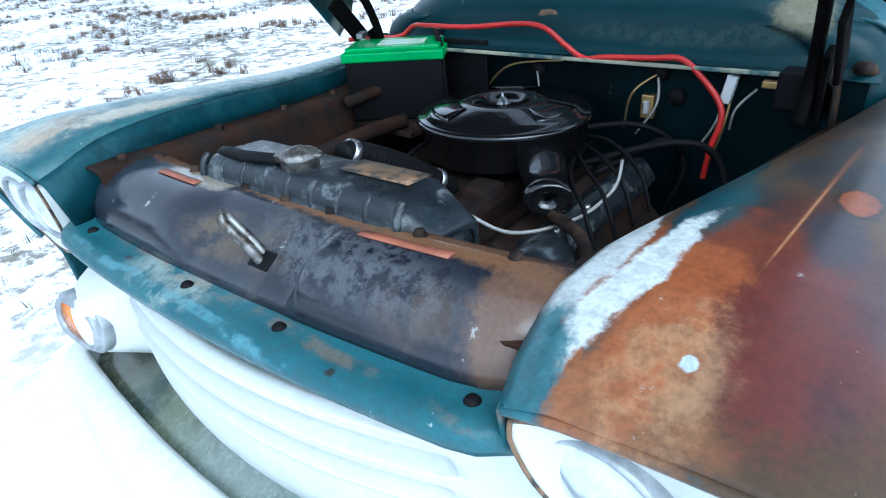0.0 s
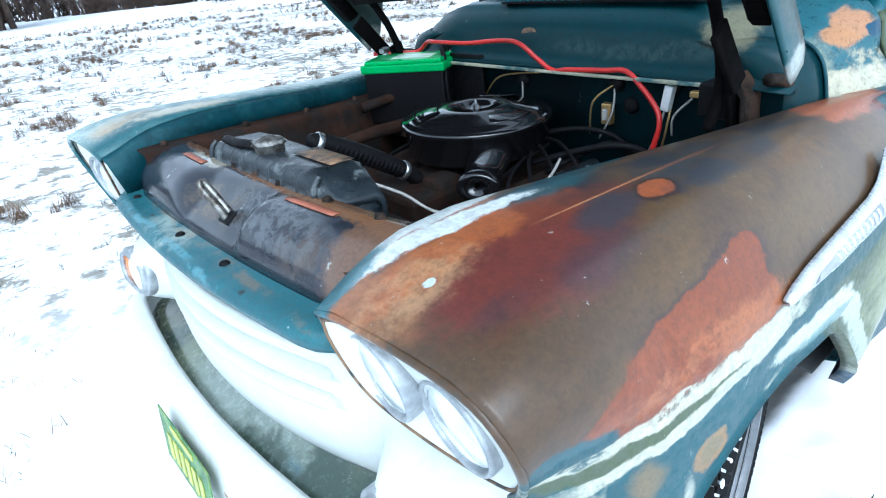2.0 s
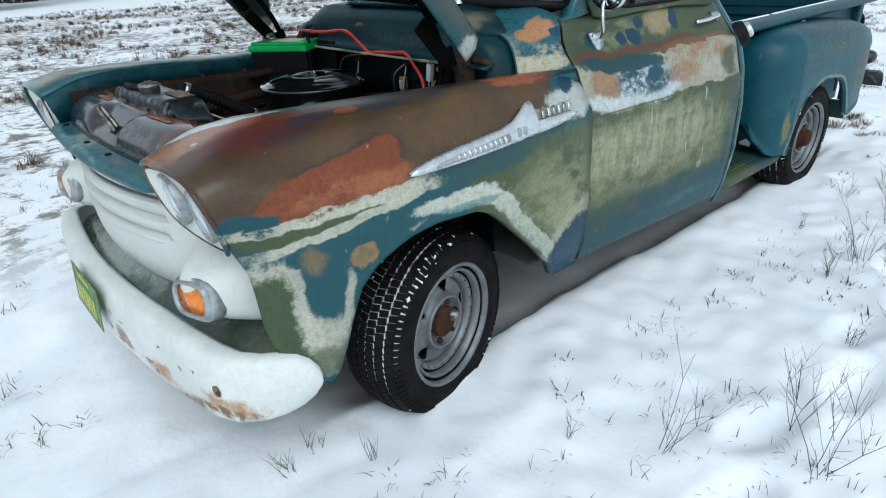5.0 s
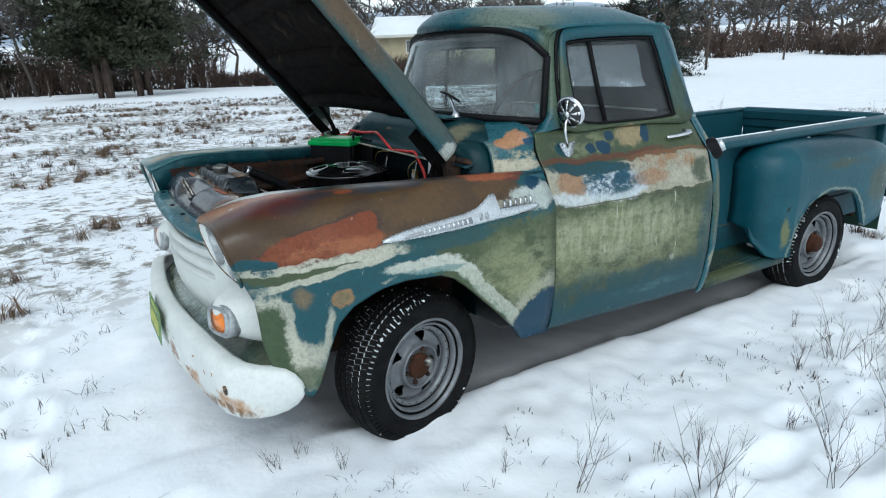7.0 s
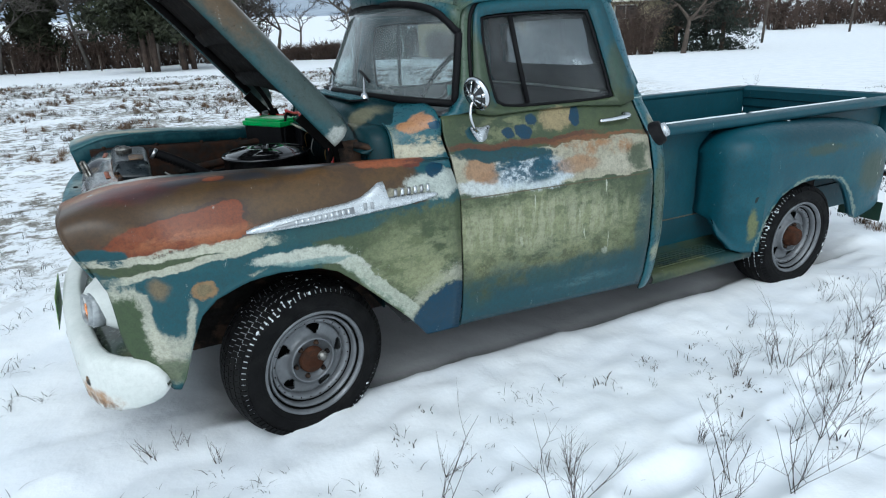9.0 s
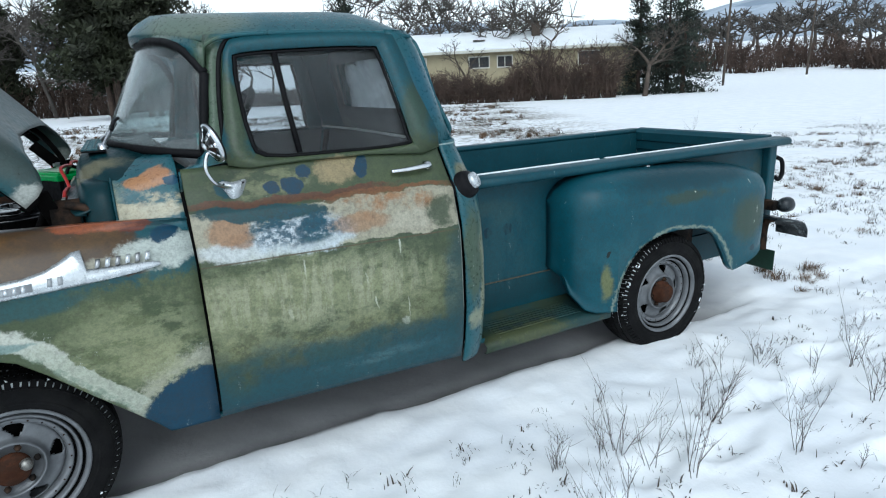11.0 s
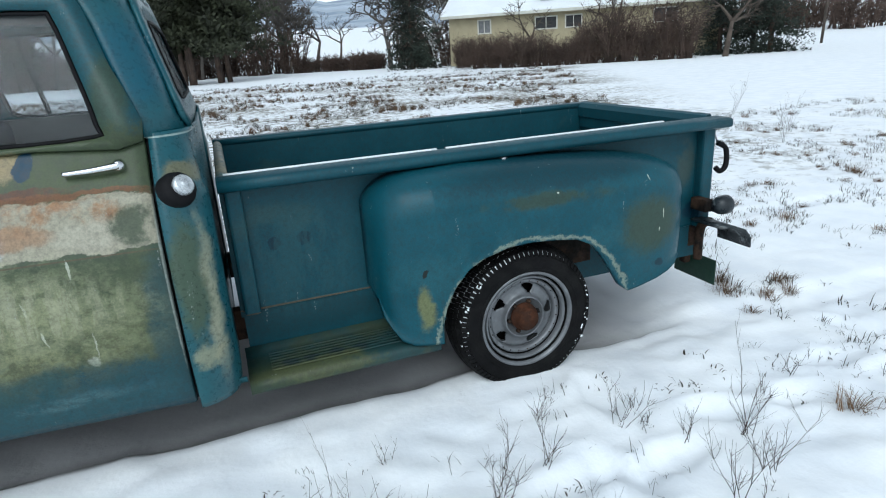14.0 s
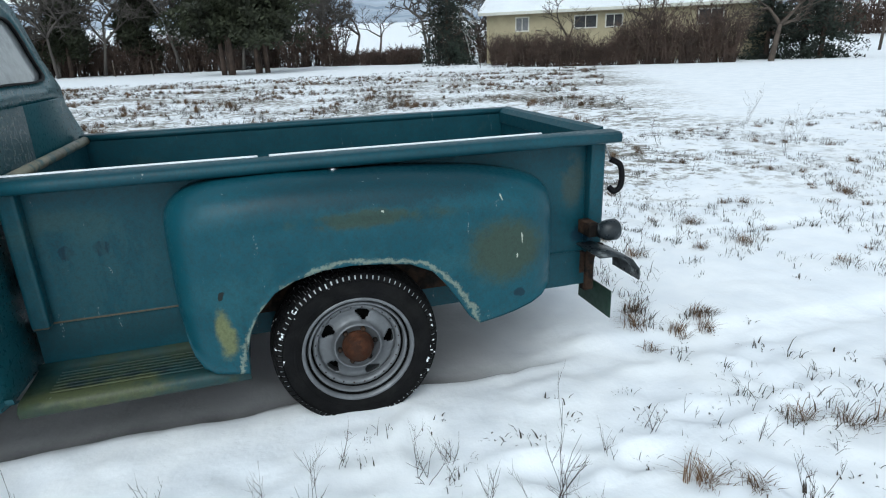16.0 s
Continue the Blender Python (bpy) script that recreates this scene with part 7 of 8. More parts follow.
def make_wheel(face):
    """A wheel with its outer face towards -y."""
    w = new("wheel")
    w.parent = truck
    w["label"] = "silver steel wheel with a black snow-packed tyre"
    R, H = 0.322, 0.102
    tyre = lathe("tyre", [(0.200, -H + 0.012), (0.206, -H + 0.002), (0.225, -H - 0.006), (0.258, -H - 0.008), (0.278, -H - 0.003), (0.286, -H + 0.0)], M_TYRE, w, "black tyre sidewall", segs=72, axis="y")
    lathe("inner_wall", [(0.300, H - 0.010), (0.288, H - 0.002), (0.25, H + 0.004), (0.20, H - 0.012)], M_TYRE, tyre, segs=48, axis="y")
    lathe("groove", [(0.284, -H + 0.001), (R - 0.030, -0.098), (R - 0.021, -0.090), (R - 0.012, -0.060), (R - 0.005, -0.020), (R - 0.005, 0.020), (R - 0.012, 0.060), (R - 0.021, 0.090), (0.290, H - 0.002)], M_TREAD, tyre, "snow packed in the tread grooves", segs=72, axis="y")
    part("tread", tread_block(84, R, H), M_TYRE, tyre, "raised tread blocks")
    r = random.Random(31 if face else 32)
    bm = bmesh.new()
    for _ in range(150):
        a, y = r.uniform(0, 6.283), r.choice((-0.104, -0.100, -0.096, -0.088, -0.032, 0.0, 0.032, 0.06))
        if math.sin(2.0 * a + (0.5 if face else 2.0)) + r.uniform(-0.9, 0.9) < 0:
            continue
        rad = R - 2.0 * y * y - 0.002 - (r.uniform(0.0, 0.022) if y < -0.095 else 0.0)
        m = Matrix.Rotation(a, 4, "Y") @ Matrix.Translation((0, y, rad)) @ Matrix.Rotation(r.uniform(0, 3), 4, "Z") @ Matrix.Diagonal((r.uniform(0.004, 0.012), r.uniform(0.003, 0.008), r.uniform(0.003, 0.006), 1))
        bmesh.ops.create_icosphere(bm, subdivisions=1, radius=1, matrix=m)
    clumps = part("packed_snow", bm, M_RAILSNOW, tyre, "snow clumps stuck to the tread", smooth=True)
    clumps["kind"] = "stuff"
    lathe("raised_ring", [(0.232, -H - 0.0065), (0.236, -H - 0.010), (0.242, -H - 0.0065)], M_TYRE, tyre, segs=72, axis="y")
    rim = lathe("rim", [(0.206, -0.092), (0.215, -0.099), (0.211, -0.107), (0.202, -0.105), (0.1975, -0.090)], M_RIM, w, "dull silver stepped rim", segs=64, axis="y")
    lathe("groove_ring", [(0.198, -0.092), (0.1965, -0.070), (0.189, -0.070)], M_GROOVE, rim, "black groove in the rim", segs=64, axis="y")
    lathe("step_ring", [(0.1905, -0.070), (0.189, -0.086), (0.186, -0.089), (0.179, -0.086), (0.177, -0.062)], M_RIM, rim, segs=64, axis="y")
    lathe("groove_ring", [(0.178, -0.064), (0.1765, -0.048), (0.169, -0.048)], M_GROOVE, rim, "black groove in the rim", segs=64, axis="y")
    lathe("step_ring", [(0.1705, -0.048), (0.169, -0.063), (0.166, -0.066), (0.153, -0.062), (0.149, -0.040), (0.150, 0.09)], M_RIM, rim, segs=64, axis="y")
    # dished disc with five pointed slots round a raised hub ring
    n = 120
    radii = ((0.153, -0.020), (0.149, -0.036), (0.145, -0.040), (0.140, -0.041), (0.134, -0.042), (0.128, -0.042), (0.122, -0.043), (0.116, -0.045), (0.110, -0.047), (0.104, -0.050), (0.098, -0.055), (0.094, -0.066), (0.091, -0.074), (0.087, -0.075), (0.084, -0.068), (0.082, -0.056), (0.050, -0.055))
    g = [[(r * math.cos(2 * math.pi * k / n), d, r * math.sin(2 * math.pi * k / n)) for k in range(n)] for r, d in radii]
    holes = {(i, k) for k in range(n) for i, lo, hi in ((2, 6, 11), (3, 5, 12), (4, 5, 12), (5, 5, 11), (6, 5, 10), (7, 6, 9), (8, 6, 8)) if lo <= k % 24 <= hi}
    sheet("disc", g, M_RIM, rim, "silver disc with slotted holes", thick=0.004, wrap=True, skip=holes)
    lathe("drum", [(0.0, 0.010), (0.13, 0.010), (0.149, 0.02)], M_GROOVE, rim, segs=32, axis="y")
    for k in range(24):
        a = 2 * math.pi * k / 24
        lathe("rivet", [(0.0, 0.003), (0.003, 0.002), (0.0035, 0.0)], M_FRAME, rim, segs=6, at=(0.160 * math.cos(a), -0.0635, 0.160 * math.sin(a)), axis="-y")
    hub = lathe("hub", [(0.054, -0.050), (0.052, -0.070), (0.046, -0.076), (0.0, -0.074)] if face else [(0.060, -0.050), (0.060, -0.074), (0.052, -0.082), (0.049, -0.104), (0.038, -0.112), (0.0, -0.114)], M_HUB, w, "rusty hub cover", segs=28, axis="y")
    for k in range(6):
        a = 2 * math.pi * (k + 0.3) / 6
        lathe("wheel_nut", [(0.0, 0.018), (0.007, 0.016), (0.010, 0.008), (0.011, 0.0)], M_FRAME, hub, segs=6, at=(0.069 * math.cos(a), -0.055, 0.069 * math.sin(a)), axis="-y")
    if face:
        lathe("hub_cap", [(0.0, 0.022), (0.016, 0.019), (0.020, 0.0)], M_CAPSTEEL, hub, segs=14, at=(0.030, -0.074, -0.022), axis="-y")
    return w


front_w = make_wheel(True)
rear_w = make_wheel(False)
for w, x, z, steer in ((front_w, 0.0, 0.358, 14), (rear_w, 2.896, 0.342, 0)):
    c = copy_thing(w, pose(x, 0.690 if x < 1 else 0.685, z, 0, 40, 180 + steer))
    w.matrix_basis = pose(x, -0.690 if x < 1 else -0.685, z, 0, 0, steer) @ pose(0, 0, 0, 0, -50, 0)


# the front end stands a little askew on the frame
for ob in truck.children_recursive:
    if ob.type == "MESH" and not ob.name.startswith(("tyre", "rim", "hub", "disc", "drum", "rivet", "wheel_nut", "groove", "tread", "packed_snow", "inner_wall", "raised_ring", "step_ring")) and not ob.data.get("skewed"):
        for v in ob.data.vertices:
            k = min(1.0, max(0.0, (-0.28 - v.co.x) / 0.27))
            if k > 0:
                v.co.x -= 0.046 * (v.co.y + 0.55) * k
        ob.data["skewed"] = True

# ---- ground ----
feet = random.Random(12)
FOOTPRINTS = [(-0.9 + 0.36 * k, -1.42 - 0.10 * (k % 2) - 0.20 * math.sin(0.3 * k), feet.uniform(-0.3, 0.3)) for k in range(16)]
FOOTPRINTS += [(feet.uniform(-1.0, 4.6), feet.uniform(-2.5, -1.0), feet.uniform(-1.5, 1.5)) for _ in range(14)]
FOOTPRINTS += [(-1.35 + feet.uniform(-0.2, 0.2), -1.2 + 0.33 * k, 1.4 + feet.uniform(-0.3, 0.3)) for k in range(9)]


def ground_z(x, y):
    z = 0.105 + 0.035 * min(1.0, max(0.0, (-y - 0.9) / 0.8)) - 0.012 * max(-1.0, min(4.0, x)) + 0.02 * min(1.0, max(0.0, (1.2 - x) / 2)) * (1 if y < -0.5 else 0.6)
    near = math.exp(-((x - 1.5) ** 2 + y * y) / 900)
    z = z * near + (1 - near) * 0.02
    n = noise.noise(Vector((x * 0.9, y * 0.9, 0.3))) * 0.022 + noise.noise(Vector((x * 3.1, y * 3.1, 1.7))) * 0.014 + noise.noise(Vector((x * 9, y * 9, 4.0))) * 0.015 * (1 if y < -0.7 else 0.5)
    d = math.hypot(x - 1.5, y + 1)
    z += n * (1 if d < 12 else max(0.25, 1 - (d - 12) / 30)) + 0.12 * noise.noise(Vector((x * 0.06, y * 0.06, 9.0))) * min(1, max(0, (d - 8) / 20))
    if d < 8 and y < 1.5:
        lump = noise.noise(Vector((x * 2.3, y * 2.3, 11.0)))
        z += 0.026 * max(0.0, lump - 0.12) + 0.022 * max(0.0, noise.noise(Vector((x * 6.5, y * 6.5, 21.0))) - 0.25)
        for fx, fy, fa in FOOTPRINTS:
            if abs(x - fx) < 0.25 and abs(y - fy) < 0.25:
                u, v = (x - fx) * math.cos(fa) + (y - fy) * math.sin(fa), (y - fy) * math.cos(fa) - (x - fx) * math.sin(fa)
                q = (u / 0.145) ** 2 + (v / 0.062) ** 2
                z -= 0.034 * math.exp(-q * q) - 0.012 * math.exp(-((q - 2.2) / 0.9) ** 2)
    # thinner snow sheltered by the truck, with a soft step along its side, and wheel ruts behind
    ex = min(1.0, max(0.0, (x + 0.35) / 0.25)) * min(1.0, max(0.0, (4.0 - x) / 0.3))
    ey = min(1.0, max(0.0, (0.655 + 0.012 * math.sin(4 * x) + 0.02 * noise.noise(Vector((x * 6, 0, 0))) - abs(y)) / 0.05))
    z -= 0.045 * ex * ey * ey * (3 - 2 * ey)
    if 3.0 < x < 14:
        for yr in (-0.69 - 0.01 * (x - 3) ** 2, 0.69 - 0.01 * (x - 3) ** 2):
            z -= 0.025 * math.exp(-((y - yr) / 0.11) ** 4) * min(1, (x - 3.0) * 3) * min(1.0, max(0.0, (14 - x) / 6))
    # bank before the hedge, rising country behind
    z += 0.35 * math.exp(-(((x - 15.5) / 3) ** 2 + ((y - 35) / 2.5) ** 2))
    if d > 70:
        z += max(0.0, (d - 70) * 0.075) * min(1.0, max(0.0, (y + 0.1 * x - 20) / 60)) * (1 / (1 + max(0, d - 190) / 120))
    return z


def spread(lo, hi, fine, reach):
    mid = list(np.arange(lo, hi, fine))
    out, stepw, v = [], fine, hi
    while v < reach:
        out.append(v)
        stepw *= 1.16
        v += stepw
    low = [lo + hi - q - fine for q in out]
    return sorted(low + mid + out + [reach, lo + hi - reach])


gx, gy = spread(-2.2, 5.6, 0.032, 3000), spread(-3.0, 1.4, 0.032, 3000)
gv = [(x, y, ground_z(x, y)) for y in gy for x in gx]
gk = len(gx)
gm = bpy.data.meshes.new("ground")
gm.from_pydata(gv, [], [(j * gk + i, j * gk + i + 1, (j + 1) * gk + i + 1, (j + 1) * gk + i) for j in range(len(gy) - 1) for i in range(gk - 1)])
gm.update()

M_SNOW = bpy.data.materials.new("wind_packed_snow")
M_SNOW.use_nodes = True
t = M_SNOW.node_tree
b = t.nodes["Principled BSDF"]
co = t.nodes.new("ShaderNodeTexCoord").outputs["Object"]
big, mid, fine_n = noise_tex(t, co, 0.35, 4, 0.55), noise_tex(t, co, 2.6, 6, 0.62), noise_tex(t, co, 24, 5, 0.6)
sep = t.nodes.new("ShaderNodeSeparateXYZ")
t.links.new(co, sep.inputs[0])
c = mix(t, step(t, mid, 0.35, 0.65), (0.80, 0.83, 0.87), (0.88, 0.90, 0.92))
# thin snow over dry grass on the field beyond the truck
field = calc(t, "MULTIPLY", step(t, sep.outputs[1], 0.6, 2.5), calc(t, "SUBTRACT", 1.0, step(t, sep.outputs[1], 26, 34)))
lane = calc(t, "SUBTRACT", 1.0, step(t, calc(t, "SUBTRACT", sep.outputs[0], calc(t, "MULTIPLY", sep.outputs[1], 0.55)), 5.0, 8.5))
speckle = noise_tex(t, co, 5.5, 7, 0.75)
thin = calc(t, "MULTIPLY", calc(t, "MULTIPLY", field, lane), step(t, calc(t, "ADD", calc(t, "MULTIPLY", speckle, 0.75), calc(t, "MULTIPLY", big, 0.40)), 0.550, 0.64, 0.0, 0.9))
c = mix(t, thin, c, mix(t, fine_n, (0.055, 0.048, 0.034), (0.20, 0.17, 0.11)))
rearf = calc(t, "MULTIPLY", step(t, sep.outputs[0], 6.0, 8.0), calc(t, "SUBTRACT", 1.0, step(t, sep.outputs[1], 5.0, 7.5)))
c = mix(t, calc(t, "MULTIPLY", rearf, step(t, calc(t, "ADD", calc(t, "MULTIPLY", speckle, 0.75), calc(t, "MULTIPLY", big, 0.30)), 0.56, 0.66, 0.0, 0.45)), c, (0.22, 0.21, 0.18))
# shade on the thin snow under the truck, painted in, darkest along its sides
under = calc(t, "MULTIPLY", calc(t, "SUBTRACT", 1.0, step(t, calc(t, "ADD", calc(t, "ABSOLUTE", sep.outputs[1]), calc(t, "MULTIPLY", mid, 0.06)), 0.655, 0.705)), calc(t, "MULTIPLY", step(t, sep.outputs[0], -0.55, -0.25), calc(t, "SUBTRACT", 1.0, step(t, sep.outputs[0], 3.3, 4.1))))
edge_shade = step(t, calc(t, "ABSOLUTE", sep.outputs[1]), 0.50, 0.60)
c = mix(t, calc(t, "MULTIPLY", under, 0.9), c, mix(t, edge_shade, (0.34, 0.335, 0.34), mix(t, step(t, mid, 0.4, 0.6), (0.10, 0.096, 0.095), (0.20, 0.196, 0.195))))
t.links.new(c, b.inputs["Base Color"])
b.inputs["Roughness"].default_value = 0.75
b.inputs["Specular IOR Level"].default_value = 0.25
relief(t, b, calc(t, "ADD", calc(t, "MULTIPLY", mid, 0.8), calc(t, "MULTIPLY", fine_n, 0.14)), 0.55, 0.03)
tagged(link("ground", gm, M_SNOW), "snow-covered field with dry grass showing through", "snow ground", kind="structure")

# ---- dry grass and weeds ----
M_STRAW = mat("dry_straw", (0.115, 0.066, 0.032), 0.8, vary=0.4, scale=3)
M_GREYGRASS = mat("grey_dead_grass", (0.042, 0.036, 0.025), 0.85, vary=0.4, scale=3)
M_TWIG = mat("brown_twig", (0.050, 0.033, 0.026), 0.8, vary=0.4, scale=8)
M_LITTER = mat("dead_leaf_litter", (0.050, 0.038, 0.028), 0.85, vary=0.5, scale=6)
rng = random.Random(7)


def tuft_cloud(name, spots, material, label, blades, height, lean, width):
    verts, faces = [], []
    for x, y, k in spots:
        z = ground_z(x, y) - 0.01
        for _ in range(max(2, int(blades * k))):
            a, o = rng.uniform(0, 6.283), rng.uniform(0, 0.05) * k
            h, l = height * k * rng.uniform(0.4, 1.1), lean * rng.uniform(0.3, 1.4) * k
            bx, by = x + o * math.cos(a * 3), y + o * math.sin(a * 3)
            dx, dy = math.cos(a), math.sin(a)
            w = width * rng.uniform(0.6, 1.3)
            i = len(verts)
            verts += [(bx - dy * w, by + dx * w, z), (bx + dy * w, by - dx * w, z), (bx + dx * l * 0.45 + dy * w * 0.7, by + dy * l * 0.45 - dx * w * 0.7, z + h * 0.7), (bx + dx * l * 0.45 - dy * w * 0.7, by + dy * l * 0.45 + dx * w * 0.7, z + h * 0.7), (bx + dx * l, by + dy * l, z + h * rng.uniform(0.75, 1.05))]
            faces += [(i, i + 1, i + 2, i + 3), (i + 3, i + 2, i + 4)]
    me = bpy.data.meshes.new(name)
    me.from_pydata(verts, [], faces)
    return tagged(link(name, me, material, smooth=False), label, "grass", kind="stuff")


def clear(x, y):
    return not (-1.0 < x < 4.2 and -0.95 < y < 0.95)


def scatter(n, x0, x1, y0, y1, test, size=(0.5, 1.3)):
    out = []
    while len(out) < n:
        x, y = rng.uniform(x0, x1), rng.uniform(y0, y1)
        if clear(x, y) and test(x, y):
            out.append((x, y, rng.uniform(*size)))
    return out


def patchy(f, lo):
    return lambda x, y: noise.noise(Vector((x * f, y * f, 2.0))) + 0.4 * noise.noise(Vector((x * f * 4, y * f * 4, 7.0))) > lo


field_ok = lambda x, y: y > 1.1 and x < 5.5 + 0.55 * y and patchy(0.45, -0.05)(x, y)
tuft_cloud("field_grass", scatter(9000, -14, 24, 1.2, 16, field_ok, (0.5, 1.2)), M_GREYGRASS, "low dead grass poking through thin snow", 7, 0.055, 0.07, 0.0016)
tuft_cloud("field_grass", scatter(6000, -22, 34, 8, 34, field_ok, (0.8, 1.8)), M_GREYGRASS, "dead grass across the far field", 7, 0.075, 0.09, 0.004)
tuft_cloud("straw_grass", scatter(1900, -16, 26, 1.5, 30, lambda x, y: field_ok(x, y) and patchy(0.9, 0.12)(x, y), (0.9, 2.0)), M_STRAW, "straw-coloured grass clumps in the field", 34, 0.09, 0.10, 0.0024)
rear_ok = lambda x, y: x > 4.3 and y < 5.5 and patchy(0.8, -0.02)(x, y)
tuft_cloud("verge_grass", scatter(5200, 4.3, 16, -3.5, 5.5, rear_ok, (0.5, 1.3)), M_GREYGRASS, "sparse grey grass beside the wheel tracks", 8, 0.06, 0.045, 0.0020)
tuft_cloud("verge_straw", scatter(260, 4.4, 14, -2.5, 5.0, rear_ok, (0.7, 1.4)) + [(4.30, -0.50, 1.5), (4.40, -0.35, 1.3), (4.62, -0.62, 1.1), (4.25, -0.72, 0.8), (3.85, -1.55, 1.3), (3.98, -1.62, 1.0), (4.9, 0.4, 1.3)], M_STRAW, "straw grass tufts behind the truck", 75, 0.060, 0.065, 0.0014)
tuft_cloud("near_grass", scatter(520, -1.4, 4.6, -2.6, -0.95, patchy(1.3, 0.0), (0.4, 1.1)), M_GREYGRASS, "small grass blades poking through the snow", 6, 0.05, 0.045, 0.0013)
tuft_cloud("front_grass", scatter(520, -4.5, -1.0, -1.6, 3.0, patchy(1.3, 0.0), (0.5, 1.3)), M_GREYGRASS, "grass blades in the snow before the bumper", 8, 0.05, 0.06, 0.0016)


tuft_cloud("leaf_litter", scatter(70, -0.9, 4.8, -2.5, -0.85, patchy(1.6, 0.0), (0.6, 1.5)) + scatter(40, 4.4, 7.5, -2.6, 1.5, patchy(1.6, 0.0), (0.6, 1.5)), M_LITTER, "curled dead leaves half sunk in the snow", 9, 0.028, 0.022, 0.0030)

def weed(x, y, h, n, seed, spread_=0.5, base_clump=True):
    """A dry weed: a few thin stems that fork twice."""
    r = random.Random(seed)
    verts, faces = [], []

    def branch(q, d, length, rad, depth):
        pts, v = [q], d
        for _ in range(4):
            v = (v + Vector((r.uniform(-1, 1), r.uniform(-1, 1), r.uniform(-0.3, 0.5))) * 0.16).normalized()
            pts.append(pts[-1] + v * (length / 4))
        vv, ff = tube_data(pts, rad, 4, 0.35, len(verts))
        verts.extend(vv)
        faces.extend(ff)
        if depth:
            for k in range(r.randint(2, 4)):
                i = r.randint(1, 3)
                side = Vector((r.uniform(-1, 1), r.uniform(-1, 1), r.uniform(0.1, 0.9))).normalized()
                branch(pts[i], (v * 0.7 + side * 0.8).normalized(), length * r.uniform(0.3, 0.55), rad * 0.6, depth - 1)

    z = ground_z(x, y) - 0.02
    for _ in range(n):
        a = r.uniform(0, 6.283)
        d = Vector((math.cos(a) * spread_ * r.uniform(0.2, 1), math.sin(a) * spread_ * r.uniform(0.2, 1), 1)).normalized()
        branch(Vector((x + r.uniform(-0.02, 0.02), y + r.uniform(-0.02, 0.02), z)), d, h * r.uniform(0.6, 1.1), 0.0011 + 0.0008 * h, 2 if h > 0.18 else 1)
    me = bpy.data.meshes.new("dry_weed")
    me.from_pydata(verts, [], faces)
    return tagged(link("dry_weed", me, M_TWIG), "leafless brown twiggy weed standing in snow", "weed", "dry weeds in the snow")


WEEDS = ((1.205, -1.965, 0.40, 6), (1.551, -1.845, 0.42, 6), (1.188, -1.622, 0.12, 6), (0.233, -1.45, 0.34, 4), (0.598, -1.66, 0.30, 4), (1.923, -1.435, 0.32, 6), (2.055, -1.668, 0.36, 5), (0.238, -1.06, 0.08, 4), (0.086, -1.22, 0.12, 3), (1.088, -1.844, 0.30, 4), (2.649, -1.35, 0.22, 5))
WEEDS2 = ((0.463, -1.783, 0.36, 4), (-0.60, -0.76, 0.12, 6), (-0.50, -0.72, 0.10, 6), (-0.38, -0.90, 0.12, 4), (1.68, -1.386, 0.14, 5), (2.427, -1.47, 0.30, 6), (1.87, -1.421, 0.26, 4), (1.713, -1.371, 0.20, 4), (2.002, -1.53, 0.30, 4), (2.493, -1.761, 0.30, 6), (2.162, -1.087, 0.12, 5))
WEEDS3 = ((3.01, -1.268, 0.20, 5), (3.283, -1.679, 0.26, 6), (3.092, -1.729, 0.30, 5), (3.38, -1.49, 0.32, 6), (3.109, -1.20, 0.14, 5), (2.763, -1.09, 0.16, 4), (3.859, -1.251, 0.16, 5), (3.169, -1.42, 0.16, 4), (1.42, -1.16, 0.07, 4), (4.112, -1.706, 0.20, 5), (8.5, 2.7, 0.45, 4))
WEEDS4 = ((9.4, 3.4, 0.55, 4), (7.6, 3.9, 0.45, 4), (10.8, 2.2, 0.5, 3), (10.2, 5.2, 0.6, 4), (12.2, 3.1, 0.5, 4), (6.0, -0.9, 0.2, 5), (5.3, -1.1, 0.2, 5), (-1.32, -0.313, 0.15, 4), (0.933, -1.906, 0.32, 4), (2.467, -1.369, 0.22, 4), (4.6, -1.9, 0.2, 5))
for k, (x, y, h, n) in enumerate(WEEDS + WEEDS2 + WEEDS3 + WEEDS4):
    weed(x, y, h, n, 100 + k)
for k in range(16):
    a = rng.uniform(-1.2, 4.3)
    weed(a, rng.uniform(-2.1, -1.15), rng.uniform(0.07, 0.16), rng.randint(1, 3), 300 + k, 0.35)

# ---- trees, hedge, house, poles ----
M_BARK = mat("grey_brown_bark", (0.075, 0.058, 0.046), 0.9, vary=0.4, scale=2, bump=0.6, bump_scale=12)
M_PINEBARK = mat("pine_bark", (0.060, 0.040, 0.030), 0.9, vary=0.4, scale=2, bump=0.6, bump_scale=12)
M_NEEDLE = mat("pine_needles", (0.026, 0.031, 0.014), 0.8, vary=0.5, scale=0.7)
M_SPRUCE = mat("spruce_needles", (0.014, 0.022, 0.014), 0.8, vary=0.5, scale=0.7)
M_SHRUB = mat("bare_shrub_twigs", (0.080, 0.052, 0.040), 0.85, vary=0.35, scale=0.8)
M_BIRCH = mat("pale_birch_bark", (0.42, 0.41, 0.38), 0.8, vary=0.2, scale=3)
M_FARWOOD = mat("far_bare_wood", (0.085, 0.075, 0.066), 0.9, vary=0.35, scale=0.3)


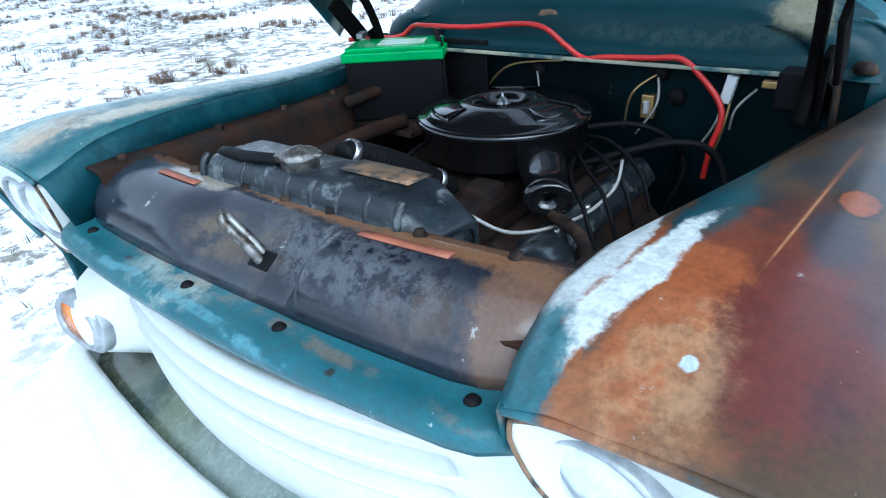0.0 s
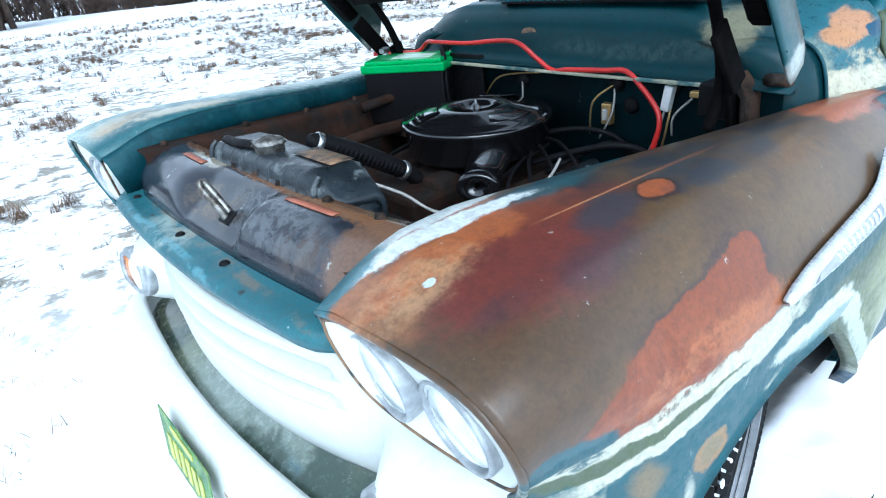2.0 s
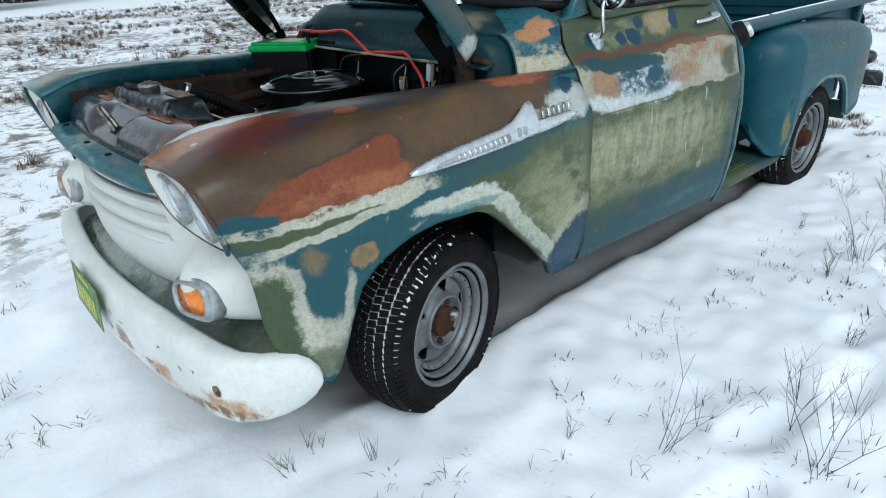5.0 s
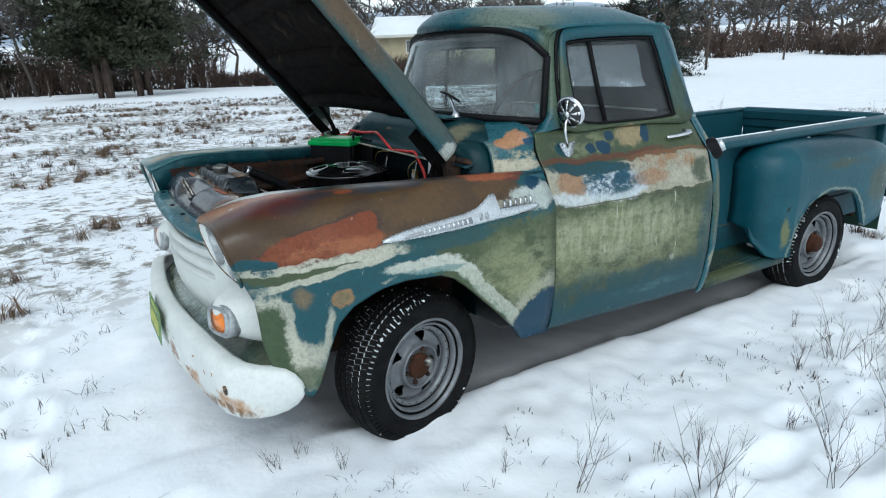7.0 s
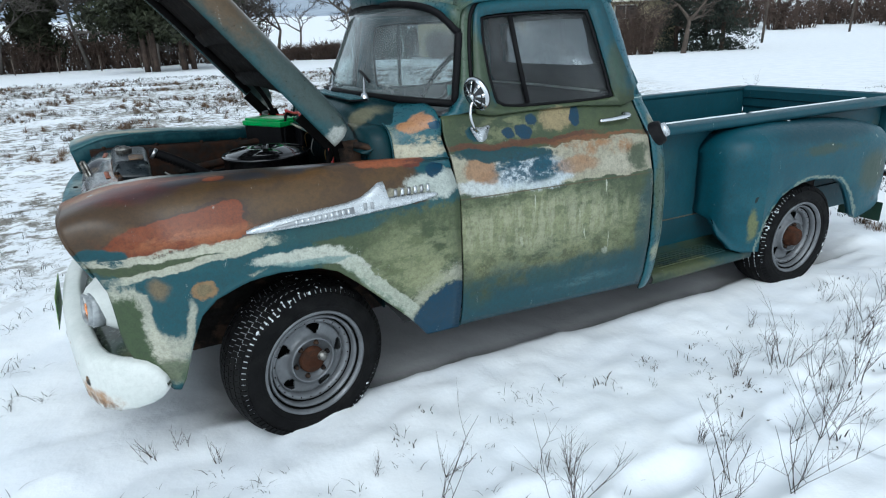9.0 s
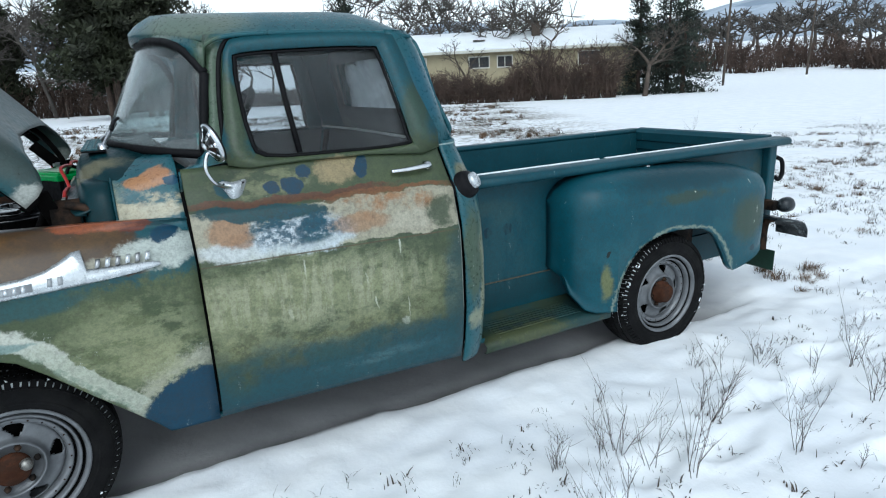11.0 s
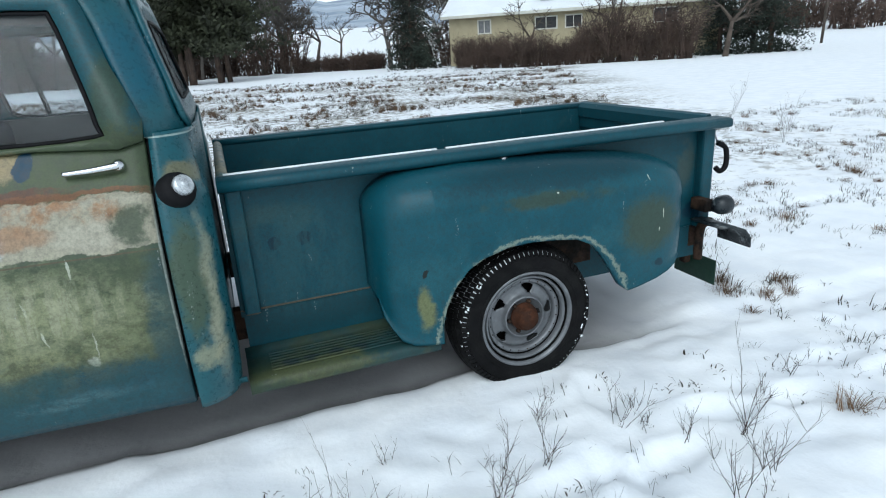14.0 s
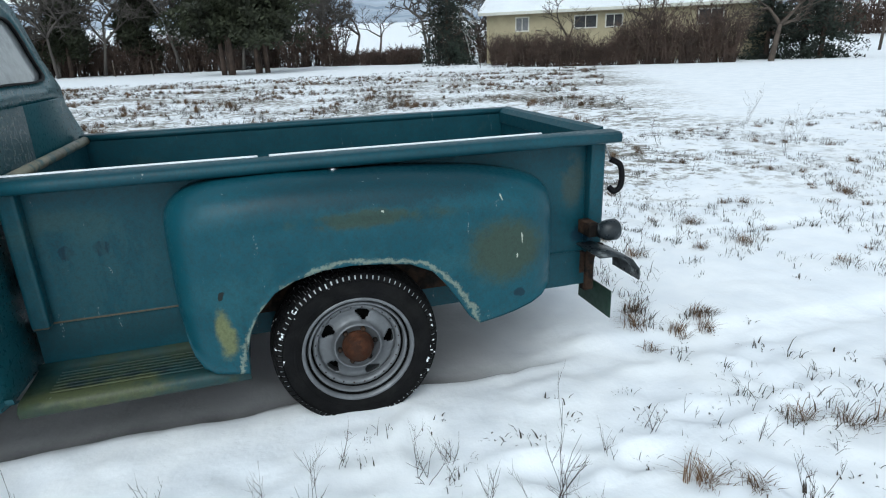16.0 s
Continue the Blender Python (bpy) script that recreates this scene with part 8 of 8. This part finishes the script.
def needle_clump(verts, faces, c, size, n, r):
    for _ in range(n):
        d = Vector((r.gauss(0, 1), r.gauss(0, 1), r.gauss(0, 0.8))).normalized()
        q = c + d * size * r.uniform(0.1, 0.8)
        e = d.orthogonal().normalized() * size * r.uniform(0.10, 0.22)
        f = d * size * r.uniform(0.25, 0.5) + Vector((0, 0, size * 0.1))
        i = len(verts)
        verts += [tuple(q - e), tuple(q + e), tuple(q + f)]
        faces.append((i, i + 1, i + 2))


def crown_part(verts, faces, material, tree, label=""):
    me = bpy.data.meshes.new("crown")
    me.from_pydata(verts, [], faces)
    return link("crown", me, material, tree, label, smooth=False)


def pine(x, y, trunks, height, spread_, seed):
    r = random.Random(seed)
    z0 = ground_z(x, y) - 0.05
    tree = tagged(new("pine_tree"), "dark green pine with bare brown lower trunks", "tree", "pines beyond the field")
    tree.location = (0, 0, 0)
    verts, faces = [], []
    for k in range(trunks):
        bx, by = x + r.uniform(-1.1, 1.1) * (trunks > 1), y + r.uniform(-0.7, 0.7) * (trunks > 1)
        h = height * r.uniform(0.85, 1.05)
        lean = Vector((r.uniform(-0.04, 0.04), r.uniform(-0.04, 0.04), 1))
        tube("trunk", [Vector((bx, by, z0)) + lean * (h * u) for u in (0, 0.3, 0.6, 0.95)], 0.20, M_PINEBARK, tree, taper=0.25, smooth_steps=2)
        for _ in range(84):
            u = r.uniform(0.20, 1.0)
            a = r.uniform(0, 6.283)
            reach = spread_ * (1.05 - 0.75 * u) * r.uniform(0.35, 1.0)
            q0 = Vector((bx, by, z0)) + lean * (h * u)
            q1 = q0 + Vector((math.cos(a) * reach, math.sin(a) * reach, r.uniform(-0.25, 0.2) * reach))
            vv, ff = tube_data([q0, q1], 0.03, 4, 0.3, len(verts))
            verts.extend(vv)
            faces.extend(ff)
            for m in range(5):
                needle_clump(verts, faces, q0.lerp(q1, 0.35 + 0.16 * m) + Vector((r.uniform(-0.3, 0.3), r.uniform(-0.3, 0.3), r.uniform(-0.1, 0.35))), r.uniform(0.5, 0.9), 30, r)
    crown_part(verts, faces, M_NEEDLE, tree, "ragged dark needle crown")
    return tree


def spruce(x, y, h, w, seed):
    r = random.Random(seed)
    z0 = ground_z(x, y) - 0.05
    tree = tagged(new("spruce_tree"), "dense dark spruce beside the house", "tree", "spruces by the house")
    tube("trunk", [(x, y, z0), (x, y, z0 + h)], 0.16, M_PINEBARK, tree, taper=0.1, smooth_steps=1)
    verts, faces = [], []
    for k in range(170):
        u = r.random() ** 1.3
        a = r.uniform(0, 6.283)
        reach = w * (1 - u) * r.uniform(0.55, 1.05) + 0.1
        q0 = Vector((x, y, z0 + 0.15 + u * h * 0.97))
        for m in range(4):
            f = 0.3 + 0.23 * m
            needle_clump(verts, faces, q0 + Vector((math.cos(a) * reach * f, math.sin(a) * reach * f, -0.28 * reach * f)), r.uniform(0.28, 0.5), 14, r)
    crown_part(verts, faces, M_SPRUCE, tree, "layered dark needle boughs")
    return tree


def bare_tree(x, y, h, seed, material=None, depth=4, rad=0.12, label="leafless grey-brown tree", forks=3, group="bare trees", wide=0.75, thin=0.55):
    r = random.Random(seed)
    z0 = ground_z(x, y) - 0.05
    tree = tagged(new("bare_tree"), label, "tree", group)
    verts, faces = [], []
    tv, tf = [], []

    def grow(q, d, length, k, left):
        pts, v = [q], d
        for _ in range(3):
            v = (v + Vector((r.uniform(-1, 1), r.uniform(-1, 1), r.uniform(-0.1, 0.5))) * 0.16).normalized()
            pts.append(pts[-1] + v * length / 3)
        V, F = (tv, tf) if left == depth else (verts, faces)
        vv, ff = tube_data(pts, k, 6 if left > 2 else 3, 0.6, len(V))
        V.extend(vv)
        F.extend(ff)
        if left:
            for _ in range(forks + (left < 3) * 2):
                side = Vector((r.gauss(0, 1), r.gauss(0, 1), r.gauss(0.15, 0.5))).normalized()
                grow(pts[r.choice((2, 3, 3))], (v * 0.6 + side * wide).normalized(), length * r.uniform(0.5, 0.78), k * thin, left - 1)

    grow(Vector((x, y, z0)), Vector((r.uniform(-0.1, 0.1), r.uniform(-0.1, 0.1), 1)).normalized(), h * 0.34, rad, depth)
    for nm, V, F in (("trunk", tv, tf), ("crown", verts, faces)):
        me = bpy.data.meshes.new(nm)
        me.from_pydata(V, [], F)
        link(nm, me, material or M_BARK, tree)
    return tree


def shrub(x, y, h, w, seed, stems=60, thick=1.0, label="dense leafless brown shrub with snow at its foot", group="hedge before the house"):
    r = random.Random(seed)
    z0 = ground_z(x, y) - 0.05
    sh = tagged(new("bare_shrub"), label, "shrub", group)
    verts, faces = [], []
    for _ in range(stems):
        a = r.uniform(0, 6.283)
        q = Vector((x + r.uniform(-0.35, 0.35) * w, y + r.uniform(-0.3, 0.3) * w, z0))
        d = Vector((math.cos(a) * 0.35, math.sin(a) * 0.35, 1)).normalized()
        pts = [q]
        hh = h * r.uniform(0.6, 1.05)
        for _ in range(5):
            d = (d + Vector((r.uniform(-1, 1), r.uniform(-1, 1), r.uniform(-0.2, 0.4))) * 0.14).normalized()
            pts.append(pts[-1] + d * hh / 5)
        vv, ff = tube_data(pts, 0.016 * thick, 3, 0.4, len(verts))
        verts.extend(vv)
        faces.extend(ff)
        for _ in range(14):
            p0 = pts[r.randint(1, 5)]
            e = (d * 0.5 + Vector((r.gauss(0, 1), r.gauss(0, 1), r.gauss(0.3, 0.6))).normalized()).normalized()
            vv, ff = tube_data([p0, p0 + e * r.uniform(0.25, 0.6) * (1 + 0.25 * (thick - 1))], 0.010 * thick, 3, 0.3, len(verts))
            verts.extend(vv)
            faces.extend(ff)
    me = bpy.data.meshes.new("branching")
    me.from_pydata(verts, [], faces)
    link("branching", me, M_SHRUB, sh)
    return sh


pine(1.0, 44.5, 3, 13.0, 5.2, 11)
pine(3.4, 45.0, 3, 12.5, 4.8, 12)
pine(-7.5, 60, 1, 9.0, 3.0, 14)
pine(-13.0, 58, 1, 8.5, 3.0, 13)
spruce(15.6, 39.0, 9.5, 2.3, 21)
spruce(35.0, 26.3, 9.0, 2.6, 22)
spruce(33.2, 28.6, 8.0, 2.0, 23)
bare_tree(17.3, 38.8, 6.5, 31, M_BIRCH, 3, 0.07, "slender pale birch without leaves", 3)
bare_tree(22.3, 34.0, 5.5, 32, None, 4, 0.13, "wide leafless tree before the house")
bare_tree(30.5, 25.4, 6.0, 33, None, 4, 0.20, "stout leafless tree at the end of the hedge")
bare_tree(28.6, 27.6, 5.5, 34, None, 4, 0.12, "leafless tree behind the hedge")
bare_tree(26.0, 29.4, 6.5, 39, None, 4, 0.16, "leafless tree rising from the hedge")
spruce(36.5, 29.0, 9.5, 3.2, 24)
bare_tree(11.8, 56.4, 8.5, 35, None, 4, 0.18, "tall leafless tree beyond the field")
bare_tree(14.8, 60.5, 8.0, 36, None, 4, 0.15, "leafless tree beyond the field")
bare_tree(20.5, 62.0, 8.0, 37, None, 4, 0.15, "leafless tree beyond the field")
bare_tree(9.2, 58.0, 6.0, 38, None, 4, 0.12, "leafless tree beyond the field")
r0 = random.Random(5)
for k in range(9):
    u = k / 8
    shrub(17.4 + (24.2 - 17.4) * u, 34.1 + (30.4 - 34.1) * u, 1.5 + r0.uniform(-0.4, 0.5), 1.2, 400 + k, 70, 1.4)
for k in range(6):
    u = k / 5
    shrub(24.6 + (28.8 - 24.6) * u, 30.3 + (26.9 - 30.3) * u, (2.6, 3.6, 2.9, 2.2, 3.4, 2.8)[k], 1.2, 420 + k, 90, 1.4)
# tree line along the left edge of the field and beyond it, with a gap towards the open snowfield
def in_gap(x, y):
    return 73.6 < math.degrees(math.atan2(y + 2.8, x - 1.6)) < 81.5


for k in range(46):
    x = -44 + 1.64 * k + r0.uniform(-0.8, 0.8)
    y = 60 - 0.02 * (x + 4) ** 2 + r0.uniform(-2, 4)
    if in_gap(x, y):
        continue
    bare_tree(x, y, r0.uniform(9.0, 14.5), 500 + k, M_FARWOOD, 4, 0.17, "grey leafless tree in the far tree line", 4, "far tree line", 0.85, 0.66)
for k in range(44):
    x = -40 + 1.5 * k + r0.uniform(-0.5, 0.5)
    y = 61 - 0.02 * (x + 4) ** 2 + r0.uniform(-2, 2)
    shrub(x, y, r0.uniform(2.4, 4.6) * (0.30 if in_gap(x, y) else 1), 2.8, 600 + k, 62, 2.8, "dense dark brush along the field edge", "brush along the field")
for k in range(66):
    a = radians(4 + 0.75 * k)
    d = r0.uniform(105, 150)
    if in_gap(d * math.cos(a), d * math.sin(a)):
        continue
    bare_tree(d * math.cos(a), d * math.sin(a), r0.uniform(8, 13), 700 + k, M_FARWOOD, 3, 0.34, "far leafless tree across the snowfield", 4, "far trees", 0.85, 0.68)

for k in range(58):
    a = radians(2 + 0.9 * k)
    d = r0.uniform(88, 102)
    shrub(d * math.cos(a), d * math.sin(a), r0.uniform(2.6, 5.2) * (0.35 if in_gap(d * math.cos(a), d * math.sin(a)) else 1), 4.6, 800 + k, 30, 4.6, "brown brush across the snowfield", "far brush")

# house behind the hedge
house = tagged(new("house"), "low tan house with a snow-covered roof behind the hedge", "house")
M_TAN = mat("tan_siding", (0.36, 0.31, 0.20), 0.8, vary=0.1, scale=1.5, bump=0.2, bump_scale=8)
M_ROOFSNOW = mat("roof_snow", (0.82, 0.85, 0.88), 0.7, vary=0.05, scale=0.5, bump=0.3, bump_scale=4)
M_PALE = mat("pale_window_trim", (0.55, 0.54, 0.48), 0.7, vary=0.1)
HM = Matrix.Translation((18.9, 40.0, 0)) @ Matrix.Rotation(math.atan2(29.9 - 40.2, 34.4 - 18.5), 4, "Z")


def hbox(name, c, s, material, parent, label="", bevel=0.01):
    bm = bmesh.new()
    add_box(bm, c, s)
    bm.transform(HM)
    return part(name, bm, material, parent, label, bevel=bevel)


hw = hbox("wall", (9.3, 3.5, 1.9), (18.6, 7.0, 3.5), M_TAN, house, "tan siding walls")
bm = bmesh.new()
vs = [bm.verts.new(HM @ Vector(q)) for q in ((-0.5, -0.6, 3.55), (19.1, -0.6, 3.55), (19.1, 3.5, 5.0), (-0.5, 3.5, 5.0), (19.1, 7.6, 3.55), (-0.5, 7.6, 3.55), (-0.5, -0.6, 3.68), (19.1, -0.6, 3.68), (19.1, 3.5, 5.15), (-0.5, 3.5, 5.15), (19.1, 7.6, 3.68), (-0.5, 7.6, 3.68))]
for f in ((6, 7, 8, 9), (9, 8, 10, 11), (0, 3, 2, 1), (3, 5, 4, 2), (0, 1, 7, 6), (1, 2, 8, 7), (2, 4, 10, 8), (3, 0, 6, 9), (5, 3, 9, 11), (4, 5, 11, 10)):
    bm.faces.new([vs[i] for i in f])
roofh = part("roof", bm, M_ROOFSNOW, house, "snow-covered gable roof")
hbox("chimney", (11.3, 2.0, 5.0), (0.6, 0.5, 1.2), M_BARK, roofh, "brown chimney")
hbox("bare_patch", (7.0, 1.1, 4.36), (0.9, 0.5, 0.05), M_FARWOOD, roofh)
hbox("fascia", (9.3, -0.58, 3.50), (19.6, 0.06, 0.20), M_PALE, house, "pale eaves board")
for x, w, h in ((2.6, 1.0, 1.0), (7.0, 1.6, 0.9), (8.9, 1.2, 0.9), (15.0, 1.6, 1.0)):
    win = hbox("window", (x, -0.03, 2.75), (w, 0.10, h), M_PALE, house, "house window with pale frame")
    hbox("pane", (x, -0.085, 2.75), (w - 0.18, 0.03, h - 0.18), M_DARK if x > 3 else M_GREY, win)
    hbox("mullion", (x, -0.105, 2.75), (0.06, 0.02, h - 0.1), M_PALE, win)
bm = bmesh.new()
vs = [bm.verts.new(HM @ Vector(q)) for q in ((-0.02, 0, 3.6), (-0.02, 7, 3.6), (-0.02, 3.5, 4.9), (0.10, 0, 3.6), (0.10, 7, 3.6), (0.10, 3.5, 4.9))]
for f in ((0, 2, 1), (3, 4, 5), (0, 3, 5, 2), (2, 5, 4, 1), (1, 4, 3, 0)):
    bm.faces.new([vs[i] for i in f])
part("gable", bm, M_TAN, house, "tan gable end")

for x, y, h, rr in ((49.4, 34.0, 9.0, 0.11), (72.0, 40.0, 9.0, 0.12)):
    pole = tagged(new("utility_pole"), "brown wooden utility pole", "pole", "utility poles")
    tube("shaft", [(x, y, ground_z(x, y) - 0.1), (x + 0.25, y, h)], rr, M_BARK, pole, smooth_steps=1, taper=0.8)
    box("crossarm", (x + 0.25, y, h - 0.5), (0.12, 2.2, 0.12), M_BARK, pole, bevel=0.01)
for k in range(14):
    q = tagged(tube("fence_post", [(-9 + 3.0 * k, 55 - 0.15 * k, -0.2), (-9 + 3.0 * k, 55 - 0.15 * k, 1.2)], 0.05, M_BARK, None, smooth_steps=1), "weathered wooden fence post", "fence post", "field fence posts")
tagged(tube("snow_stake", [(15.7, 32.7, 0.0), (15.7, 32.7, 1.0)], 0.018, M_BARK, None, smooth_steps=1), "thin dark stake in the snow", "stake")

# far snowy hills, with distance haze put into their colour
hv, hf = [], []
for j, d in enumerate((900, 1100, 1500, 2100)):
    for i in range(61):
        a = radians(-5 + 3.0 * i)
        n = noise.noise(Vector((a * 3, j * 0.7, 0))) + 0.5 * noise.noise(Vector((a * 9, j, 3)))
        hv.append((d * math.cos(a), d * math.sin(a), (-5, 35, 90, 175)[j] * (1 + 0.35 * n)))
for j in range(3):
    for i in range(60):
        hf.append((j * 61 + i, j * 61 + i + 1, (j + 1) * 61 + i + 1, (j + 1) * 61 + i))
hm = bpy.data.meshes.new("far_hills")
hm.from_pydata(hv, [], hf)
tagged(link("far_hills", hm, mat("hazy_snowy_slopes", (0.40, 0.46, 0.54), 0.9, vary=0.15, scale=0.004, second=(0.22, 0.28, 0.36), fine=0.03)), "snowy hills in the distance, tinted blue for haze", "hills", kind="structure")
